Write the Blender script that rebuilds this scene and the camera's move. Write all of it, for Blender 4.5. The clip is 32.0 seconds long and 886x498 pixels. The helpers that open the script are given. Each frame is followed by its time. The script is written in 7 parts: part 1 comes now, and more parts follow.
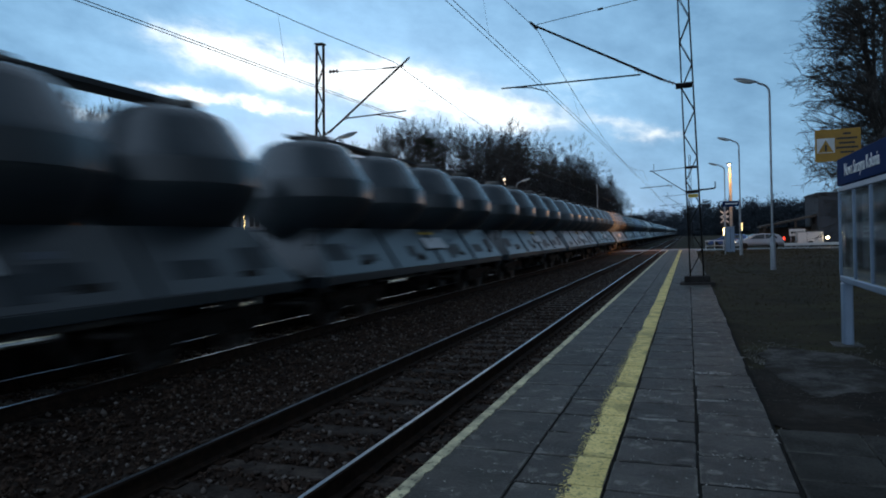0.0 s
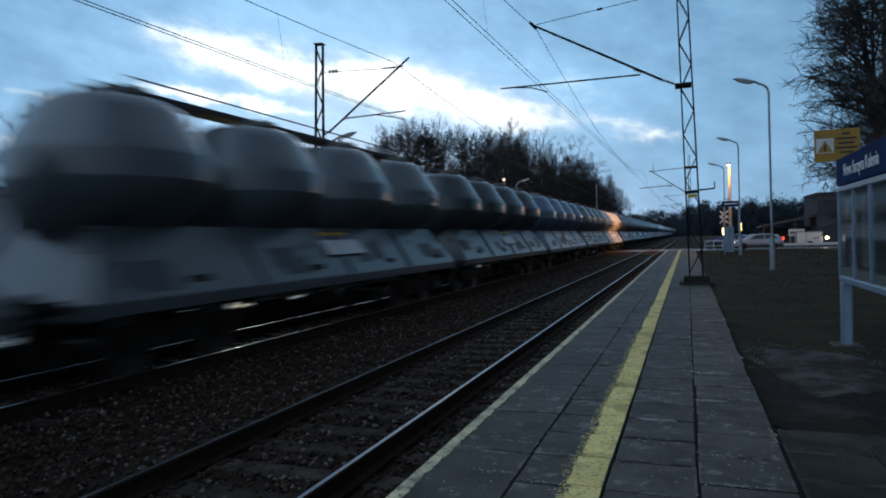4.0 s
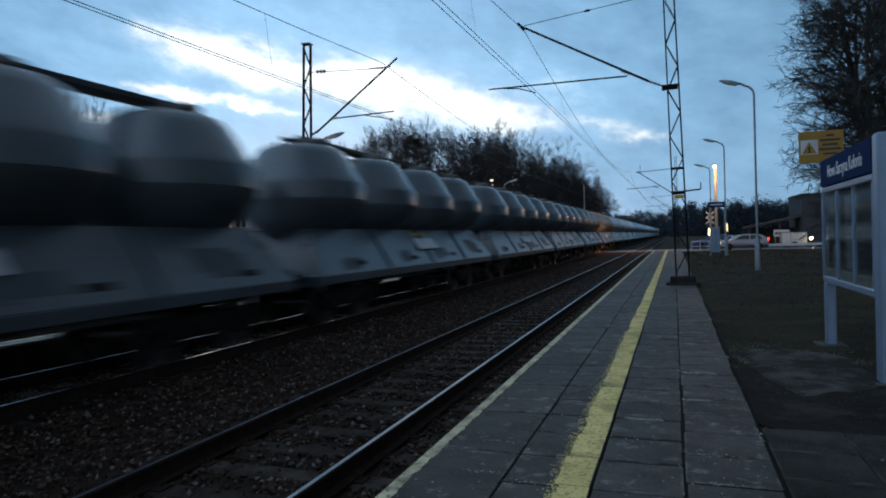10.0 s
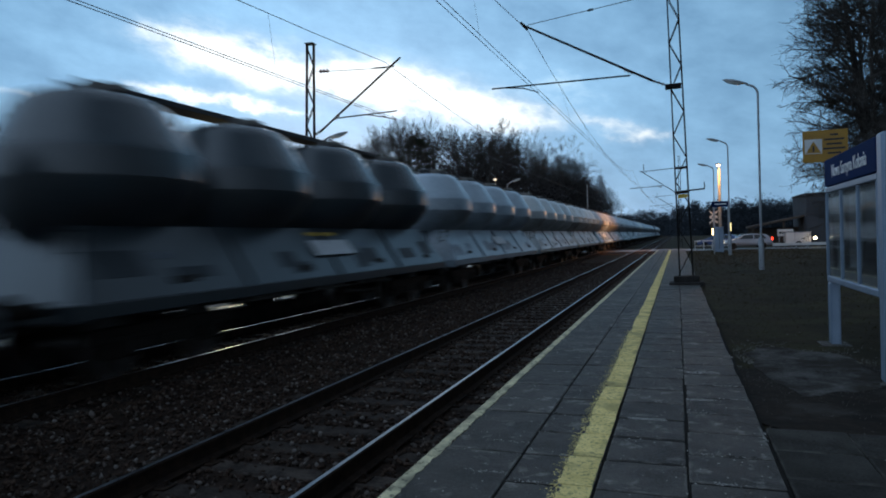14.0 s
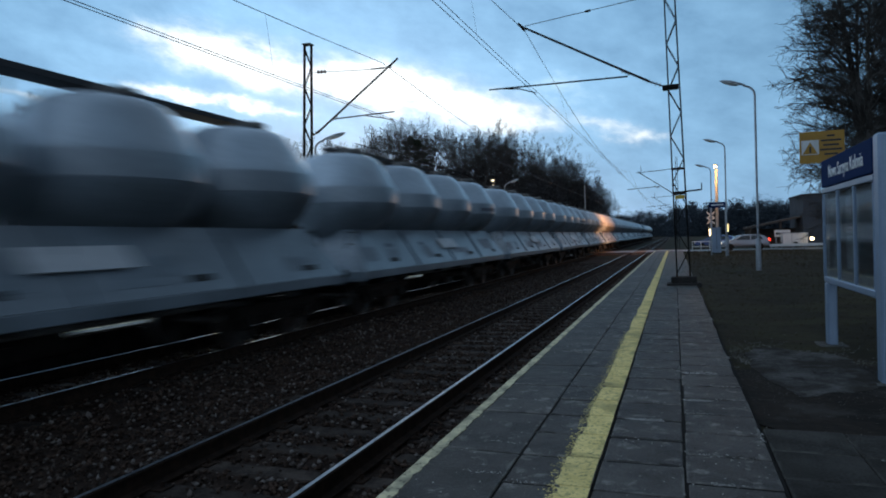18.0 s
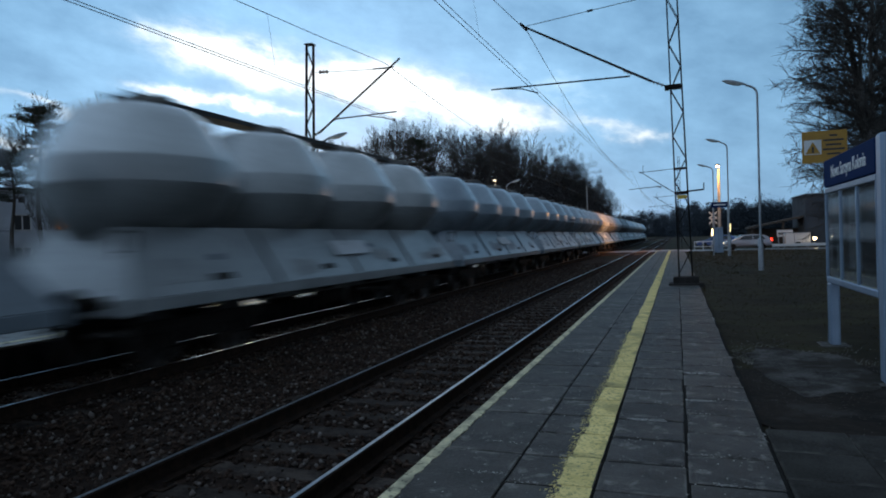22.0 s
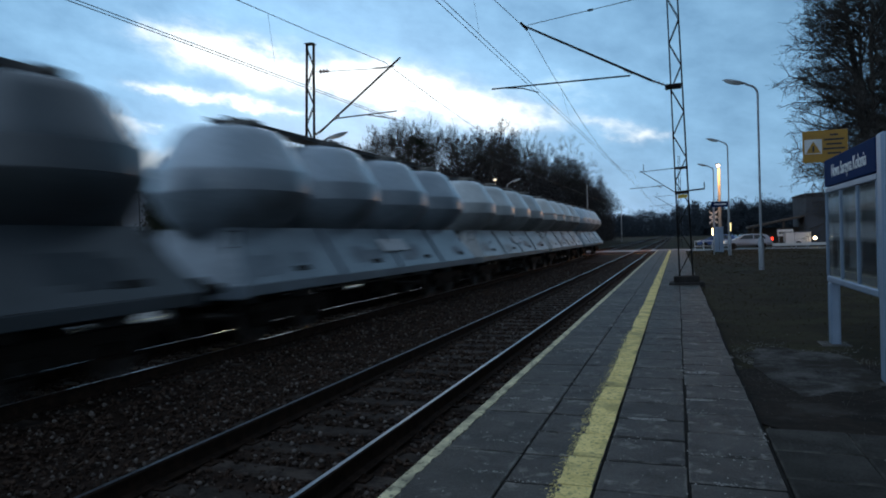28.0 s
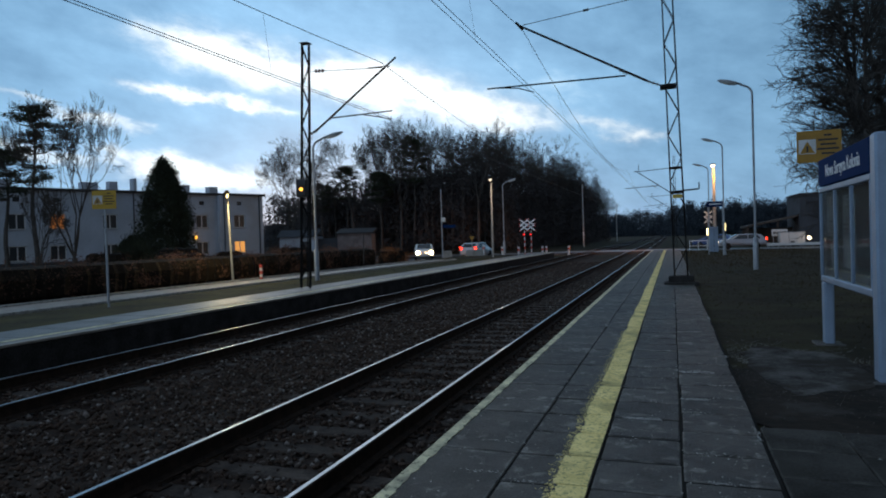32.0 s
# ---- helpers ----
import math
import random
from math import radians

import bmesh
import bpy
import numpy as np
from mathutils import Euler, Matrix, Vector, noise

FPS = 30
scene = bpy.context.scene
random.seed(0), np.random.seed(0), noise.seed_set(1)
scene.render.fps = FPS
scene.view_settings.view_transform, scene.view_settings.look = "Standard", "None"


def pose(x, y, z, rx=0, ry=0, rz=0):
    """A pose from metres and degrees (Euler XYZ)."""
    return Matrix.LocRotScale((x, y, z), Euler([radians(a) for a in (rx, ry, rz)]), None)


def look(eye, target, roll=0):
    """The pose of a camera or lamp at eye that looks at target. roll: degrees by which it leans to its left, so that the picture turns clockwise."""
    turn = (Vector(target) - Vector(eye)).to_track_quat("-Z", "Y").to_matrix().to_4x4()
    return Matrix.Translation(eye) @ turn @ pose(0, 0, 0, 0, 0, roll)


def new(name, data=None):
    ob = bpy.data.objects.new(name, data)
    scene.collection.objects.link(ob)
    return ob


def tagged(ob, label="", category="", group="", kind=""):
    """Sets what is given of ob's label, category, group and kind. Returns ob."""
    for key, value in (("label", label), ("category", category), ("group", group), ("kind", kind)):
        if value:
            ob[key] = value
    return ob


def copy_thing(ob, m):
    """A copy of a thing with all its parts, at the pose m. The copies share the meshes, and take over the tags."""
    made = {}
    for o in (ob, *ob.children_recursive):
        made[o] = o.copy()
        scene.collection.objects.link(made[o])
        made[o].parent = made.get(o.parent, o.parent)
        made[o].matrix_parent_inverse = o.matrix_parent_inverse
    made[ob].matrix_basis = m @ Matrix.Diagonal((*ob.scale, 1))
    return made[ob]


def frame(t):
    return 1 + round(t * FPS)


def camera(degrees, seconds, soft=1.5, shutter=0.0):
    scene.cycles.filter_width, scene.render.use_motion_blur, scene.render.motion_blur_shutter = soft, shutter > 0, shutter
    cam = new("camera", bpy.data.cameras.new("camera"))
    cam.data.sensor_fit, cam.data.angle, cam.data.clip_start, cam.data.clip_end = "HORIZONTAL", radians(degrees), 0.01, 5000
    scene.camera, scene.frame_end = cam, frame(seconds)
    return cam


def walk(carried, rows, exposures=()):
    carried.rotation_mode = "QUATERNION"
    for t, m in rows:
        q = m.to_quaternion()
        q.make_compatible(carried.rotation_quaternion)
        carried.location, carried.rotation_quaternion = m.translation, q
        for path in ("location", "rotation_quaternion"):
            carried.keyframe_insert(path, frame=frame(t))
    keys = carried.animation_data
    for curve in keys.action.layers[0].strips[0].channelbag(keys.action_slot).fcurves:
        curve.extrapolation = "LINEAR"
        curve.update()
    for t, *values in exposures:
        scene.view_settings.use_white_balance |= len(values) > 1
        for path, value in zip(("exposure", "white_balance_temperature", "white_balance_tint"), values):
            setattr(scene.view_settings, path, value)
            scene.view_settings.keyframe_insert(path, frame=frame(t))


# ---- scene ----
cam = camera(67.8, 32.0, soft=1.9, shutter=1.0)
EYE = Vector((0.0, 0.0, 1.41))
AIM = (
    (0, 20.41, -0.81), (0.5, 20.41, -0.81), (1, 20.41, -0.81), (1.5, 20.41, -0.81), (2, 20.41, -0.81),
    (2.5, 20.41, -0.81), (3, 20.39, -0.75), (3.5, 20.36, -0.75), (5.5, 20.39, -1.07), (6, 19.50, -0.56),
    (6.5, 18.80, -0.62), (7, 19.04, -0.56), (7.5, 19.10, -0.56), (8, 19.04, -0.60), (8.5, 19.11, -0.71),
    (9, 19.27, -0.76), (9.5, 19.33, -0.76), (10, 19.33, -0.79), (10.5, 19.43, -0.81), (11, 19.40, -0.83),
    (11.5, 19.33, -0.83), (12, 19.45, -0.83), (12.5, 19.52, -0.83), (13, 19.54, -0.84), (13.5, 19.55, -0.82),
    (14, 19.60, -0.82), (14.5, 19.67, -0.82), (16.5, 19.51, -0.78), (17, 19.52, -0.83), (17.5, 19.52, -0.78),
    (18, 19.39, -0.76), (18.5, 19.48, -0.74), (19, 19.54, -0.76), (20, 19.52, -0.77), (21, 19.51, -0.78),
    (22, 19.56, -0.76), (23, 19.57, -0.75), (23.5, 19.48, -0.82), (24, 19.56, -0.78), (24.5, 19.46, -0.83),
    (25, 19.52, -0.83), (25.5, 19.61, -0.80), (27.5, 19.69, -0.77), (28, 19.59, -0.81), (29, 19.59, -0.80),
    (29.5, 19.59, -0.76), (30, 19.56, -0.80), (30.5, 19.51, -0.81), (31, 19.40, -0.80), (31.5, 19.45, -0.82),
    (32, 19.20, -0.84),
)


def aim(yaw, pitch):
    """The camera's pose, turned yaw degrees left of the track and pitch degrees up."""
    y, p = radians(yaw), radians(pitch)
    way = Vector((-math.sin(y) * math.cos(p), math.cos(y) * math.cos(p), math.sin(p)))
    return look(EYE, EYE + way, -1.74)


walk(cam, [(t, aim(y, p)) for t, y, p in AIM], exposures=((0, 0.12), (14.5, 0.08), (16.5, 0.16), (28, 0.15), (31, 0.08), (32, 0.0)))

# ---- sky and sun ----
# soft breaks in the dusk overcast: azimuth, elevation, half widths (degrees), weight
BREAKS = (
    (-41.2, 16.0, 3.6, 1.25, 0.55), (-37.8, 15.4, 3.8, 1.62, 0.9), (-33.3, 14.3, 4.2, 1.59, 1.0), (-27.7, 13.7, 5.0, 1.72, 1.0), (-21.9, 12.8, 5.3, 1.93, 1.0),
    (-16.6, 11.2, 4.4, 1.49, 0.95), (-12.2, 10.2, 2.9, 1.03, 0.7), (-43.3, 12.6, 1.6, 0.42, 0.55), (-40.5, 12.2, 2.6, 0.52, 0.85), (-36.1, 11.7, 2.7, 0.49, 0.9),
    (-32.5, 11.2, 1.9, 0.37, 0.55), (-5.6, 9.5, 2.1, 0.55, 0.55), (-2.7, 8.1, 1.9, 0.55, 0.8), (-50.6, 11.1, 2.9, 0.36, 0.55), (-47.4, 9.9, 2.9, 0.46, 0.7),
    (-44.3, 9.6, 1.6, 0.3, 0.4), (-52.2, 7.3, 2.1, 0.73, 0.85), (-44.4, 6.7, 2.9, 0.87, 0.9), (-40.2, 6.2, 3.7, 0.99, 1.0), (-35.9, 5.3, 2.7, 0.84, 0.9),
    (-48.2, 6.8, 1.9, 0.51, 0.55),
)
# wide pale veils round them
GLOWS = (
    (-29.5, 17.3, 10.6, 2.58, 0.55), (-13.1, 13.8, 8.0, 2.48, 0.6), (-5.6, 11.1, 4.9, 2.26, 0.5), (-39.9, 14.6, 7.5, 2.95, 0.5), (-23.0, 10.5, 12.6, 2.8, 0.55),
    (-43.5, 8.4, 13.2, 3.46, 0.35), (5.6, 4.8, 4.3, 1.98, 0.35), (6.9, 9.9, 2.3, 1.69, 0.12), (-47.9, 15.2, 4.7, 0.48, 0.2),
)
TILT = 0.164   # the cloud streaks sink to the right


def build_world():
    world = bpy.data.worlds.new("dusk_sky")
    scene.world = world
    world.use_nodes = True
    nt = world.node_tree
    nt.nodes.clear()

    def n(kind, **props):
        node = nt.nodes.new(kind)
        for k, v in props.items():
            if k == "operation":
                node.operation = v
        return node

    def link(a, b):
        nt.links.new(a, b)

    def math_(op, a, b=None):
        m = n("ShaderNodeMath", operation=op)
        for i, s in enumerate((a, b)):
            if s is None:
                continue
            if isinstance(s, (int, float)):
                m.inputs[i].default_value = s
            else:
                link(s, m.inputs[i])
        return m.outputs[0]

    out, bg = n("ShaderNodeOutputWorld"), n("ShaderNodeBackground")
    link(bg.outputs[0], out.inputs[0])
    tc, sep = n("ShaderNodeTexCoord"), n("ShaderNodeSeparateXYZ")
    link(tc.outputs["Generated"], sep.inputs[0])
    az = math_("MULTIPLY", math_("ARCTAN2", sep.outputs[0], sep.outputs[1]), 57.2958)
    el = math_("MULTIPLY", math_("ARCSINE", sep.outputs[2]), 57.2958)
    # cloud fields in degrees, stretched along the horizon
    comb = n("ShaderNodeCombineXYZ")
    tilted = math_("ADD", el, math_("MULTIPLY", az, TILT))
    link(math_("MULTIPLY", az, 0.55), comb.inputs[0])
    link(tilted, comb.inputs[1])
    warp, fine = n("ShaderNodeTexNoise"), n("ShaderNodeTexNoise")
    for node, size, det in ((warp, 0.55, 8), (fine, 0.32, 9)):
        node.inputs["Scale"].default_value, node.inputs["Detail"].default_value = size, det
        node.inputs["Roughness"].default_value = 0.60
        link(comb.outputs[0], node.inputs["Vector"])
    sub = n("ShaderNodeVectorMath", operation="SUBTRACT")
    link(warp.outputs["Color"], sub.inputs[0])
    sub.inputs[1].default_value = (0.5, 0.5, 0.5)
    scl = n("ShaderNodeVectorMath", operation="MULTIPLY")
    link(sub.outputs[0], scl.inputs[0])
    scl.inputs[1].default_value = (7.5, 2.6, 0.0)
    place = n("ShaderNodeCombineXYZ")
    link(az, place.inputs[0])
    link(tilted, place.inputs[1])
    moved = n("ShaderNodeVectorMath", operation="ADD")
    link(place.outputs[0], moved.inputs[0])
    link(scl.outputs[0], moved.inputs[1])

    def blots(rows):
        total = None
        for a, e, ra, re, w in rows:
            d = n("ShaderNodeVectorMath", operation="SUBTRACT")
            link(moved.outputs[0], d.inputs[0])
            d.inputs[1].default_value = (a, e + TILT * a, 0)
            s = n("ShaderNodeVectorMath", operation="MULTIPLY")
            link(d.outputs[0], s.inputs[0])
            s.inputs[1].default_value = (1 / ra, 1 / re, 0)
            q = n("ShaderNodeVectorMath", operation="DOT_PRODUCT")
            link(s.outputs[0], q.inputs[0])
            link(s.outputs[0], q.inputs[1])
            g = math_("MULTIPLY", math_("EXPONENT", math_("MULTIPLY", q.outputs["Value"], -1.0)), w)
            total = g if total is None else math_("ADD", total, g)
        return total

    # light through the breaks, ragged by the fine cloud
    ragged = math_("MULTIPLY", blots(BREAKS), math_("ADD", math_("MULTIPLY", fine.outputs["Fac"], 3.4), -0.85))
    ramp = n("ShaderNodeValToRGB")
    link(ragged, ramp.inputs[0])
    ramp.color_ramp.interpolation = "EASE"
    ramp.color_ramp.elements[0].position, ramp.color_ramp.elements[0].color = 0.0, (0, 0, 0, 1)
    ramp.color_ramp.elements[1].position, ramp.color_ramp.elements[1].color = 1.0, (1, 1, 1, 1)
    # blue-grey overcast, mottled, paler in the veils
    veil = math_("ADD", fine.outputs["Fac"], math_("MULTIPLY", blots(GLOWS), 0.36))
    over = n("ShaderNodeValToRGB")
    link(veil, over.inputs[0])
    over.color_ramp.elements[0].position, over.color_ramp.elements[0].color = 0.26, (0.150, 0.330, 0.555, 1)
    over.color_ramp.elements[1].position, over.color_ramp.elements[1].color = 0.76, (0.275, 0.540, 0.83, 1)
    pale = over.color_ramp.elements.new(1.0)
    pale.color = (0.50, 0.77, 1.02, 1)
    # the sky dims from the sunset in the south-west round to the east, and towards the zenith
    west = math_("COSINE", math_("MULTIPLY", math_("ADD", az, 95.0), 0.0174533))
    front = math_("COSINE", math_("MULTIPLY", math_("ADD", az, 25.0), 0.0174533))
    south = math_("MAXIMUM", math_("MULTIPLY", math_("COSINE", math_("MULTIPLY", az, 0.0174533)), -1.0), 0.0)
    fall = math_("ADD", math_("ADD", math_("MULTIPLY", west, 0.58), 0.80), math_("MULTIPLY", south, 0.45))
    # a thicker bank of cloud left of the break
    off = math_("DIVIDE", math_("ADD", az, 58.0), 20.0)
    bank = math_("SUBTRACT", 1.0, math_("MULTIPLY", math_("EXPONENT", math_("MULTIPLY", math_("MULTIPLY", off, off), -1.0)), 0.35))
    high = math_("SUBTRACT", 1.0, math_("MULTIPLY", math_("MAXIMUM", sep.outputs[2], 0.0), 0.33))
    dim = math_("MULTIPLY", math_("MULTIPLY", math_("MULTIPLY", fall, bank), high), SKY_GAIN)
    sky = n("ShaderNodeTexSky")
    sky.sky_type, sky.sun_disc = "NISHITA", False
    sky.sun_elevation, sky.sun_rotation = radians(4.0), radians(-28.0)
    clear = n("ShaderNodeMixRGB")
    clear.blend_type = "ADD"
    clear.inputs[0].default_value = 0.008
    # overhead and behind, the cloud is plain grey
    up = n("ShaderNodeMapRange")
    link(el, up.inputs[0])
    up.inputs[1].default_value, up.inputs[2].default_value = 19.0, 42.0
    back = n("ShaderNodeMapRange")
    link(front, back.inputs[0])
    back.inputs[1].default_value, back.inputs[2].default_value = 0.62, -0.1
    grey = n("ShaderNodeMixRGB")
    link(math_("MAXIMUM", up.outputs[0], back.outputs[0]), grey.inputs[0])
    link(over.outputs[0], grey.inputs[1])
    grey.inputs[2].default_value = (0.228, 0.32, 0.445, 1)
    link(grey.outputs[0], clear.inputs[1])
    link(sky.outputs[0], clear.inputs[2])
    mix = n("ShaderNodeMixRGB")
    link(ramp.outputs[0], mix.inputs[0])
    link(clear.outputs[0], mix.inputs[1])
    mix.inputs[2].default_value = (0.98, 1.05, 1.09, 1)
    link(mix.outputs[0], bg.inputs[0])
    link(dim, bg.inputs[1])


SKY_GAIN = 1.30
build_world()
sun = new("sun", bpy.data.lights.new("sun", "SUN"))
sun.data.energy, sun.data.angle, sun.data.color = 0.12, radians(25), (1.0, 0.93, 0.85)
sun.matrix_basis = look((-28.0, 53.0, 12.0), (0, 0, 0))


def spot_lamp(name, place, target, watts, colour, angle, size=0.12):
    lamp = new(name, bpy.data.lights.new(name, "SPOT"))
    lamp.data.energy, lamp.data.color, lamp.data.shadow_soft_size = watts, colour, size
    lamp.data.spot_size, lamp.data.spot_blend = radians(angle), 0.6
    lamp.matrix_basis = look(place, target)
    return lamp


def glow_lamp(name, place, watts, colour, size=0.12):
    lamp = new(name, bpy.data.lights.new(name, "POINT"))
    lamp.data.energy, lamp.data.color, lamp.data.shadow_soft_size = watts, colour, size
    lamp.location = place
    return lamp


SODIUM = (1.0, 0.36, 0.09)

# ---- materials ----


def mat(name, base, second=None, rough=0.7, metal=0.0, scale=4.0, fine=40.0, bump=0.15, spots=0.5, vary=0.0,
        emit=None, power=0.0, spec=0.5, dirt=None, dirt_amount=0.0, coat=0.0, island=None, scuffs=(), rim=None):
    """A surface of two colours mixed by a coarse and a fine noise, with relief; vary: brightness from piece to piece."""
    m = bpy.data.materials.new(name)
    m.use_nodes = True
    nt = m.node_tree
    p = nt.nodes["Principled BSDF"]
    p.inputs["Roughness"].default_value, p.inputs["Metallic"].default_value = rough, metal
    p.inputs["Specular IOR Level"].default_value = spec if rough < 0.65 else min(spec, 0.12)
    p.inputs["Coat Weight"].default_value = coat
    second = second or tuple(c * 0.75 for c in base)
    tc = nt.nodes.new("ShaderNodeTexCoord")
    info = nt.nodes.new("ShaderNodeObjectInfo")
    shift = nt.nodes.new("ShaderNodeVectorMath")
    shift.operation = "MULTIPLY_ADD"
    nt.links.new(info.outputs["Random"], shift.inputs[0])
    shift.inputs[1].default_value = (37.0, 53.0, 29.0)
    nt.links.new(tc.outputs["Object"], shift.inputs[2])
    a, b = nt.nodes.new("ShaderNodeTexNoise"), nt.nodes.new("ShaderNodeTexNoise")
    for node, s, det in ((a, scale, 4), (b, fine, 3)):
        node.inputs["Scale"].default_value, node.inputs["Detail"].default_value = s, det
        nt.links.new(shift.outputs[0], node.inputs["Vector"])
    add = nt.nodes.new("ShaderNodeMath")
    add.operation = "MULTIPLY_ADD"
    nt.links.new(b.outputs["Fac"], add.inputs[0])
    add.inputs[1].default_value = 0.6
    nt.links.new(a.outputs["Fac"], add.inputs[2])
    ramp = nt.nodes.new("ShaderNodeValToRGB")
    nt.links.new(add.outputs[0], ramp.inputs[0])
    ramp.color_ramp.elements[0].position, ramp.color_ramp.elements[0].color = 0.8 - 0.35 * spots, (*second, 1)
    ramp.color_ramp.elements[1].position, ramp.color_ramp.elements[1].color = 0.8 + 0.35 * spots, (*base, 1)
    colour = ramp.outputs[0]
    if dirt:
        c = nt.nodes.new("ShaderNodeTexNoise")
        c.inputs["Scale"].default_value, c.inputs["Detail"].default_value = scale * 0.45, 6
        nt.links.new(shift.outputs[0], c.inputs["Vector"])
        r2 = nt.nodes.new("ShaderNodeValToRGB")
        r2.color_ramp.elements[0].position, r2.color_ramp.elements[1].position = 0.50, 0.68
        nt.links.new(c.outputs["Fac"], r2.inputs[0])
        k = nt.nodes.new("ShaderNodeMath")
        k.operation = "MULTIPLY"
        k.inputs[1].default_value = dirt_amount
        nt.links.new(r2.outputs[0], k.inputs[0])
        mx = nt.nodes.new("ShaderNodeMixRGB")
        nt.links.new(k.outputs[0], mx.inputs[0])
        nt.links.new(colour, mx.inputs[1])
        mx.inputs[2].default_value = (*dirt, 1)
        colour = mx.outputs[0]
    for tint, amount, size, lo, hi in scuffs:
        c = nt.nodes.new("ShaderNodeTexNoise")
        c.inputs["Scale"].default_value, c.inputs["Detail"].default_value, c.inputs["Roughness"].default_value = size, 5, 0.65
        nt.links.new(shift.outputs[0], c.inputs["Vector"])
        r2 = nt.nodes.new("ShaderNodeMapRange")
        r2.inputs[1].default_value, r2.inputs[2].default_value, r2.inputs[4].default_value = lo, hi, amount
        nt.links.new(c.outputs["Fac"], r2.inputs[0])
        mx = nt.nodes.new("ShaderNodeMixRGB")
        nt.links.new(r2.outputs[0], mx.inputs[0])
        nt.links.new(colour, mx.inputs[1])
        mx.inputs[2].default_value = (*tint, 1)
        colour = mx.outputs[0]
    if rim:
        # patchy wear along the rims of a piece
        tint, amount, width = rim
        split = nt.nodes.new("ShaderNodeSeparateXYZ")
        nt.links.new(tc.outputs["Generated"], split.inputs[0])
        near = None
        for axis in (0, 1):
            off = nt.nodes.new("ShaderNodeMath")
            off.operation = "SUBTRACT"
            nt.links.new(split.outputs[axis], off.inputs[0])
            off.inputs[1].default_value = 0.5
            size_ = nt.nodes.new("ShaderNodeMath")
            size_.operation = "ABSOLUTE"
            nt.links.new(off.outputs[0], size_.inputs[0])
            if near is None:
                near = size_.outputs[0]
            else:
                top = nt.nodes.new("ShaderNodeMath")
                top.operation = "MAXIMUM"
                nt.links.new(near, top.inputs[0])
                nt.links.new(size_.outputs[0], top.inputs[1])
                near = top.outputs[0]
        c = nt.nodes.new("ShaderNodeTexNoise")
        c.inputs["Scale"].default_value, c.inputs["Detail"].default_value = 7.0, 6
        nt.links.new(shift.outputs[0], c.inputs["Vector"])
        sum_ = nt.nodes.new("ShaderNodeMath")
        sum_.operation = "MULTIPLY_ADD"
        nt.links.new(c.outputs["Fac"], sum_.inputs[0])
        sum_.inputs[1].default_value = width * 3.2
        nt.links.new(near, sum_.inputs[2])
        r4 = nt.nodes.new("ShaderNodeMapRange")
        r4.inputs[1].default_value, r4.inputs[2].default_value, r4.inputs[4].default_value = 0.5 + width * 1.0, 0.5 + width * 1.9, amount
        nt.links.new(sum_.outputs[0], r4.inputs[0])
        mx = nt.nodes.new("ShaderNodeMixRGB")
        nt.links.new(r4.outputs[0], mx.inputs[0])
        nt.links.new(colour, mx.inputs[1])
        mx.inputs[2].default_value = (*tint, 1)
        colour = mx.outputs[0]
    if island:
        geo = nt.nodes.new("ShaderNodeNewGeometry")
        r3 = nt.nodes.new("ShaderNodeValToRGB")
        r3.color_ramp.elements[0].position, r3.color_ramp.elements[0].color = 0.45, (0, 0, 0, 1)
        r3.color_ramp.elements[1].position, r3.color_ramp.elements[1].color = 1.0, (1, 1, 1, 1)
        nt.links.new(geo.outputs["Random Per Island"], r3.inputs[0])
        pw = nt.nodes.new("ShaderNodeMath")
        pw.operation = "POWER"
        pw.inputs[1].default_value = 4.0
        nt.links.new(r3.outputs[0], pw.inputs[0])
        mi = nt.nodes.new("ShaderNodeMixRGB")
        nt.links.new(pw.outputs[0], mi.inputs[0])
        nt.links.new(colour, mi.inputs[1])
        mi.inputs[2].default_value = (*island, 1)
        colour = mi.outputs[0]
    if vary:
        hsv = nt.nodes.new("ShaderNodeHueSaturation")
        v = nt.nodes.new("ShaderNodeMapRange")
        nt.links.new(info.outputs["Random"], v.inputs[0])
        v.inputs[3].default_value, v.inputs[4].default_value = 1 - vary, 1 + vary
        nt.links.new(v.outputs[0], hsv.inputs["Value"])
        nt.links.new(colour, hsv.inputs["Color"])
        colour = hsv.outputs[0]
    nt.links.new(colour, p.inputs["Base Color"])
    if bump:
        bm_ = nt.nodes.new("ShaderNodeBump")
        bm_.inputs["Strength"].default_value, bm_.inputs["Distance"].default_value = bump, 0.02
        nt.links.new(add.outputs[0], bm_.inputs["Height"])
        nt.links.new(bm_.outputs[0], p.inputs["Normal"])
    if emit:
        p.inputs["Emission Color"].default_value = (*emit, 1)
        p.inputs["Emission Strength"].default_value = power
    return m


def glass(name, tint, rough=0.05):
    m = bpy.data.materials.new(name)
    m.use_nodes = True
    p = m.node_tree.nodes["Principled BSDF"]
    p.inputs["Base Color"].default_value = (*tint, 1)
    p.inputs["Roughness"].default_value = rough
    p.inputs["Transmission Weight"].default_value = 1.0
    p.inputs["IOR"].default_value = 1.45
    return m


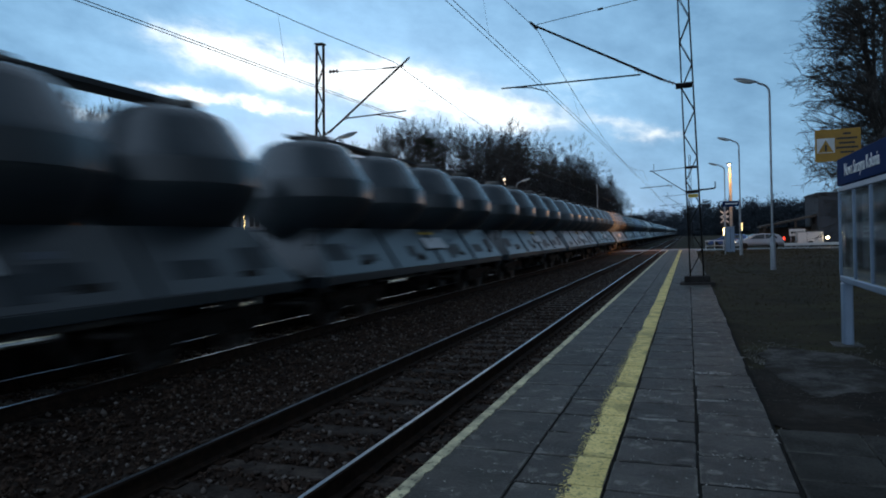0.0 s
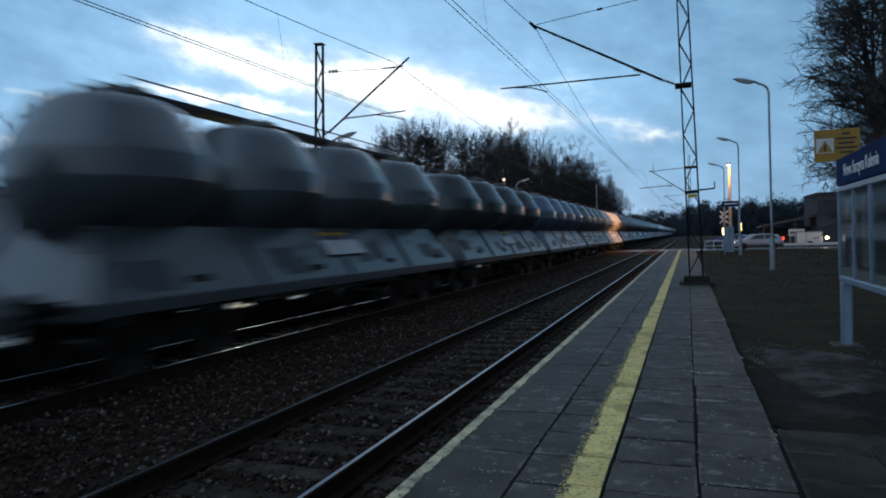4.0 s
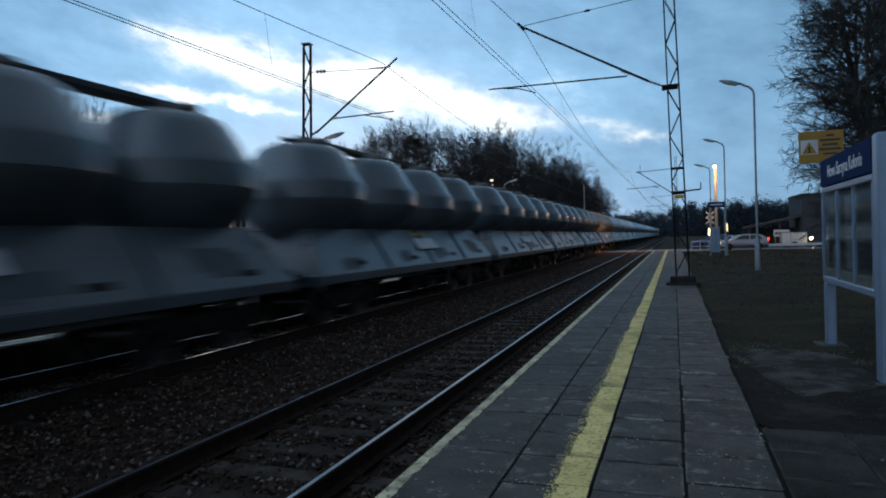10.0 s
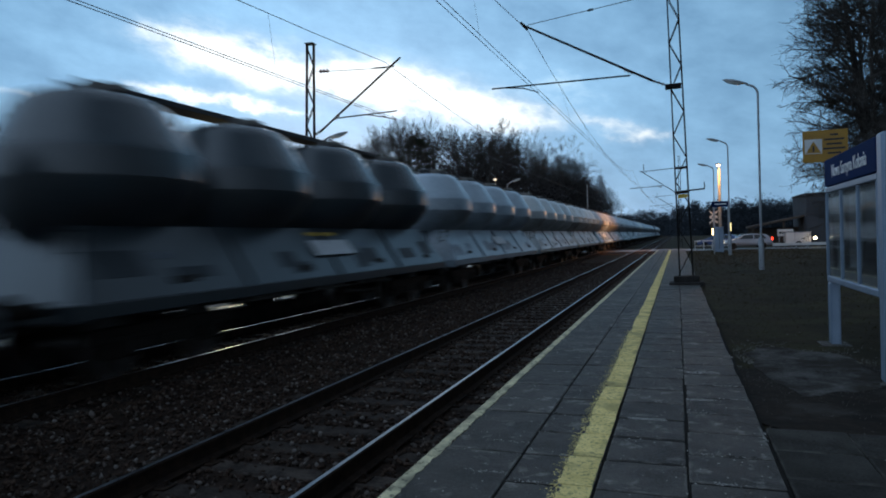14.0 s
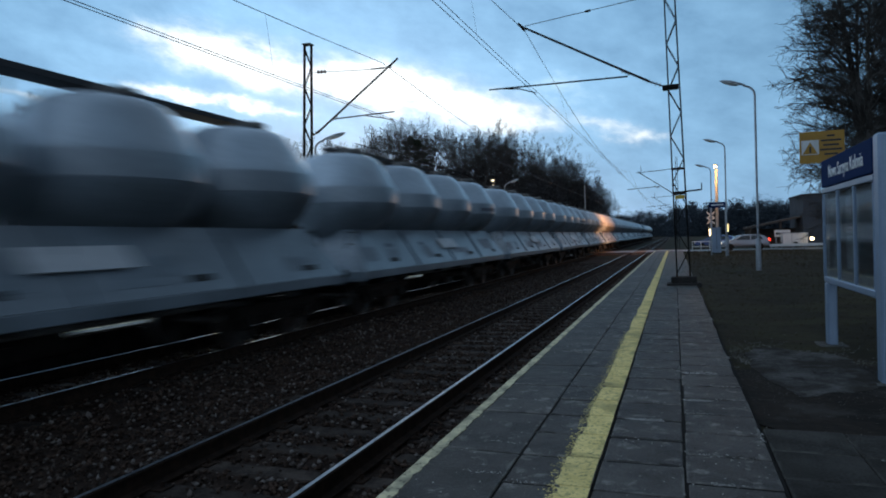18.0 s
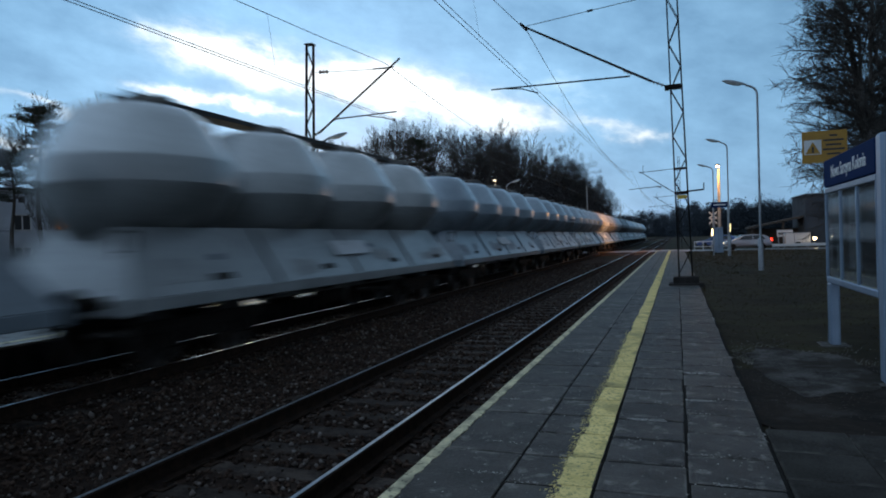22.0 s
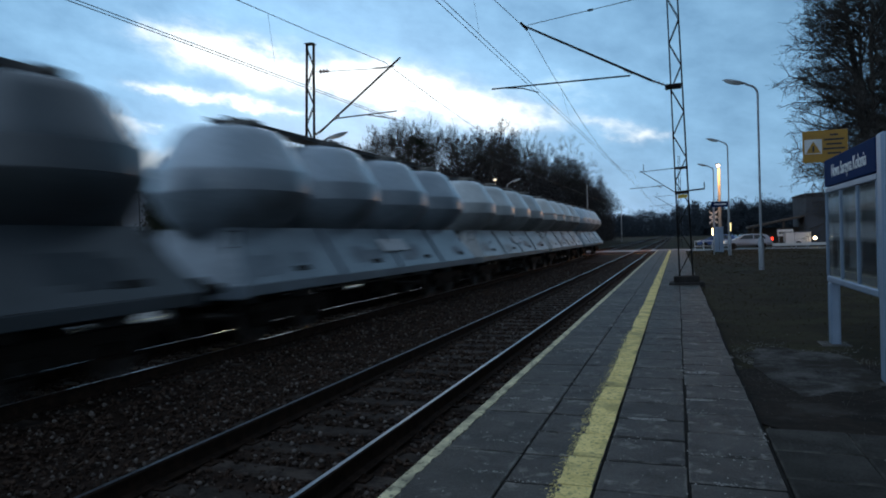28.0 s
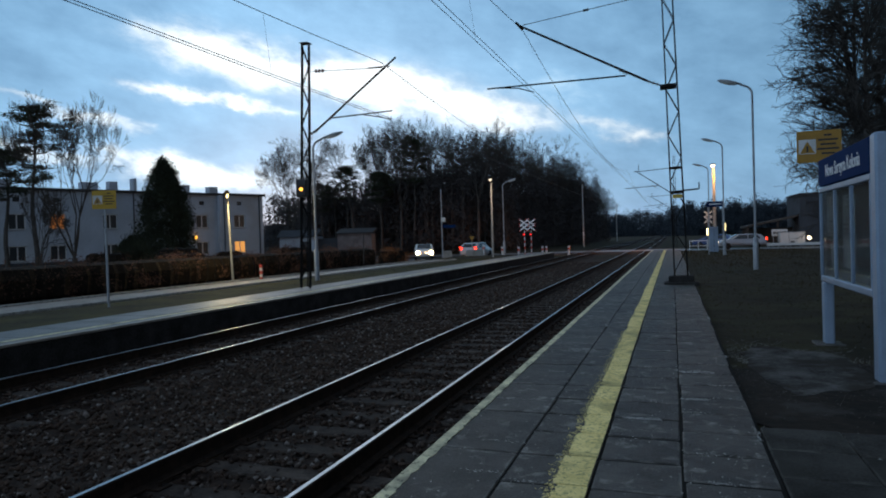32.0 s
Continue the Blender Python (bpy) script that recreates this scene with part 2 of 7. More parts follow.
GROUND = mat("grassy_soil", (0.029, 0.024, 0.011), (0.015, 0.012, 0.006), 0.95, scale=0.8, fine=9, bump=0.4,
             scuffs=(((0.038, 0.034, 0.014), 0.8, 0.9, 0.48, 0.60), ((0.036, 0.024, 0.014), 0.8, 2.6, 0.55, 0.66), ((0.016, 0.013, 0.008), 0.7, 16.0, 0.52, 0.64)))
DIRT = mat("worn_dirt", (0.026, 0.019, 0.014), (0.011, 0.009, 0.007), 0.95, scale=1.8, fine=14, bump=0.5,
           scuffs=(((0.060, 0.053, 0.046), 0.6, 1.4, 0.54, 0.68),))
DUST = mat("dusty_earth", (0.105, 0.098, 0.090), (0.014, 0.012, 0.010), 0.95, scale=4.5, fine=30, bump=0.5, spots=0.75,
           scuffs=(((0.022, 0.018, 0.013), 0.9, 1.6, 0.48, 0.60),), rim=((0.019, 0.014, 0.010), 1.0, 0.14))
GRASS = mat("winter_grass", (0.050, 0.041, 0.017), (0.032, 0.025, 0.011), 0.9, scale=0.7, fine=5, bump=0)
SLAB = mat("concrete_slab", (0.082, 0.073, 0.064), (0.032, 0.028, 0.024), 0.60, spec=0.24, scale=3.5, fine=75, bump=0.9, vary=0.26, spots=0.42,
           scuffs=(((0.060, 0.052, 0.046), 0.55, 4.0, 0.50, 0.64), ((0.34, 0.31, 0.28), 0.55, 6.0, 0.57, 0.70), ((0.030, 0.027, 0.024), 0.6, 2.2, 0.54, 0.66), ((0.040, 0.035, 0.032), 0.5, 60.0, 0.55, 0.66), ((0.34, 0.32, 0.29), 0.4, 85.0, 0.60, 0.70)),
           dirt=(0.040, 0.037, 0.033), dirt_amount=0.75, rim=((0.24, 0.22, 0.195), 0.55, 0.05))
SLAB_PALE = mat("spalled_concrete", (0.42, 0.40, 0.37), (0.20, 0.19, 0.175), 0.9, scale=9, fine=50, bump=0.5)
SLAB_DARK = mat("mossy_slab", (0.062, 0.057, 0.050), (0.022, 0.020, 0.017), 0.9, scale=3, fine=60, bump=0.4, vary=0.2, spots=0.45,
                dirt=(0.035, 0.033, 0.027), dirt_amount=0.8, rim=((0.14, 0.13, 0.115), 0.5, 0.05))
BED = mat("joint_soil", (0.016, 0.0145, 0.013), (0.009, 0.008, 0.007), 0.95, scale=5, fine=50, bump=0.4)
KERB = mat("platform_wall", (0.040, 0.036, 0.034), (0.016, 0.0145, 0.0135), 0.9, scale=2.2, fine=25, bump=0.35)
YELLOW = mat("yellow_line_paint", (0.98, 0.77, 0.31), (0.82, 0.63, 0.23), 0.75, scale=7, fine=70, bump=0.15, vary=0.08,
             dirt=(0.15, 0.13, 0.07), dirt_amount=0.6, scuffs=(((0.22, 0.18, 0.08), 0.65, 34.0, 0.53, 0.62), ((0.30, 0.25, 0.10), 0.5, 11.0, 0.56, 0.66)))
WHITE_LINE = mat("worn_white_paint", (0.86, 0.76, 0.48), (0.58, 0.51, 0.33), 0.8, scale=9, fine=60, bump=0.2,
                 dirt=(0.13, 0.12, 0.1), dirt_amount=0.7, scuffs=(((0.10, 0.09, 0.07), 0.75, 22.0, 0.56, 0.64),))
BALLAST = mat("track_ballast", (0.052, 0.033, 0.024), (0.018, 0.011, 0.008), 0.9, scale=6, fine=40, bump=0.5)
STONE = mat("ballast_stone", (0.088, 0.056, 0.041), (0.022, 0.0135, 0.010), 0.85, scale=5, fine=40, bump=0.2, island=(0.22, 0.19, 0.172))
RAIL_SIDE = mat("rusty_rail", (0.040, 0.024, 0.016), (0.018, 0.012, 0.009), 0.85, scale=8, fine=60, bump=0.3)
RAIL_TOP = mat("polished_rail_head", (0.46, 0.49, 0.53), (0.36, 0.39, 0.43), 0.30, 1.0, scale=6, fine=80, bump=0.02)
SLEEPER = mat("oiled_wood_sleeper", (0.075, 0.058, 0.048), (0.026, 0.020, 0.017), 0.9, scale=5, fine=35, bump=0.5, vary=0.2)
ASPHALT = mat("asphalt", (0.060, 0.060, 0.062), (0.040, 0.040, 0.042), 0.45, scale=1.2, fine=45, bump=0.2)
GRIT = mat("pale_trodden_grit", (0.20, 0.185, 0.165), (0.07, 0.062, 0.054), 0.95, scale=3.5, fine=40, bump=0.8,
           scuffs=(((0.40, 0.37, 0.33), 0.8, 45.0, 0.56, 0.68),))
PAVING = mat("far_paving", (0.16, 0.15, 0.14), (0.075, 0.07, 0.064), 0.48, scale=2, fine=30, bump=0.3)
PATH = mat("paving_path", (0.34, 0.29, 0.24), (0.20, 0.17, 0.14), 0.48, scale=2, fine=30, bump=0.2)
STEEL_DARK = mat("dark_painted_steel", (0.016, 0.015, 0.015), (0.010, 0.008, 0.007), 0.8, 0.0, scale=6, fine=50, bump=0.2)
STEEL_GREY = mat("galvanised_steel", (0.36, 0.38, 0.40), (0.26, 0.27, 0.29), 0.5, 0.5, scale=5, fine=60, bump=0.08)
WIRE = mat("copper_wire", (0.05, 0.045, 0.04), (0.03, 0.03, 0.03), 0.6, 0.5, bump=0)
CERAMIC = mat("brown_insulator", (0.05, 0.03, 0.025), None, 0.3, bump=0)
ALU = mat("powder_coated_aluminium", (0.27, 0.34, 0.44), (0.23, 0.29, 0.37), 0.45, 0.3, scale=3, fine=50, bump=0.03)
NAVY = mat("navy_sign_panel", (0.006, 0.026, 0.090), (0.005, 0.021, 0.075), 0.8, spec=0.04, scale=2, fine=30, bump=0.02)
WHITE = mat("white_lettering", (0.75, 0.76, 0.76), (0.66, 0.67, 0.67), 0.5, bump=0)
POSTER = mat("timetable_paper", (0.30, 0.32, 0.33), (0.20, 0.22, 0.24), 0.7, scale=3, fine=20, bump=0)
BOARD_BACK = mat("dark_case_back", (0.06, 0.075, 0.085), (0.04, 0.05, 0.06), 0.7, scale=3, fine=20, bump=0)
GLASS = glass("case_glass", (0.85, 0.92, 0.93))
SIGN_YELLOW = mat("yellow_sign_sheet", (0.36, 0.185, 0.014), (0.30, 0.15, 0.012), 0.5, scale=4, fine=30, bump=0.02)
BLACK = mat("black_print", (0.02, 0.02, 0.02), None, 0.6, bump=0)
CONCRETE = mat("concrete_pole", (0.34, 0.33, 0.31), (0.24, 0.235, 0.22), 0.85, scale=3, fine=40, bump=0.2)
BARK = mat("dark_bark", (0.088, 0.079, 0.072), (0.050, 0.045, 0.041), 0.95, scale=3, fine=25, bump=0.4)
NEEDLE = mat("dark_needles", (0.050, 0.056, 0.036), (0.028, 0.033, 0.022), 0.9, scale=0.6, fine=6, bump=0)
BUSH = mat("winter_hedge", (0.19, 0.100, 0.068), (0.10, 0.056, 0.040), 0.95, scale=0.8, fine=6, bump=0)
HEDGE_FILL = mat("hedge_filler", (0.022, 0.016, 0.011), (0.012, 0.009, 0.007), 0.95, scale=2, fine=14, bump=0.5)
MOSS = mat("mossy_grass", (0.062, 0.057, 0.017), (0.026, 0.021, 0.009), 0.9, scale=0.9, fine=7, bump=0)
# bluish cast in the colour stands in for haze over the distance
DISTANT = mat("haze_tinted_woods", (0.044, 0.054, 0.066), (0.038, 0.047, 0.057), 0.95, scale=0.05, fine=0.4, bump=0)
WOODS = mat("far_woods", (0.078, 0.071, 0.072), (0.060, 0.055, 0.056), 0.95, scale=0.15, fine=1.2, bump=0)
PLASTER = mat("pale_plaster", (0.45, 0.49, 0.55), (0.37, 0.40, 0.45), 0.9, scale=0.5, fine=12, bump=0.1,
              dirt=(0.32, 0.315, 0.30), dirt_amount=0.5)
ROOF = mat("dark_roof_felt", (0.07, 0.07, 0.072), (0.045, 0.045, 0.047), 0.85, scale=1, fine=15, bump=0.1)
FRAME_W = mat("white_window_frame", (0.6, 0.6, 0.58), None, 0.5, bump=0)
PANE = mat("dark_window_pane", (0.02, 0.025, 0.03), (0.015, 0.018, 0.022), 0.38, scale=1, fine=4, bump=0)
PANE_LIT = mat("curtain_lit_pane", (0.5, 0.3, 0.1), None, 0.5, scale=2, fine=8, emit=(1.0, 0.42, 0.10), power=0.75)
PANE_LIT2 = mat("dim_lit_pane", (0.5, 0.3, 0.1), None, 0.5, scale=2, fine=8, emit=(1.0, 0.30, 0.06), power=0.28)
LAMP_GLASS = mat("milky_lamp_bowl", (0.78, 0.80, 0.78), None, 0.35, bump=0)
BULB = mat("sodium_bulb", (1, 0.7, 0.4), None, 0.5, bump=0, emit=(1.0, 0.74, 0.42), power=9)
LANTERN = mat("warm_lantern_bowl", (0.6, 0.5, 0.3), None, 0.5, bump=0, emit=(1.0, 0.80, 0.35), power=1.6)
RED_ON = mat("red_signal_glow", (0.6, 0.03, 0.02), None, 0.4, bump=0, emit=(1.0, 0.02, 0.015), power=1.6)
TAIL_ON = mat("tail_light_glow", (0.7, 0.06, 0.03), None, 0.4, bump=0, emit=(1.0, 0.035, 0.012), power=4.0)
AMBER_ON = mat("amber_glow", (0.8, 0.4, 0.05), None, 0.4, bump=0, emit=(1.0, 0.45, 0.05), power=2.6)
HEAD_ON = mat("headlight_glow", (1, 0.9, 0.7), None, 0.4, bump=0, emit=(1.0, 0.60, 0.22), power=170)
HEAD_WARM = mat("warm_headlight_glow", (1, 0.9, 0.7), None, 0.4, bump=0, emit=(1.0, 0.75, 0.42), power=1.2)
# emission stands in for light that a signal plate reflects
SIGNAL_WARM = mat("glowing_plate", (1, 0.9, 0.7), None, 0.4, bump=0, emit=(1.0, 0.72, 0.34), power=7)
# rusty leaf colour, brightened to carry warm lamplight
RUSTY = mat("lamplit_rusty_hedge", (0.52, 0.20, 0.075), (0.28, 0.11, 0.045), 0.9, scale=0.8, fine=6, bump=0)
# lit copy of the yellow sheet, brightened for the left sign
SIGN_LIT = mat("lit_yellow_sheet", (0.50, 0.29, 0.012), (0.43, 0.25, 0.010), 0.5, scale=4, fine=30, bump=0.02)
DIM_CAR = mat("pale_grey_car_paint", (0.40, 0.41, 0.42), (0.35, 0.36, 0.37), 0.3, 0.5, scale=1, fine=8, bump=0, coat=0.8)
RED_PAINT = mat("red_reflective", (0.55, 0.06, 0.04), None, 0.5, bump=0)
BRICK = mat("brown_rendered_wall", (0.10, 0.082, 0.070), (0.065, 0.054, 0.047), 0.9, scale=1.5, fine=14, bump=0.2)
SHED_WALL = mat("pinkish_render", (0.20, 0.17, 0.165), (0.13, 0.11, 0.107), 0.9, scale=1.5, fine=14, bump=0.2)
GREY_WALL = mat("grey_rendered_wall", (0.066, 0.072, 0.082), (0.048, 0.053, 0.060), 0.9, scale=0.6, fine=14, bump=0.15)
TYRE = mat("tyre_rubber", (0.018, 0.018, 0.018), None, 0.85, bump=0.1)
SILVER = mat("silver_car_paint", (0.24, 0.25, 0.28), (0.21, 0.22, 0.25), 0.3, 0.6, scale=1, fine=8, bump=0, coat=0.8)
WHITE_CAR = mat("white_car_paint", (0.62, 0.62, 0.61), (0.55, 0.55, 0.54), 0.35, 0.0, scale=1, fine=8, bump=0, coat=0.8)
BLUE_CAR = mat("blue_car_paint", (0.03, 0.07, 0.22), (0.025, 0.06, 0.18), 0.35, 0.2, scale=1, fine=8, bump=0, coat=0.8)
CAR_GLASS = mat("dark_car_glass", (0.02, 0.025, 0.03), None, 0.06, bump=0)

# wagon paints: silo, band, skirt
PAINTS = []
for tag, k_ in (("bluish", (0.47, 0.53, 0.585)), ("beige", (0.92, 0.86, 0.80)), ("grey", (0.122, 0.140, 0.155)),
               ("pale", (0.72, 0.71, 0.69)), ("sooty", (0.048, 0.060, 0.069)), ("faded blue", (0.125, 0.18, 0.27)), ("whitish", (0.74, 0.74, 0.73)), ("light blue", (0.64, 0.73, 0.79))):
    c = tuple(0.90 * v * w for v, w in zip(k_, (0.94, 1.01, 1.05)))
    # domes lightened and drums darkened in colour, as the sky lights them
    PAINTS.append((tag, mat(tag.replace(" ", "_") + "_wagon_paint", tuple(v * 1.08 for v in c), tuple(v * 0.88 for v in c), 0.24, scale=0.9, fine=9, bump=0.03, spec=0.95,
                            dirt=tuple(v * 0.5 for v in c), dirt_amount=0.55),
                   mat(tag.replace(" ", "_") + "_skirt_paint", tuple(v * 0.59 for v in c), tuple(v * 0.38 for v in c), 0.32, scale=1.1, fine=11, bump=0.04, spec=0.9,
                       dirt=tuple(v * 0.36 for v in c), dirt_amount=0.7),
                   mat(tag.replace(" ", "_") + "_shaded_drum_paint", tuple(v * 0.76 for v in c), tuple(v * 0.56 for v in c), 0.32, scale=0.9, fine=9, bump=0.03,
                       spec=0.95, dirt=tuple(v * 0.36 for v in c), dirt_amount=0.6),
                   # besides grime, this paint is darkened to carry the hoppers' underside shade
                   mat(tag.replace(" ", "_") + "_shaded_hopper_paint", tuple(v * (0.95 - 0.75 * c[1]) for v in c), tuple(v * (0.65 - 0.52 * c[1]) for v in c), 0.6, scale=1.3, fine=13, bump=0.1,
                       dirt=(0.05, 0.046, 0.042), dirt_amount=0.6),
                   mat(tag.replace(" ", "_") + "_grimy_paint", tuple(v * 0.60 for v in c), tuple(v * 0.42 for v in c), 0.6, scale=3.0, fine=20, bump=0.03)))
GRIME = mat("cement_grime", (0.20, 0.19, 0.175), (0.11, 0.105, 0.10), 0.9, scale=1.4, fine=14, bump=0.15)
WALKWAY = mat("dusty_walkway_steel", (0.085, 0.090, 0.095), (0.045, 0.047, 0.05), 0.7, scale=3, fine=30, bump=0.1)
BOGIE = mat("greasy_bogie_iron", (0.030, 0.026, 0.022), (0.018, 0.015, 0.013), 0.8, 0.3, scale=4, fine=40, bump=0.3)
WHEEL = mat("worn_wheel_steel", (0.12, 0.11, 0.10), (0.06, 0.05, 0.045), 0.5, 0.8, scale=4, fine=40, bump=0.1)
PLATE_W = mat("pale_data_plate", (0.66, 0.68, 0.70), (0.54, 0.56, 0.58), 0.5, bump=0)
BAND = mat("brownish_band", (0.56, 0.48, 0.42), (0.46, 0.40, 0.35), 0.7, bump=0)
PRINT = mat("faded_print", (0.17, 0.19, 0.23), None, 0.7, bump=0)
PLATE = mat("white_data_plate", (0.62, 0.62, 0.60), (0.5, 0.5, 0.48), 0.6, bump=0)
PLATE_Y = mat("yellow_stripe", (0.55, 0.36, 0.04), (0.42, 0.27, 0.03), 0.6, bump=0)


# ---- mesh helpers ----
class Shape:
    """Collects points and faces of one mesh."""

    def __init__(self):
        self.v, self.f = [], []

    def add(self, pts, faces):
        o = len(self.v)
        self.v += [tuple(p) for p in pts]
        self.f += [tuple(o + i for i in f) for f in faces]
        return self

    def box(self, x0, x1, y0, y1, z0, z1, b=0.0):
        if b <= 0:
            pts = [(x, y, z) for z in (z0, z1) for y in (y0, y1) for x in (x0, x1)]
            return self.add(pts, [(0, 2, 3, 1), (4, 5, 7, 6), (0, 1, 5, 4), (2, 6, 7, 3), (0, 4, 6, 2), (1, 3, 7, 5)])
        b = min(b, (x1 - x0) / 2.1, (y1 - y0) / 2.1, (z1 - z0) / 2.1)
        pts, idx = [], {}
        for sx in (0, 1):
            for sy in (0, 1):
                for sz in (0, 1):
                    c = ((x0, x1)[sx], (y0, y1)[sy], (z0, z1)[sz])
                    i = ((b, -b)[sx], (b, -b)[sy], (b, -b)[sz])
                    for ax in range(3):
                        p = [c[k] + (0 if k == ax else i[k]) for k in range(3)]
                        idx[sx, sy, sz, ax] = len(pts)
                        pts.append(p)
        faces = []
        for ax in range(3):
            o1, o2 = (ax + 1) % 3, (ax + 2) % 3
            for s in (0, 1):
                ring = []
                for a, c in ((0, 0), (1, 0), (1, 1), (0, 1)):
                    k = [0, 0, 0]
                    k[ax], k[o1], k[o2] = s, a, c
                    ring.append(idx[k[0], k[1], k[2], ax])
                faces.append(ring if s else ring[::-1])
            for a in (0, 1):
                for c in (0, 1):
                    k0, k1 = [0, 0, 0], [0, 0, 0]
                    k0[ax], k1[ax] = 0, 1
                    for k in (k0, k1):
                        k[o1], k[o2] = a, c
                    ring = [idx[(*k0, o1)], idx[(*k1, o1)], idx[(*k1, o2)], idx[(*k0, o2)]]
                    faces.append(ring if a == c else ring[::-1])
        for sx in (0, 1):
            for sy in (0, 1):
                for sz in (0, 1):
                    ring = [idx[sx, sy, sz, k] for k in range(3)]
                    faces.append(ring if (sx + sy + sz) % 2 else ring[::-1])
        return self.add(pts, faces)

    def tube(self, a, c, r0, r1=None, n=8, cap=True):
        r1 = r0 if r1 is None else r1
        a, c = Vector(a), Vector(c)
        d = c - a
        if d.length < 1e-6:
            return self
        d.normalize()
        u = d.orthogonal().normalized()
        w = d.cross(u)
        pts = []
        for p, r in ((a, r0), (c, r1)):
            for i in range(n):
                t = 2 * math.pi * i / n
                pts.append(p + r * (math.cos(t) * u + math.sin(t) * w))
        faces = [(i, (i + 1) % n, n + (i + 1) % n, n + i) for i in range(n)]
        if cap:
            faces += [tuple(range(n))[::-1], tuple(range(n, 2 * n))]
        return self.add(pts, faces)

    def bent(self, pts, r, n=8):
        for a, c in zip(pts, pts[1:]):
            self.tube(a, c, r, r, n)
        return self

    def lathe(self, profile, n=24, centre=(0, 0), axis="z"):
        pts, faces = [], []
        for r, z in profile:
            for i in range(n):
                t = 2 * math.pi * i / n
                p = (centre[0] + r * math.cos(t), centre[1] + r * math.sin(t), z)
                if axis == "x":
                    p = (z, centre[0] + r * math.cos(t), centre[1] + r * math.sin(t))
                if axis == "y":
                    p = (centre[0] + r * math.sin(t), z, centre[1] + r * math.cos(t))
                pts.append(p)
        for k in range(len(profile) - 1):
            for i in range(n):
                j = (i + 1) % n
                faces.append((k * n + i, k * n + j, (k + 1) * n + j, (k + 1) * n + i))
        faces += [tuple(range(n))[::-1], tuple(range((len(profile) - 1) * n, len(profile) * n))]
        return self.add(pts, faces)

    def oval(self, profile, n=24, centre=(0, 0)):
        pts = [(centre[0] + a * math.cos(2 * math.pi * i / n), centre[1] + b * math.sin(2 * math.pi * i / n), z)
               for a, b, z in profile for i in range(n)]
        faces = [(k * n + i, k * n + (i + 1) % n, (k + 1) * n + (i + 1) % n, (k + 1) * n + i) for k in range(len(profile) - 1) for i in range(n)]
        faces += [tuple(range(n))[::-1], tuple(range((len(profile) - 1) * n, len(profile) * n))]
        return self.add(pts, faces)

    def slab(self, ring, thick):
        """A plate: a closed ring of points pushed along thick."""
        ring, thick, n = [Vector(p) for p in ring], Vector(thick), len(ring)
        pts = ring + [p + thick for p in ring]
        faces = [tuple(range(n))[::-1], tuple(range(n, 2 * n))]
        faces += [(i, (i + 1) % n, n + (i + 1) % n, n + i) for i in range(n)]
        return self.add(pts, faces)

    def mesh(self, name, material, smooth=False):
        me = bpy.data.meshes.new(name)
        me.from_pydata(self.v, [], self.f)
        bm = bmesh.new()
        bm.from_mesh(me)
        if len(bm.faces) < 20000:
            bmesh.ops.recalc_face_normals(bm, faces=bm.faces)
        bm.to_mesh(me)
        bm.free()
        me.materials.append(material)
        if smooth:
            me.shade_smooth()
            me.set_sharp_from_angle(angle=radians(38))
        return me


def part(name, shape, material, parent, label="", smooth=False, at=None):
    ob = new(name, shape.mesh(name, material, smooth))
    ob.parent = parent
    if at is not None:
        ob.matrix_basis = at
    return tagged(ob, label)


def thing(name, label, category, at=None, group="", kind=""):
    ob = new(name)
    ob.empty_display_size = 0.2
    if at is not None:
        ob.matrix_basis = at
    return tagged(ob, label, category, group, kind)


def setting(name, shape, material, label="", category="", smooth=False):
    return tagged(new(name, shape.mesh(name, material, smooth)), label, category, kind="structure")


def raw_mesh(name, verts, faces, material):
    """A mesh from numpy arrays; faces all of one size."""
    me = bpy.data.meshes.new(name)
    me.vertices.add(len(verts))
    me.vertices.foreach_set("co", np.asarray(verts, np.float32).ravel())
    k = faces.shape[1]
    me.loops.add(faces.size)
    me.loops.foreach_set("vertex_index", np.asarray(faces, np.int32).ravel())
    me.polygons.add(len(faces))
    me.polygons.foreach_set("loop_start", np.arange(0, faces.size, k, dtype=np.int32))
    me.update(calc_edges=True)
    me.validate()
    me.materials.append(material)
    return me


ZR = -0.336            # rail heads, below the platform's top at 0
TRACKS = (-3.30, -8.06)

# ---- ground, road, platforms ----
def smooth_step(a, b, t):
    t = min(1.0, max(0.0, (t - a) / (b - a)))
    return t * t * (3 - 2 * t)


def ground_height(x, y):
    low = smooth_step(54, 62, y)
    if x < -16.8:
        low = max(low, smooth_step(26, 46, y) * smooth_step(16.8, 19.5, -x))
    bank = -0.05 - 0.42 * low
    end = smooth_step(55, 58, y)
    left = smooth_step(-10.6, -9.9, x) if y < 56 else smooth_step(-13.5, -10.0, x)
    right = 1 - smooth_step(-1.6, -1.3, x) if y < 56 else 1 - smooth_step(-1.5, 2.5, x)
    sunk = left * right
    deep = -0.62 * (1 - end) + -0.56 * end
    z = bank * (1 - sunk) + deep * sunk
    far = smooth_step(120, 300, math.hypot(x, y - 30))
    return z + 0.05 * noise.noise((x * 0.25, y * 0.25, 0)) * (1 - sunk) * (0 if -18 < x < 2 else 1) - 0.0 * far


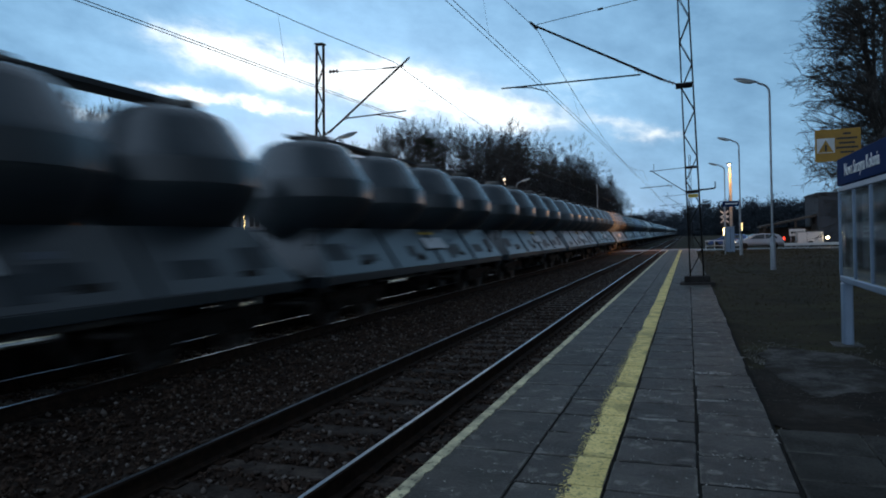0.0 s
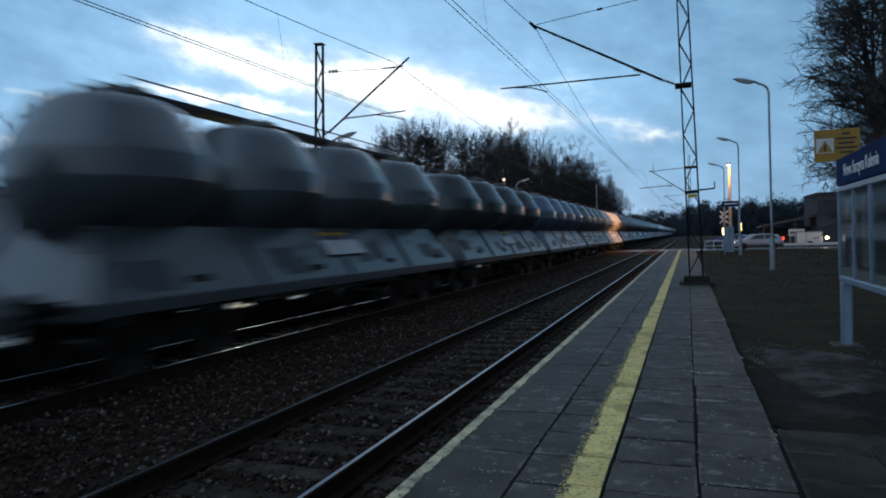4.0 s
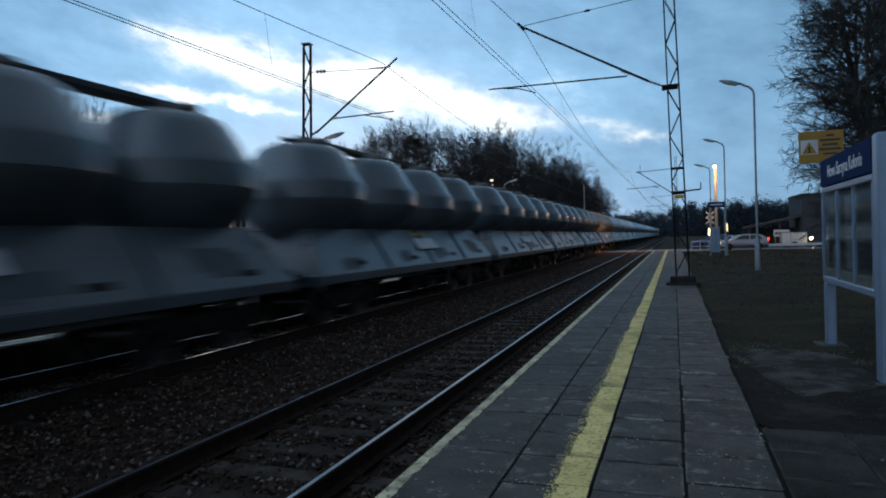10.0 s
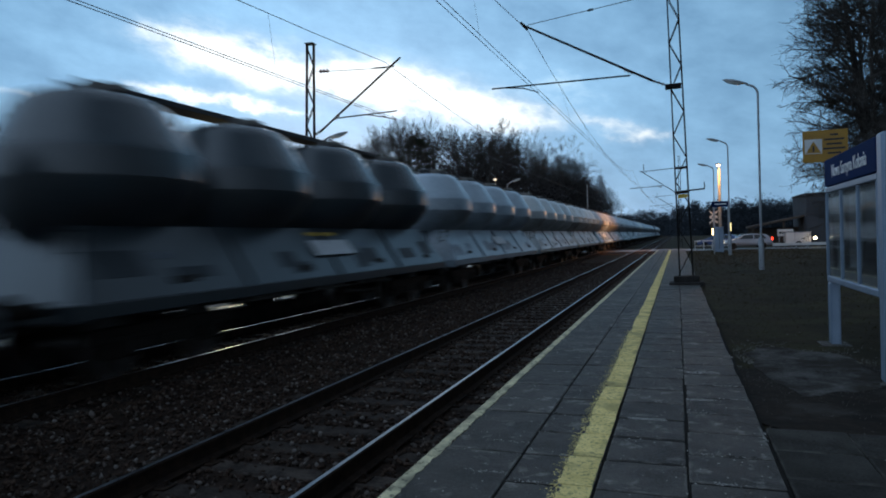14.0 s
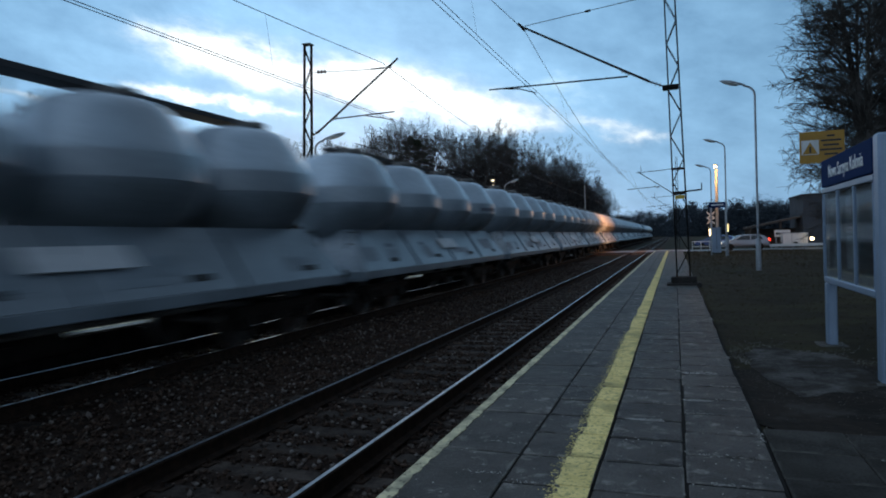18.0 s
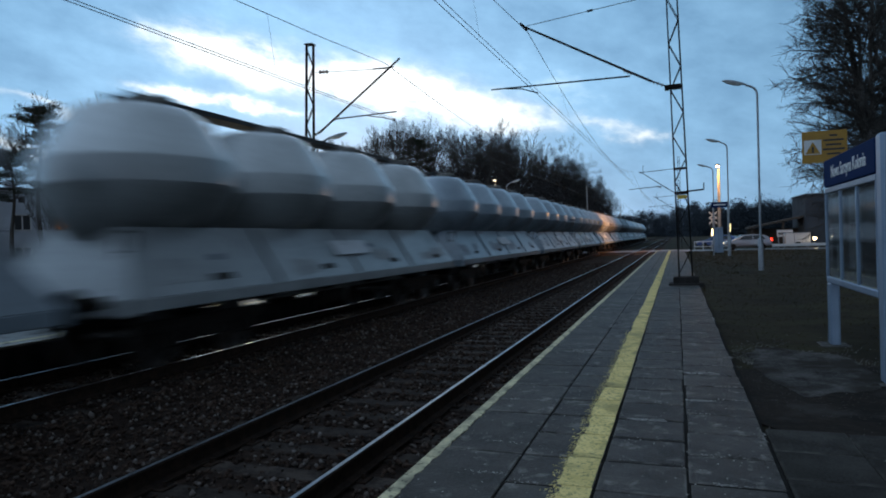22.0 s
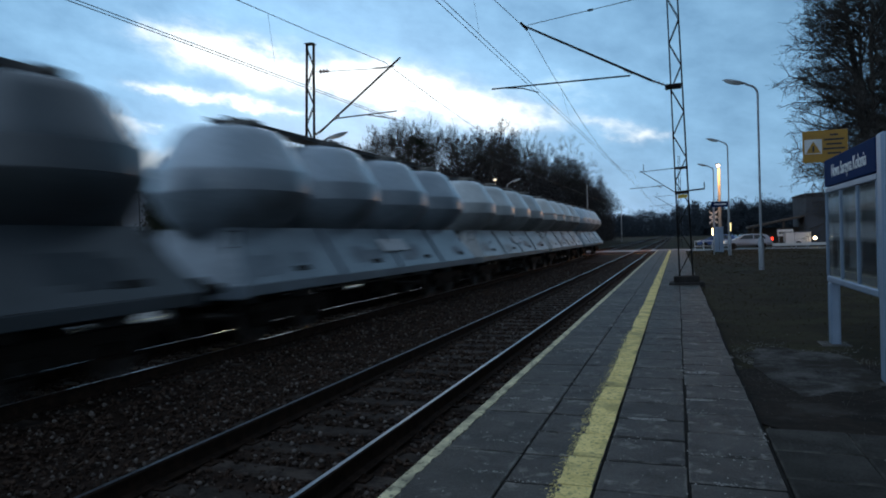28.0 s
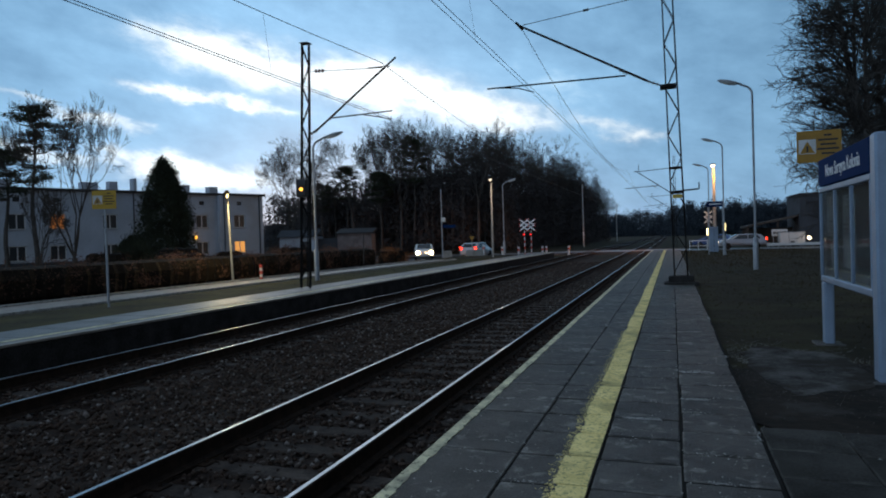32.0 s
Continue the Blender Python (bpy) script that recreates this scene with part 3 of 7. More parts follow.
def build_ground():
    xs = sorted({-2500, -1200, -600, -300, *range(-150, -20, 10), *[x * 0.5 for x in range(-40, 24)], -10.6, -9.9, -1.6, -1.3,
                 *range(12, 60, 4), 80, 120, 200, 400, 900, 2500})
    ys = sorted({-600, -200, -80, -40, *range(-20, 72, 2), 55, 57, *range(72, 140, 6), 160, 200, 300, 500, 900, 1600, 3500})
    pts = [(x, y, ground_height(x, y)) for y in ys for x in xs]
    n = len(xs)
    faces = [(j * n + i, j * n + i + 1, (j + 1) * n + i + 1, (j + 1) * n + i)
             for j in range(len(ys) - 1) for i in range(n - 1)]
    setting("ground", Shape().add(pts, faces), GROUND, "dull winter grass and bare soil beside the railway", "ground", True)


build_ground()


def ribbon(points, width, lift, thick=0.06):
    """A strip along points (x, y, z) of that width."""
    s = Shape()
    pts = [Vector(p) for p in points]
    sides = []
    for i, p in enumerate(pts):
        d = (pts[min(i + 1, len(pts) - 1)] - pts[max(i - 1, 0)])
        d.z = 0
        d.normalize()
        w = Vector((-d.y, d.x, 0)) * width / 2
        sides.append((p + w + Vector((0, 0, lift)), p - w + Vector((0, 0, lift))))
    for (a, b), (c, d) in zip(sides, sides[1:]):
        s.slab([a, b, d, c], (0, 0, -thick))
    return s


# the level crossing's road, flush with the rails between the tracks
ROAD_Z = [(-70, -0.43), (-30, -0.43), (-14, -0.42), (-10.2, -0.345), (-1.2, -0.345), (3.0, -0.40), (14, -0.42), (70, -0.43)]
setting("road", ribbon([(x, 70.8 + 0.0 * x, z) for x, z in ROAD_Z], 7.0, 0.012, 0.3), ASPHALT,
        "wet dark asphalt road over the level crossing", "road")
setting("station_road", ribbon([(-70, 84, -0.45), (-40, 66, -0.45), (-24, 58.2, -0.45), (-19.0, 57.6, -0.45),
                                (-15.0, 61.0, -0.44), (-13.0, 69.0, -0.43)], 5.2, 0.008, 0.2), ASPHALT,
        "dark asphalt side road by the hedge", "road")


def build_platform():
    s = Shape().box(-1.575, -1.48, -8, 56, -0.62, -0.072, 0.02)
    base = setting("platform", s, KERB, "old low concrete platform wall along the track", "platform")
    part("bedding", Shape().box(-1.48, 0.55, -8, 56, -0.45, -0.0095), BED, base, "dark sandy bedding under the slabs")
    # pale line along the brink, worn, in stretches
    cols = [(-1.592, -0.992), (-0.975, -0.479), (-0.462, 0.019), (0.035, 0.532)]
    rng = random.Random(5)
    near, far = [], Shape()
    step = 0.505
    data = {}
    for ci, (x0, x1) in enumerate(cols):
        for k in range(-14, 111):
            y0 = 0.185 + k * step + (0.0 if ci != 3 else 0.24)
            if ci == 0 and k % 2:
                continue
            ln = step * (2 if ci == 0 else 1) - 0.022 - rng.random() * 0.012
            if k < 58 and k > -7:
                key = (ci, rng.randrange(3))
                if key not in data:
                    w = x1 - x0
                    data[key] = Shape().box(-w / 2, w / 2, 0, ln, -0.07, 0, 0.004 + 0.004 * key[1]).mesh("slab", SLAB)
                ob = new("slab", data[key])
                ob.parent = base
                ob.matrix_basis = pose((x0 + x1) / 2 + (rng.uniform(-0.010, 0.006) if ci == 3 else 0), y0, rng.uniform(-0.004, 0.0), rng.uniform(-0.16, 0.16), rng.uniform(-0.2, 0.2), 0)
                near.append(ob)
            else:
                far.box(x0, x1, y0, y0 + ln, -0.07, rng.uniform(-0.004, 0), 0.004)
    tagged(part("far_slabs", far, SLAB, base, "distant grey concrete slabs"), kind="stuff")
    # painted lines lie on the slabs, broken at every joint
    for k in range(-14, 111):
        y0 = 0.185 + k * step
        wob = rng.uniform(-0.012, 0.012)
        ring = [(-0.482 + wob * 0.3, y0 + 0.006, -0.002), (-0.482 + wob * 0.3, y0 + step - 0.011, -0.002)]
        jag = 22 if y0 < 9 else 9
        bite = (0.035 if k % 3 == 0 else 0.016) if y0 < 9 else 0.014
        for j in range(jag + 1):
            yy = y0 + step - 0.011 - (step - 0.017) * j / jag
            ring.append((-0.682 + wob + abs(noise.noise((3.0, yy * 9.0, 1.0))) * bite * 1.6 + rng.random() * bite * 0.6, yy, -0.002))
        part("yellow_stripe", Shape().slab(ring, (0, 0, 0.0065)), YELLOW, base)
    for k in range(0, 63):
        y0 = -6.0 + k * 1.0
        ring = [(-1.586, y0, -0.003), (-1.586, y0 + 0.992, -0.003)]
        for j in range(25):
            yy = y0 + 0.992 - 0.992 * j / 24
            ring.insert(2 + j, (-1.510 + 0.020 * noise.noise((7.0, yy * 7.0, 2.0)) + rng.uniform(-0.007, 0.007), yy, -0.003))
        part("edge_line", Shape().slab(ring, (0, 0, 0.008)), WHITE_LINE, base)
    # flakes left of the worn yellow line
    flakes = Shape()
    for _ in range(1500):
        x, y = -0.665 - abs(rng.gauss(0, 0.03)), 1.5 + 8.5 * rng.random() ** 1.3
        q = rng.uniform(0.003, 0.010)
        flakes.add([(x - q, y - q, 0.0015), (x + q, y - q * 0.5, 0.0015), (x + q * 0.3, y + q, 0.0015), (x, y, 0.0035)], [(0, 1, 3), (1, 2, 3), (2, 0, 3)])
    tagged(part("paint_flakes", flakes, YELLOW, base, "worn flakes of yellow paint"), kind="stuff")
    # paving that leads off to the side, and crumbled patches
    side_slab = Shape().box(-0.25, 0.25, 0, 0.492, -0.07, 0, 0.008).mesh("slab", SLAB_DARK)
    for i in range(5):
        for j in range(9):
            x0, y0 = 0.56 + i * 0.51, 0.6 + j * 0.51
            if y0 > 4.9:
                continue
            ob = new("slab", side_slab)
            ob.parent = base
            ob.matrix_basis = pose(x0 + 0.25, y0, rng.uniform(-0.010, -0.003), rng.uniform(-0.4, 0.4), rng.uniform(-0.4, 0.4), 0)
    part("path_bedding", Shape().box(0.552, 3.1, 0.61, 4.95, -0.3, -0.024), BED, base)
    # chips and dirt lying about
    nr = np.random.default_rng(12)
    cnt = 1500
    xx, yy = nr.uniform(-1.5, 0.5, cnt), 1.5 + 14 * nr.random(cnt) ** 1.6
    q = nr.uniform(0.0025, 0.0095, cnt)
    ang = nr.uniform(0, 6.28, cnt)
    tri = np.stack([np.stack([xx + q * np.cos(ang + k), yy + q * np.sin(ang + k) * 1.4, np.full(cnt, 0.0005)], 1) for k in (0, 2.1, 4.2)]
                   + [np.stack([xx, yy, 0.002 + q * 0.5], 1)], 1)
    ff = np.array([(0, 1, 3), (1, 2, 3), (2, 0, 3)])[None] + (np.arange(cnt) * 4)[:, None, None]
    chips = new("chips", raw_mesh("chips", tri.reshape(-1, 3), ff.reshape(-1, 3), SLAB_PALE))
    chips.parent = base
    tagged(chips, "scattered pale stone chips", kind="stuff")
    # drifts of pale grit on the slabs
    for cx, cy, w, l in ((-1.08, 8.15, 0.36, 0.26), (0.20, 7.05, 0.34, 0.12), (0.16, 5.9, 0.25, 0.05), (1.5, 4.6, 0.7, 0.06), (0.25, 9.9, 0.2, 0.06), (0.10, 3.2, 0.35, 0.12), (-0.25, 5.2, 0.3, 0.05)):
        grit = Shape()
        for _ in range(90):
            a, r = rng.uniform(0, 6.28), math.sqrt(rng.random())
            x, y, q = cx + math.cos(a) * r * w / 2, cy + math.sin(a) * r * l / 2, rng.uniform(0.004, 0.016)
            grit.add([(x - q, y, 0.0), (x + q, y - q, 0.0), (x + q * 0.3, y + q, 0.0), (x, y, 0.003 + q * 0.4)],
                     [(0, 1, 3), (1, 2, 3), (2, 0, 3)])
        tagged(part("grit", grit, SLAB_PALE, base, "pale crumbled grit"), kind="stuff")
    # crumbs along broken slab edges
    crumbs = Shape()
    for _ in range(70):
        ci = rng.randrange(4)
        x0, x1 = cols[ci]
        yj = 0.185 + rng.randrange(3, 32) * step * (1 if ci else 2) * (0.6 if not ci else 1) + (0.24 if ci == 3 else 0)
        along = rng.random() < 0.7
        cx, ln = rng.uniform(x0 + 0.1, x1 - 0.1), rng.uniform(0.05, 0.22)
        for _ in range(26):
            if along:
                x, y = min(max(cx + rng.uniform(-ln, ln), x0), x1), yj + rng.gauss(-0.005, 0.012)
            else:
                x, y = x1 + rng.gauss(-0.004, 0.010), yj + rng.uniform(-ln, ln)
            q = rng.uniform(0.003, 0.010)
            crumbs.add([(x - q, y, 0.0), (x + q, y - q, 0.0), (x + q * 0.3, y + q, 0.0), (x, y, 0.002 + q * 0.4)], [(0, 1, 3), (1, 2, 3), (2, 0, 3)])
    tagged(part("crumbs", crumbs, SLAB_PALE, base, "pale crumbs along chipped slab edges"), kind="stuff")


def build_far_platform():
    base = setting("far_platform", Shape().box(-9.82, -9.70, -12, 57, -0.62, -0.05, 0.02), KERB,
                   "low concrete platform wall on the far side of the tracks", "platform")
    part("paving", Shape().box(-11.4, -9.84, -12, 57, -0.5, -0.012, 0.01), PAVING, base, "dark worn concrete paving")
    part("coping", Shape().box(-9.84, -9.68, -12, 57, -0.05, 0.0, 0.012), PATH, base, "pale coping along the brink")
    part("edge_line", Shape().box(-10.18, -10.04, -12, 57, -0.011, -0.007), WHITE_LINE, base)
    rng = random.Random(9)
    for k in range(64):
        part("paving_flag", Shape().box(-11.38, -10.20, -8 + k, -8 + k + 0.985, -0.02, rng.uniform(-0.009, -0.004), 0.006), PAVING, base)
    setting("footpath", ribbon([(-15.6, -14, -0.05), (-15.6, 14, -0.05), (-15.4, 26, -0.05), (-15.2, 44, -0.06)], 1.9, 0.03, 0.2),
            PATH, "pale paved footpath behind the far platform", "path")
    k = Shape()
    for y in range(-12, 44):
        k.box(-14.52, -14.40, y, y + 0.985, -0.2, 0.03, 0.015)
        k.box(-16.74, -16.64, y, y + 0.985, -0.2, 0.03, 0.015)
    setting("path_kerb", k, SLAB_PALE, "pale concrete edging of the footpath", "kerb")


build_platform()
build_far_platform()

# ---- tracks ----
RAIL_PROFILE = [(-0.070, -0.172), (0.070, -0.172), (0.070, -0.160), (0.010, -0.142), (0.009, -0.045), (0.033, -0.034),
                (0.035, -0.010), (0.028, -0.001), (-0.028, -0.001), (-0.035, -0.010), (-0.033, -0.034), (-0.009, -0.045),
                (-0.010, -0.142), (-0.070, -0.160)]


def build_track(name, cx, label, seed):
    rng = random.Random(seed)
    y0, y1 = -30.0, 900.0
    bed = Shape()
    prof = [(-2.3, -0.60), (-1.6, -0.515), (-0.7, -0.505), (0, -0.515), (0.7, -0.505), (1.6, -0.515), (2.3, -0.60)]
    ys = [y0 + 2 * i for i in range(60)] + [100, 150, 250, 400, 600, y1]
    pts = [(cx + x, y, z - 0.04 + 0.022 * noise.noise((x * 3, y * 1.1, seed))) for y in ys for x, z in prof]
    n = len(prof)
    bed.add(pts, [(j * n + i, j * n + i + 1, (j + 1) * n + i + 1, (j + 1) * n + i) for j in range(len(ys) - 1) for i in range(n - 1)])
    base = setting(name, bed, BALLAST, label, "railway track")
    for side in (-0.7525, 0.7525):
        s = Shape().slab([(cx + side + x, y0, ZR + z) for x, z in RAIL_PROFILE], (0, y1 - y0, 0))
        rail = part("rail", s, RAIL_SIDE, base, "rust-brown steel rail with a polished head")
        part("railhead", Shape().box(cx + side - 0.016, cx + side + 0.018, y0, y1, ZR - 0.006, ZR + 0.0015), RAIL_TOP, rail,
             "shiny worn running surface")
    me = Shape().box(-1.30, 1.30, -0.125, 0.125, -0.15, 0, 0.02).mesh("sleeper", SLEEPER)
    clip = Shape()
    for side in (-0.7525, 0.7525):
        clip.box(side - 0.17, side + 0.17, -0.08, 0.08, 0.0, 0.018, 0.006)
        for k in (-0.12, 0.12):
            clip.tube((side + k, 0, 0.018), (side + k, 0, 0.06), 0.018, 0.016, 6)
    cm = clip.mesh("rail_fixing", RAIL_SIDE)
    far = Shape()
    for k in range(-6, 420):
        y = k * 0.6
        if -6 <= k < 125:
            ob = new("sleeper", me)
            ob.parent = base
            ob.matrix_basis = pose(cx + rng.uniform(-0.02, 0.02), y, ZR - 0.185 + rng.uniform(-0.008, 0.008), 0, rng.uniform(-0.3, 0.3), rng.uniform(-0.6, 0.6))
            if k < 60:
                fx = new("rail_fixing", cm)
                fx.parent = ob
        else:
            far.box(cx - 1.3, cx + 1.3, y - 0.125, y + 0.125, ZR - 0.33, ZR - 0.185)
    tagged(part("far_sleepers", far, SLEEPER, base), kind="stuff")
    return base


def scatter_stones():
    """Broken stone between and beside the sleepers."""
    rng = np.random.default_rng(3)
    octa = np.array([(1, 0, 0), (-1, 0, 0), (0, 1, 0), (0, -1, 0), (0, 0, 1), (0, 0, -1)], float)
    tri = np.array([(0, 2, 4), (2, 1, 4), (1, 3, 4), (3, 0, 4), (2, 0, 5), (1, 2, 5), (3, 1, 5), (0, 3, 5)])
    spots = []
    for cnt, ylo, yhi in ((30000, 1.0, 16.0), (17000, 16.0, 48.0)):
        x = rng.uniform(-9.6, -1.75, cnt)
        y = ylo + (yhi - ylo) * rng.random(cnt) ** 1.25
        spots.append(np.stack([x, y], 1))
    p = np.concatenate(spots)
    d1, d2 = np.abs(p[:, 0] + 3.30), np.abs(p[:, 0] + 8.06)
    d = np.minimum(d1, d2)
    on_sleeper = (np.abs((p[:, 1] / 0.6) - np.round(p[:, 1] / 0.6)) < 0.2) & (d < 1.3)
    on_rail = np.abs(d - 0.7525) < 0.11
    keep = ~on_rail & (~on_sleeper | (rng.random(len(p)) < 0.16))
    p, d, on_sleeper = p[keep], d[keep], on_sleeper[keep]
    z = np.where(d < 1.6, -0.548, -0.548 - np.clip(d - 1.6, 0, 0.7) * 0.08) + rng.uniform(-0.015, 0.03, len(p))
    z = np.where(on_sleeper, ZR - 0.165, z + 0.02)
    size = rng.uniform(0.016, 0.042, len(p)) * np.where(rng.random(len(p)) < 0.03, 1.5, 1)
    v = octa[None] * rng.uniform(0.55, 1.15, (len(p), 6, 1)) + rng.uniform(-0.22, 0.22, (len(p), 6, 3))
    v *= size[:, None, None]
    v[:, :, 2] *= 0.75
    v += np.concatenate([p, z[:, None]], 1)[:, None, :]
    f = tri[None] + (np.arange(len(p)) * 6)[:, None, None]
    ob = new("ballast_stones", raw_mesh("ballast_stones", v.reshape(-1, 3), f.reshape(-1, 3), STONE))
    tagged(ob, "dark grey broken ballast stones round the rails", "ballast", kind="stuff")


build_track("near_track", TRACKS[0], "ballasted railway track with wooden sleepers and shiny rails", 1)
build_track("far_track", TRACKS[1], "second ballasted railway track with worn rails", 2)
part_mid = Shape()
part_mid.add([(x, y, -0.60 + 0.03 * noise.noise((x, y, 4))) for y in [-30 + 2 * i for i in range(60)] + [100, 200, 900] for x in (-9.7, -6.5, -5.7, -4.9, -1.5)],
             [(j * 5 + i, j * 5 + i + 1, (j + 1) * 5 + i + 1, (j + 1) * 5 + i) for j in range(62) for i in range(4)])
setting("ballast_bed", part_mid, BALLAST, "dark oily ballast bed between the tracks", "ballast")
scatter_stones()

# rubber-and-concrete decks of the crossing, between the rails
for cx in TRACKS:
    deck = Shape()
    for k in range(6):
        deck.box(cx - 0.62, cx + 0.62, 67.4 + k * 1.15, 67.4 + k * 1.15 + 1.13, ZR - 0.2, ZR + 0.004, 0.02)
    setting("crossing_deck", deck, SLAB, "concrete panels between the rails at the road crossing", "crossing")

# ---- the freight train ----
PITCH = 14.0


def build_wagon(paint, variant, band=False):
    """A cement wagon with four silos; its origin lies on the rail heads under its middle."""
    tag, coat, skirt, drum, under, stain = paint
    w = thing("hopper_wagon", tag + " cement hopper wagon with four silos on the far track", "wagon", group="wagons of the train")
    R = 1.42
    for cy in (-4.86, -1.62, 1.62, 4.86):
        # half widths across and along, and heights: oval hopper below, drum, sloping shoulder, flat cap
        low = [(0.25, 0.35, 1.50), (0.45, 0.95, 1.74), (0.68, 1.40, 2.05), (1.10, 1.50, 2.30), (1.39, 1.565, 2.64), (R - 0.01, R + 0.15, 2.715)]
        ring = [(R - 0.03, R + 0.13, 2.70), (R, R + 0.16, 2.72), (R, R + 0.16, 3.08), (R - 0.01, R + 0.15, 3.10)]
        prof = [(R - 0.012, R + 0.148, 3.09), (R - 0.025, R + 0.14, 3.125), (1.32, 1.48, 3.22), (1.02, 1.17, 3.72), (0.90, 1.05, 3.87), (0.74, 0.87, 3.955), (0.45, 0.50, 4.01), (0.05, 0.05, 4.03)]
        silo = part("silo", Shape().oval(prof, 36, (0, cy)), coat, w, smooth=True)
        part("drum", Shape().oval(ring, 36, (0, cy)), drum, silo, "upright drum under the dome, shade put into its paint", smooth=True)
        part("hopper", Shape().oval(low, 36, (0, cy)), under, silo, "grimy lower hopper, darkened in colour as in shade", smooth=True)
        if band:
            ring = Shape().oval([(R + 0.003, R + 0.163, 3.0), (R + 0.006, R + 0.166, 3.02), (R + 0.006, R + 0.166, 3.06), (R + 0.003, R + 0.163, 3.08)], 36, (0, cy))
            part("painted_band", ring, BAND, silo, "thin brownish band round the drum", smooth=True)
        if variant == 0 and cy > 4:
            sign = Shape()
            arc = [radians(-34 + 5 * j) for j in range(9)]
            sign.add([((R + d) * math.cos(t), cy + (R + 0.16 + d) * math.sin(t), z) for z, d in ((2.80, 0.002), (2.80, 0.007), (2.93, 0.007), (2.93, 0.002)) for t in arc],
                     [(k * 9 + j, k * 9 + j + 1, (k + 1) * 9 + j + 1, (k + 1) * 9 + j) for k in range(3) for j in range(8)])
            part("print_block", sign, PRINT, silo, "dark blue unreadable lettering")
        hatch = Shape().lathe([(0.30, 4.02), (0.30, 4.10), (0.26, 4.13), (0.04, 4.15)], 16, (0.33, cy))
        part("hatch", hatch, GRIME, silo, "round filling lid caked with cement", smooth=True)
        part("outlet", Shape().lathe([(0.20, 1.00), (0.20, 1.30), (0.30, 1.36), (0.30, 1.54)], 14, (0, cy)), GRIME, silo, smooth=True)
    # sloping side plates
    edges = [-6.5, -3.1, 0.0, 3.1, 6.5]
    for sx in (1, -1):
        for i in range(4):
            a, c = edges[i] + (0.008 if i else 0), edges[i + 1] - (0.008 if i < 3 else 0)
            ta, tc_ = a + (0.55 if i == 0 else 0.03), c - (0.55 if i == 3 else 0.03)
            n = Vector((1.14 * sx, 0, 0.60)).normalized() * -0.03
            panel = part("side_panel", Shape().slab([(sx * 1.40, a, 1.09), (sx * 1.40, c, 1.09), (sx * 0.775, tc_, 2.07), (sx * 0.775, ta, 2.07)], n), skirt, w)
            rib = Shape()
            rib.slab([(sx * 1.405, a - 0.02, 1.10), (sx * 1.405, a + 0.02, 1.10), (sx * 0.78, ta + 0.02, 2.07), (sx * 0.78, ta - 0.02, 2.07)], n * -1.2)
            part("panel_rib", rib, under, panel)

            def on_panel(y0, y1, k0, k1, lift=0.006):
                m = Vector((0.98 * sx, 0, 0.625)).normalized() * lift
                p = [Vector((sx * (1.40 - 0.625 * k), y, 1.09 + 0.98 * k)) + m for y, k in ((y0, k0), (y1, k0), (y1, k1), (y0, k1))]
                return Shape().slab(p, m)
            # grab slots as dark plates for shaded recesses, dusty patches and worn marks
            part("grab_slot", on_panel((-4.75, -1.42, 1.93, 5.06)[i], (-4.30, -0.97, 2.38, 5.50)[i], 0.15, 0.25), BOGIE, panel, "grab slot, a dark plate in place of a shaded recess")
            rng = random.Random(100 * variant + 10 * i + len(tag))
            for _ in range(2):
                y0, k0 = rng.uniform(a + 0.4, c - 1.3), rng.uniform(0.05, 0.30)
                part("grime_patch", on_panel(y0, y0 + rng.uniform(0.5, 1.0), k0, k0 + rng.uniform(0.15, 0.4), 0.003), stain, panel, "dusty grime patch")
            if rng.random() < 0.5:
                y0, k0 = rng.uniform(a + 0.5, c - 1.0), rng.uniform(0.45, 0.75)
                part("stencil_block", on_panel(y0, y0 + rng.uniform(0.2, 0.45), k0, k0 + 0.09, 0.004), PRINT, panel)
        if variant == 1:
            # one long blow pipe on brackets along the side
            part("blow_pipe", Shape().bent([(sx * 0.96, -6.0, 1.55), (sx * 1.08, -5.85, 1.68), (sx * 1.08, 5.3, 1.68), (sx * 0.96, 5.45, 1.55)], 0.045, 8), coat, w, "long pale pipe along the wagon side", smooth=True)
            for y in (-5.2, -2.6, 0.0, 2.6, 5.0):
                part("pipe_bracket", Shape().box(min(sx * 0.98, sx * 1.11), max(sx * 0.98, sx * 1.11), y - 0.03, y + 0.03, 1.58, 1.64, 0.005), under, w)
        else:
            # tilted plate at mid-wagon, its lower edge standing off the side
            board = [(sx * 0.965, -0.60, 1.80), (sx * 0.965, 1.00, 1.80), (sx * 1.20, 1.00, 1.50), (sx * 1.20, -0.60, 1.50)]
            part("data_plate", Shape().slab(board, (sx * 0.010, 0, 0.012)), PLATE_W, w, "pale tilted data plate")
        if tag in ("grey", "sooty", "faded blue"):
            m = Vector((0.98 * sx, 0, 0.625)).normalized() * 0.006
            p = [Vector((sx * (1.40 - 0.625 * k), y, 1.09 + 0.98 * k)) + m for y, k in ((-0.5, 0.83), (0.66, 0.83), (0.66, 0.90), (-0.5, 0.90))]
            part("inspection_stripe", Shape().slab(p, m), PLATE_Y, w, "faded orange inspection stripe")
    sill = Shape()
    for sx in (1, -1):
        sill.box(min(sx * 1.30, sx * 1.405), max(sx * 1.30, sx * 1.405), -6.5, 6.5, 0.90, 1.085, 0.012)
    sill.box(-1.40, 1.40, -6.5, -6.38, 0.86, 1.10, 0.015).box(-1.40, 1.40, 6.38, 6.5, 0.86, 1.10, 0.015)
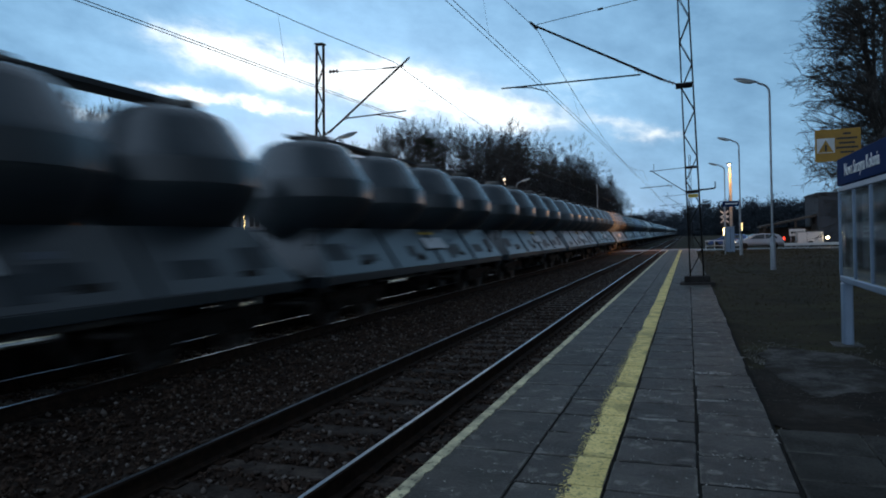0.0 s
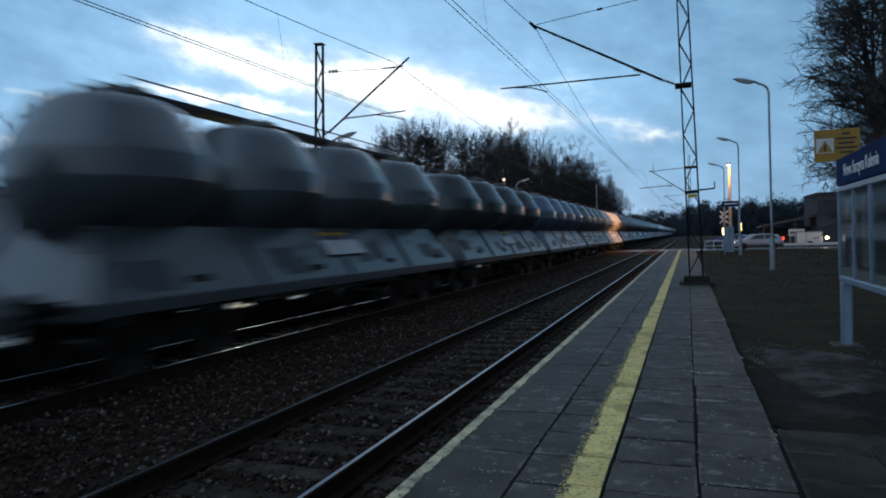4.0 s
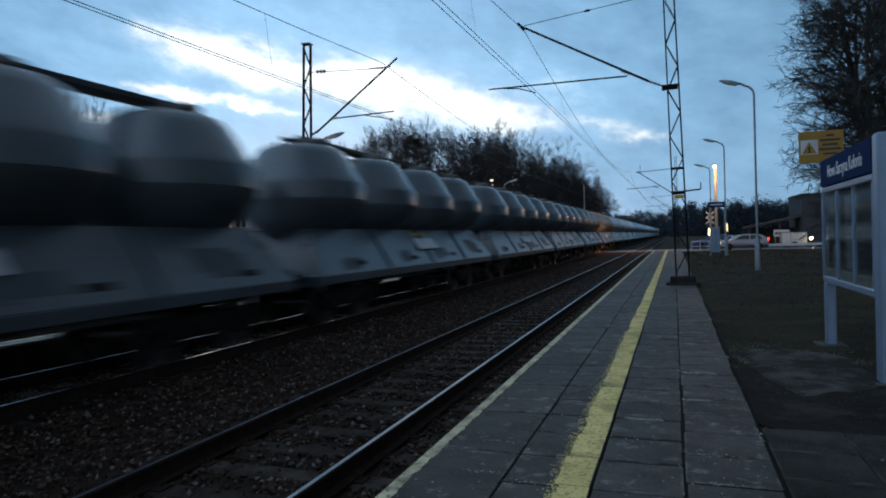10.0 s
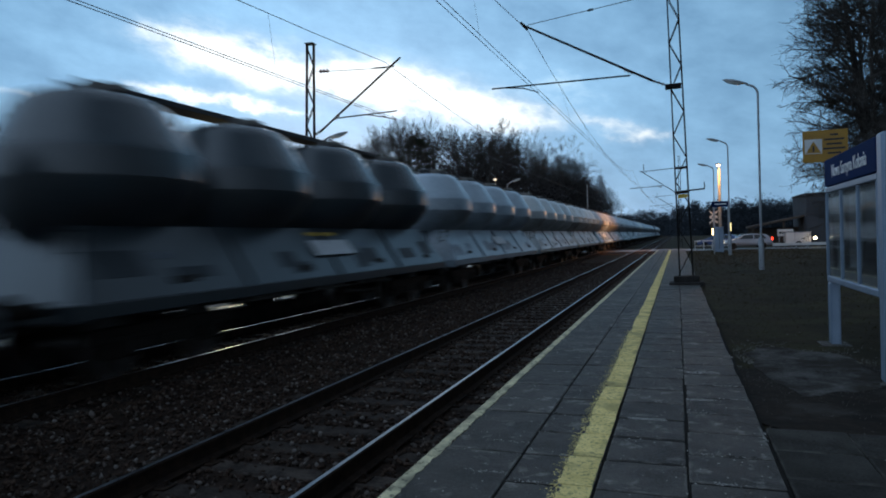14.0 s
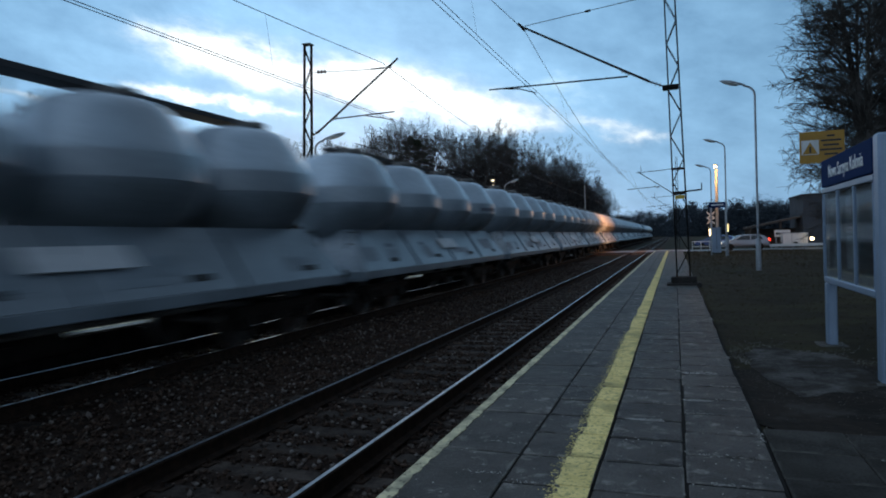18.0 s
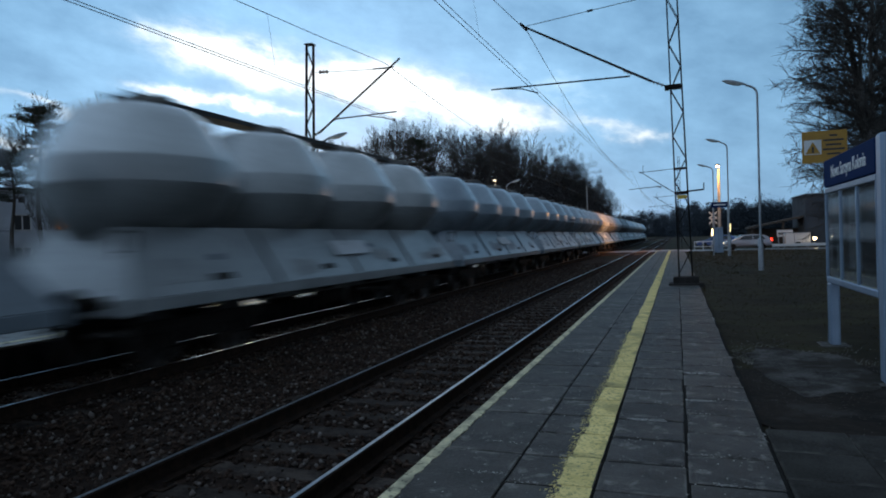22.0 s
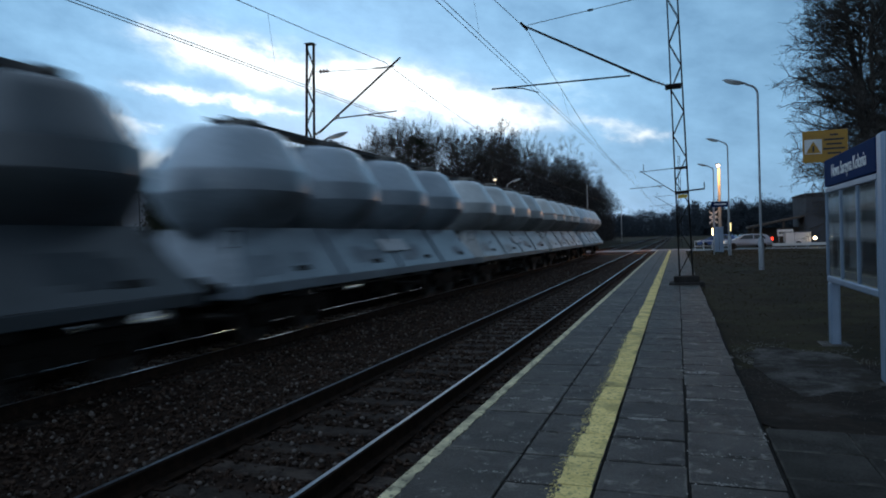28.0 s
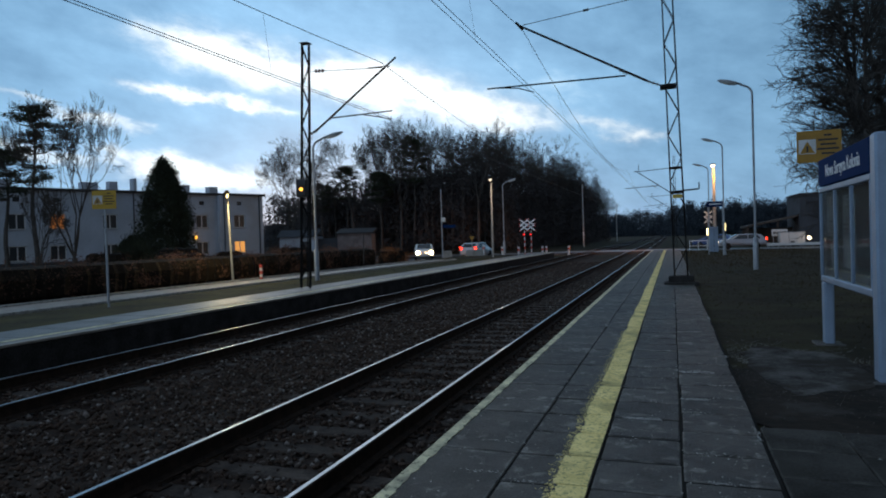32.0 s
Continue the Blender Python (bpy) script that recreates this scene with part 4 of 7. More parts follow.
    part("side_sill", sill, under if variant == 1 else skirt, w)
    for sy in (1, -1):
        part("end_plate", Shape().slab([(-1.36, sy * 6.44, 1.10), (1.36, sy * 6.44, 1.10), (0.75, sy * 5.92, 2.07), (-0.75, sy * 5.92, 2.07)], (0, -sy * 0.03, 0)), skirt, w)
        lad = Shape()
        for x in (0.85, 1.15):
            lad.tube((x, sy * 6.47, 0.55), (x * 0.85, sy * 6.02, 2.05), 0.016, 0.016, 6)
        for k in range(6):
            t = k / 5
            lad.tube((0.85 - 0.128 * t, sy * (6.46 - 0.44 * t), 0.6 + 1.4 * t), (1.15 - 0.172 * t, sy * (6.46 - 0.44 * t), 0.6 + 1.4 * t), 0.012, 0.012, 5)
        part("ladder", lad, STEEL_DARK, w, "thin steel end ladder")
        for x in (-0.875, 0.875):
            buf = part("buffer", Shape().lathe([(0.09, 0.0), (0.09, 0.30), (0.06, 0.31), (0.06, 0.42), (0.20, 0.43), (0.22, 0.46), (0.20, 0.485), (0.05, 0.495)], 18, axis="y"), BOGIE, w, smooth=True)
            buf.matrix_basis = pose(x, sy * 6.5, 1.05, 0, 0, 0 if sy > 0 else 180)
        part("coupling", Shape().bent([(0, sy * 6.4, 0.98), (0.03, sy * 6.75, 0.93), (0.0, sy * 6.98, 0.86)], 0.035, 6), BOGIE, w)
    # roof walk over the silos, with its rail
    deck = Shape().box(-0.34, 0.06, -5.1, 5.1, 4.13, 4.175, 0.008)
    deck.box(-0.36, -0.33, -5.1, 5.1, 4.13, 4.22).box(0.05, 0.08, -5.1, 5.1, 4.13, 4.22)
    for y in (-4.8, -3.1, 0, 3.1, 4.8):
        deck.box(-0.30, -0.25, y - 0.03, y + 0.03, 3.8, 4.13).box(0.0, 0.05, y - 0.03, y + 0.03, 3.8, 4.13)
    part("roof_walk", deck, WALKWAY, w, "dark steel gangway along the silo tops")
    if variant == 0:
        rail = Shape().bent([(0.5, -5.1, 3.95), (0.5, -4.95, 4.26), (0.5, 4.95, 4.26), (0.5, 5.1, 3.95)], 0.016, 6)
        part("hand_rail", rail, STEEL_DARK, w)
    # underframe and running gear
    und = Shape().box(-0.35, 0.35, -6.3, 6.3, 0.72, 1.02, 0.02)
    for y in (-3.2, -1.0, 1.0, 3.2):
        und.box(-1.25, 1.25, y - 0.06, y + 0.06, 0.82, 1.0)
    part("underframe", und, BOGIE, w)
    part("brake_cylinder", Shape().lathe([(0.02, -0.5), (0.2, -0.46), (0.2, 0.30), (0.05, 0.36)], 14, (0.65, 0.62), "y"), BOGIE, w, smooth=True)
    part("air_tank", Shape().lathe([(0.02, -0.6), (0.22, -0.52), (0.22, 0.52), (0.02, 0.6)], 14, (-0.7, 0.65), "y"), BOGIE, w, smooth=True)
    pipes = Shape().tube((0.95, -3.3, 0.80), (0.95, 3.3, 0.80), 0.045, 0.045, 8)
    part("discharge_pipe", pipes, GRIME, w, smooth=True)
    for by in (-4.55, 4.55):
        bog = new("bogie")
        bog.parent, bog.location = w, (0, by, 0)
        fr = Shape()
        for sx in (1, -1):
            x0, x1 = (0.93, 1.07) if sx > 0 else (-1.07, -0.93)
            fr.box(x0, x1, -1.35, 1.35, 0.52, 0.72, 0.02)
            for y in (-0.9, 0.9):
                fr.box(x0 - 0.02, x1 + 0.04, y - 0.19, y + 0.19, 0.30, 0.62, 0.03)
            fr.box(x0, x1, -0.45, 0.45, 0.36, 0.55, 0.02)
        fr.box(-0.95, 0.95, -0.22, 0.22, 0.50, 0.78, 0.02)
        part("bogie_frame", fr, BOGIE, bog)
        for y in (-0.9, 0.9):
            ws = Shape().lathe([(0.02, -1.02), (0.08, -1.02), (0.08, 1.02), (0.02, 1.02)], 10, axis="x")
            for sx in (1, -1):
                o = sx * 0.72
                prof = [(0.10, o - 0.07), (0.40, o - 0.035), (0.455 if sx > 0 else 0.445, o - 0.068), (0.46, o), (0.45, o + 0.066), (0.40, o + 0.03), (0.12, o + 0.07)]
                if sx > 0:
                    prof[2] = (0.485, o - 0.068)
                else:
                    prof[4] = (0.485, o + 0.066)
                ws.lathe(prof, 22, axis="x")
                for k in range(4):
                    a = k * math.pi / 2
                    ws.box(o + sx * 0.03, o + sx * 0.05, math.cos(a) * 0.27 - 0.05, math.cos(a) * 0.27 + 0.05, math.sin(a) * 0.27 - 0.05, math.sin(a) * 0.27 + 0.05)
            wheel = part("wheelset", ws, WHEEL, bog, smooth=True)
            wheel.location = (0, y, 0.46)
    return w


# paint, side style, painted band
KINDS = ((0, 0, False), (2, 1, False), (2, 2, False), (3, 3, False), (4, 4, False), (1, 3, True), (2, 0, False), (0, 2, False), (5, 0, False), (6, 0, False), (7, 2, False))
PROTOTYPES = [build_wagon(PAINTS[p], v, b) for p, v, b in KINDS]
# from the rear of the train forwards
ORDER = (10, 5, 3, 7, 2, 0, 0, 7, 0, 7, 3, 7, 0, 7, 0, 7, 5, 3, 7, 4, 6, 2, 2, 2, 2, 4, 9, 1, 8, 4, 6, 2, 2, 4, 4, 4, 4)
WAGONS = []


def build_train():
    used = set()
    for n_, k in enumerate(ORDER):
        m = pose(TRACKS[1], 500 - PITCH * n_, ZR)
        if k in used:
            WAGONS.append(copy_thing(PROTOTYPES[k], m))
        else:
            used.add(k)
            PROTOTYPES[k].matrix_basis = m
            WAGONS.append(PROTOTYPES[k])


build_train()

# ---- overhead line ----
def lattice_mast(name, x, y, height, w0, w1, label, base_z=0.0, plinth=True, lean=0.0, deep=0.11):
    m = thing(name, label, "mast", pose(x, y, base_z, 0, lean, 0), group="overhead line masts")
    corner = lambda sx, sy, z: (sx * (w0 + (w1 - w0) * z / height) / 2, sy * deep, z)
    for sx in (-1, 1):
        leg = Shape()
        for sy in (-1, 1):
            leg.tube(corner(sx, sy, 0), corner(sx, sy, height), 0.028, 0.026, 4)
        a, c = corner(sx, 0, 0), corner(sx, 0, height)
        if deep > 0.1:
            leg.slab([(a[0] - 0.012, -0.11, 0), (a[0] + 0.012, -0.11, 0), (c[0] + 0.012, -0.11, height), (c[0] - 0.012, -0.11, height)], (0, 0.22, 0))
        part("mast_leg", leg, STEEL_DARK, m)
    n = int(height / 0.62)
    for k in range(n):
        z0, z1 = 0.3 + k * (height - 0.4) / n, 0.3 + (k + 1) * (height - 0.4) / n
        s = 1 if k % 2 else -1
        part("lattice_bar", Shape().tube(corner(s, -1, z0), corner(-s, -1, z1), 0.014, 0.014, 4), STEEL_DARK, m)
        part("lattice_bar", Shape().tube(corner(s, 1, z0), corner(-s, 1, z1), 0.014, 0.014, 4), STEEL_DARK, m)
    part("mast_cap", Shape().box(-w1 / 2 - 0.03, w1 / 2 + 0.03, -0.13, 0.13, height, height + 0.03, 0.008), STEEL_DARK, m)
    if plinth:
        part("plinth", Shape().box(-w0 / 2 - 0.28, w0 / 2 + 0.28, -0.38, 0.38, -0.4, 0.06, 0.03).box(-w0 / 2 - 0.16, w0 / 2 + 0.16, -0.26, 0.26, 0.05, 0.22, 0.02), KERB, m, "chipped dark concrete footing")
    return m


def insulator(a, c, parent, count=5, r=0.055):
    a, c = Vector(a), Vector(c)
    s = Shape().tube(a, c, 0.02, 0.02, 6)
    for k in range(count):
        p = a.lerp(c, (k + 0.5) / count)
        d = (c - a).normalized() * 0.012
        s.tube(p - d, p + d, r, r * 0.7, 10)
    part("insulator", s, CERAMIC, parent, "ribbed brown insulator", smooth=True)


# mast on the near platform, its raking arm over the near track
near_mast = lattice_mast("overhead_mast", 0.21, 19.2, 9.2, 0.34, 0.26, "dark steel lattice mast standing on the platform", lean=-1.4)
NMI = near_mast.matrix_basis.inverted()


def rel(p, o):
    return Vector(p) - o


arm = part("raking_arm", Shape().tube(NMI @ Vector((-0.55, 19.2, 5.62)), NMI @ Vector((-4.07, 19.2, 7.60)), 0.034, 0.030, 8)
           .tube(NMI @ Vector((-4.0, 19.2, 7.50)), NMI @ Vector((-4.2, 19.2, 7.72)), 0.05, 0.04, 6), STEEL_DARK, near_mast, "long raking tube arm")
insulator(NMI @ Vector((-0.02, 19.2, 5.38)), NMI @ Vector((-0.55, 19.2, 5.62)), near_mast)
insulator(NMI @ Vector((-1.05, 19.2, 5.88)), NMI @ Vector((-1.3, 19.2, 6.01)), near_mast, 3, 0.06)
part("mast_collar", Shape().box(-0.30, 0.12, -0.15, 0.15, 5.36, 5.46, 0.01), STEEL_DARK, near_mast)
part("steady_arm", Shape().tube(NMI @ Vector((-1.13, 19.2, 5.83)), NMI @ Vector((-5.13, 19.2, 5.87)), 0.024, 0.022, 8)
     .bent([NMI @ Vector((-4.75, 19.2, 5.86)), NMI @ Vector((-4.2, 19.2, 5.80)), NMI @ Vector((-3.72, 19.2, 5.63))], 0.016, 6), STEEL_DARK, near_mast)
part("top_stay", Shape().tube(NMI @ Vector((0.0, 19.2, 8.02)), NMI @ Vector((-4.0, 19.2, 7.62)), 0.010, 0.010, 6)
     .tube(NMI @ Vector((-2.25, 19.2, 7.795)), NMI @ Vector((-2.10, 19.2, 7.81)), 0.035, 0.035, 8), WIRE, near_mast)
for z, w in ((1.06 + 1.41, 0.30), (1.74 + 1.41, 0.30)):
    part("cross_brace", Shape().box(-w / 2, w / 2, -0.13, 0.13, z, z + 0.05, 0.01), STEEL_DARK, near_mast)
part("side_bracket", Shape().tube((-0.2, 0, 2.52), (0.57, 0, 2.56), 0.022, 0.022, 6).tube((0.57, 0, 2.56), (0.575, 0, 2.74), 0.015, 0.015, 6), STEEL_DARK, near_mast)
part("mast_plate", Shape().box(-0.12, 0.13, -0.16, -0.145, 2.34, 2.44, 0.004), PLATE_Y, near_mast, "small faded yellow plate")

# mast on the far platform
far_mast = lattice_mast("overhead_mast", -11.02, 18.3, 7.68, 0.33, 0.24, "black steel lattice mast with an amber signal", plinth=False, lean=2.1, deep=0.03)
FMI = far_mast.matrix_basis.inverted()
part("raking_arm", Shape().tube(FMI @ Vector((-10.5, 18.3, 4.90)), FMI @ Vector((-7.69, 18.3, 6.90)), 0.034, 0.03, 8), STEEL_DARK, far_mast)
insulator(FMI @ Vector((-10.75, 18.3, 4.80)), FMI @ Vector((-10.4, 18.3, 4.97)), far_mast, 4)
insulator(FMI @ Vector((-9.98, 18.3, 5.25)), FMI @ Vector((-9.78, 18.3, 5.39)), far_mast, 3)
part("steady_arm", Shape().tube(FMI @ Vector((-9.9, 18.3, 5.28)), FMI @ Vector((-7.85, 18.3, 5.32)), 0.022, 0.02, 8)
     .bent([FMI @ Vector((-8.8, 18.3, 5.28)), FMI @ Vector((-8.3, 18.3, 5.18)), FMI @ Vector((-7.9, 18.3, 5.06))], 0.016, 6), STEEL_DARK, far_mast)
part("top_stay", Shape().tube(FMI @ Vector((-10.7, 18.3, 6.80)), FMI @ Vector((-8.15, 18.3, 6.64)), 0.009, 0.009, 6)
     .tube(FMI @ Vector((-8.6, 18.3, 6.68)), FMI @ Vector((-7.9, 18.3, 6.66)), 0.018, 0.018, 6), WIRE, far_mast)
insulator(FMI @ Vector((-10.45, 18.3, 6.79)), FMI @ Vector((-10.1, 18.3, 6.77)), far_mast, 3, 0.07)
sig = part("signal_box", Shape().box(-0.16, 0.20, -0.34, -0.12, 2.88, 3.42, 0.03).box(-0.10, 0.14, -0.40, -0.34, 3.20, 3.24, 0.005), BLACK, far_mast, "black signal head with one amber light lit")
part("signal_light", Shape().lathe([(0.02, -0.345), (0.055, -0.350), (0.05, -0.385), (0.02, -0.395)], 14, (0.05, 3.10), "y"), AMBER_ON, sig, "glowing amber lens", smooth=True)
part("cable_conduit", Shape().tube((0.17, -0.16, 0.05), (0.17, -0.16, 2.9), 0.02, 0.02, 6), STEEL_DARK, far_mast)

# further masts of the near side
for y, tip in ((66.0, 6.7), (111.0, 6.6), (158.0, 6.6)):
    o = Vector((0.3, y, -0.05))
    m = lattice_mast("overhead_mast", 0.3, y, 8.6, 0.22, 0.16, "slim grey overhead mast beyond the road crossing", -0.05, False)
    s = Shape().tube(rel((0.2, y, 5.0), o), rel((-3.2, y, tip + 0.7), o), 0.04, 0.035, 6)
    s.tube(rel((0.2, y, tip + 0.8), o), rel((-3.3, y, tip + 0.6), o), 0.03, 0.03, 6)
    s.tube(rel((-1.2, y, 5.9), o), rel((-4.2, y, 5.75), o), 0.03, 0.03, 6)
    s.tube(rel((-2.9, y, tip + 0.6), o), rel((-2.9, y, tip + 1.3), o), 0.025, 0.025, 6)
    part("cantilever", s, STEEL_DARK, m)
    insulator(rel((-1.7, y, 5.2 + 0.75), o), rel((-1.3, y, 5.2 + 0.55), o), m, 3, 0.12)
for y in (86.0, 140.0):
    m = thing("line_pole", "pale concrete line pole with a white band by the woods", "pole", pose(-10.75, y, -0.1), group="line poles")
    part("shaft", Shape().lathe([(0.10, 0), (0.07, 8.0), (0.02, 8.02)], 12), CONCRETE, m, smooth=True)
    part("reflective_band", Shape().lathe([(0.103, 1.5), (0.101, 1.9)], 12), PLATE, m, smooth=True)


def wire_run(name, pts, r, label, seg=10, sag=0.0):
    s = Shape()
    for a, c in zip(pts, pts[1:]):
        a, c = Vector(a), Vector(c)
        prev = a
        for k in range(1, seg + 1):
            t = k / seg
            p = a.lerp(c, t) - Vector((0, 0, 4 * sag * t * (1 - t)))
            s.tube(prev, p, r, r, 5, False)
            prev = p
    ob = new(name, s.mesh(name, WIRE))
    return tagged(ob, label, "overhead wire", "overhead wires")


def catenary(x0, x1, z_c, z_m, masts, sag):
    """Two contact wires and a carrier; droppers hang between."""
    con = [(x, y, z_c) for x, y in zip(x0, masts)]
    mes = [(x, y, z_m) for x, y in zip(x1, masts)]
    for dx in (-0.06, 0.06):
        wire_run("contact_wire", [(x + dx, y, z) for x, y, z in con], 0.0075, "thin grooved contact wire over the track", 1)
    carrier = wire_run("carrier_wire", mes, 0.009, "sagging carrier wire above the contact wire", 12, sag)
    drops = 0
    for (xa, ya, _), (xc, yc, _) in zip(con[:4], con[1:4]):
        for k in range(1, 8):
            t = k / 8
            x, y = xa + (xc - xa) * t, ya + (yc - ya) * t
            z = z_m - 4 * sag * t * (1 - t)
            part("dropper", Shape().tube((x, y, z_c), (x1[0] + (x1[1] - x1[0]) * t if ya < 0 else x1[1], y, z), 0.003, 0.003, 4), WIRE, carrier)
    return carrier


catenary((-4.45, -3.72, -3.2, -3.0, -3.5, -3.3), (-3.9, -4.0, -3.9, -3.4, -3.4, -3.3), 5.63, 7.47, (-27.0, 19.2, 66.0, 111.0, 158.0, 300.0), 1.2)
catenary((-9.3, -7.87, -7.7, -8.2, -8.0, -8.0), (-8.3, -8.2, -8.0, -8.1, -8.0, -8.0), 5.05, 6.82, (-30.0, 18.3, 66.0, 111.0, 158.0, 300.0), 0.95)


# ---- lamps ----
def street_lamp(x, y, base, height, reach, turn, label, r=0.055):
    m = thing("street_lamp", label, "street lamp", pose(x, y, base, 0, 0, turn), group="platform lamps")
    part("post_foot", Shape().lathe([(r * 1.7, 0), (r * 1.7, 1.15), (r * 1.25, 1.22)], 12), STEEL_GREY, m, smooth=True)
    pts = [(0, 0, 1.2), (0, 0, height - 0.46)]
    for k in range(1, 7):
        a = k / 6 * radians(78)
        pts.append((-0.36 * (1 - math.cos(a)), 0, height - 0.46 + 0.36 * math.sin(a)))
    e = pts[-1]
    pts.append((e[0] - reach * 0.16, 0, e[2] + 0.05))
    part("shaft", Shape().bent(pts, r * 0.72, 10), STEEL_GREY, m, smooth=True)
    h = Vector(pts[-1])
    head = Shape()
    n = 12
    rings = ((0.05, 0.04, 0.035), (-0.12, 0.10, 0.07), (-0.42, 0.15, 0.095), (-0.68, 0.12, 0.07), (-0.80, 0.04, 0.025))
    vs = []
    for dx, wy, wz in rings:
        for i in range(n):
            a = 2 * math.pi * i / n
            vs.append((h.x + dx, wy * math.cos(a), h.z + 0.01 - dx * 0.27 + (wz if math.sin(a) > 0 else wz * 0.35) * math.sin(a)))
    fs = [(k * n + i, k * n + (i + 1) % n, (k + 1) * n + (i + 1) % n, (k + 1) * n + i) for k in range(len(rings) - 1) for i in range(n)]
    fs += [tuple(range(n)), tuple(range((len(rings) - 1) * n, len(rings) * n))]
    hd = part("lamp_head", head.add(vs, fs), STEEL_GREY, m, "unlit cobra-head lantern", smooth=True)
    bowl = [(h.x + dx, wy * math.cos(math.pi * i / 8), h.z + 0.005 - dx * 0.27 - wz * math.sin(math.pi * i / 8))
            for dx, wy, wz in ((-0.12, 0.06, 0.02), (-0.22, 0.11, 0.075), (-0.45, 0.13, 0.095), (-0.64, 0.10, 0.07), (-0.74, 0.05, 0.02)) for i in range(9)]
    part("lamp_bowl", Shape().add(bowl, [(k * 9 + i, k * 9 + i + 1, k * 9 + i + 10, k * 9 + i + 9) for k in range(4) for i in range(8)]), LAMP_GLASS, hd, smooth=True)
    return m


street_lamp(2.92, 27.0, -0.08, 6.98, 0.62, 0, "grey steel street lamp, unlit, on the grass beside the platform")
street_lamp(2.95, 43.0, -0.10, 6.95, 0.62, 0, "grey steel street lamp, unlit, near the road crossing")
street_lamp(2.85, 57.5, -0.10, 6.85, 0.62, 0, "grey steel street lamp, unlit, at the platform's end")
street_lamp(-13.03, 22.5, -0.05, 5.55, 0.62, 200, "grey steel street lamp, unlit, on the far platform")
street_lamp(-13.1, 53.0, -0.07, 6.1, 0.5, 180, "grey steel street lamp by the crossing, unlit")
side_post = thing("notice_post", "thin grey post with a small box and blue plate", "post", pose(-17.45, 50.0, -0.3))
part("shaft", Shape().lathe([(0.06, 0), (0.045, 5.7), (0.01, 5.72)], 10), STEEL_GREY, side_post, smooth=True)
part("meter_box", Shape().box(-0.02, 0.34, -0.14, -0.02, 3.1, 3.45, 0.02), PLATE, side_post)
part("direction_plate", Shape().box(0.10, 1.15, -0.06, -0.04, 2.62, 2.86, 0.01), NAVY, side_post, "small blue direction plate")
striped = thing("striped_post", "red-and-white striped post by the footpath", "post", pose(-16.33, 23.6, -0.07))
for k in range(5):
    part("post_band", Shape().lathe([(0.065, 0.13 * k), (0.065, 0.13 * k + 0.13)], 10), PLATE if k % 2 else RED_PAINT, striped, smooth=True)
sapling = thing("stake", "thin wooden stake beside the footpath", "stake", pose(-16.9, 34.5, -0.05))
part("shaft", Shape().tube((0, 0, 0), (0.06, 0, 1.9), 0.04, 0.03, 7), BARK, sapling)


def sodium_pole(x, y, base, height, lean, label, r, lit_side, lit, out=0.55, size=1.0):
    m = thing("lit_pole", label, "lamp post", pose(x, y, base, 0, lean, 0))
    part("shaft", Shape().lathe([(r, 0), (r * 0.75, height - 0.4), (0.03, height - 0.38)], 14), CONCRETE, m, smooth=True)
    part("bracket", Shape().bent([(0, 0, height - 0.5), (lit_side * 0.10, -0.25, height - 0.15), (lit_side * 0.10, 0.10 - out, height - 0.12)], 0.03, 8), STEEL_DARK, m)
    hood = part("lantern", Shape().lathe([(0.05 * size, height + 0.02), (0.20 * size, height - 0.04), (0.24 * size, height - 0.12), (0.22 * size, height - 0.125)], 16, (lit_side * 0.10, -out)), STEEL_DARK, m, smooth=True)
    part("bulb", Shape().lathe([(0.02, height - 0.30), (0.13 * size, height - 0.24), (0.15 * size, height - 0.14), (0.05 * size, height - 0.12)], 14, (lit_side * 0.10, -out)), lit, hood, "glowing sodium lantern" if lit is BULB else "milky lantern bowl", smooth=True)
    return m


sodium_pole(3.8, 67.0, -0.4, 8.1, 0, "tall concrete lamp post, its sodium lantern lit", 0.15, -1, BULB)
spot_lamp("sodium_light", (3.5, 66.2, 7.55), (-6.0, 71.5, 0.3), 8500, SODIUM, 72, 0.12)
# extra lamp off the lantern, added to brighten post and boards
glow_lamp("sodium_glow", (3.6, 65.75, 6.9), 800, (1.0, 0.46, 0.12), 0.12)
sodium_pole(-16.85, 22.4, -0.05, 3.68, -2.0, "short leaning pale post with a lit lantern", 0.05, 1, LANTERN, 0.16, 0.5)
glow_lamp("post_light", (-16.4, 21.5, 3.0), 260, (1.0, 0.78, 0.38), 0.1)
sodium_pole(-12.75, 48.0, -0.07, 6.0, 0, "concrete post with a small unlit lantern near the crossing", 0.085, 1, LAMP_GLASS)
# added fill without a lit source, brightens hedge and platform end
glow_lamp("crossing_light", (-12.0, 46.4, 4.8), 200, (1.0, 0.74, 0.52), 0.12)


# ---- the station board ----
def text_mesh(body, size, material, depth=0.002):
    cu = bpy.data.curves.new("lettering", "FONT")
    cu.body, cu.size, cu.extrude = body, size, depth
    cu.align_x, cu.align_y = "CENTER", "CENTER"
    ob = bpy.data.objects.new("lettering", cu)
    scene.collection.objects.link(ob)
    bpy.context.view_layer.update()
    me = bpy.data.meshes.new_from_object(ob.evaluated_get(bpy.context.evaluated_depsgraph_get()))
    bpy.data.objects.remove(ob)
    me.materials.clear()
    me.materials.append(material)
    return me


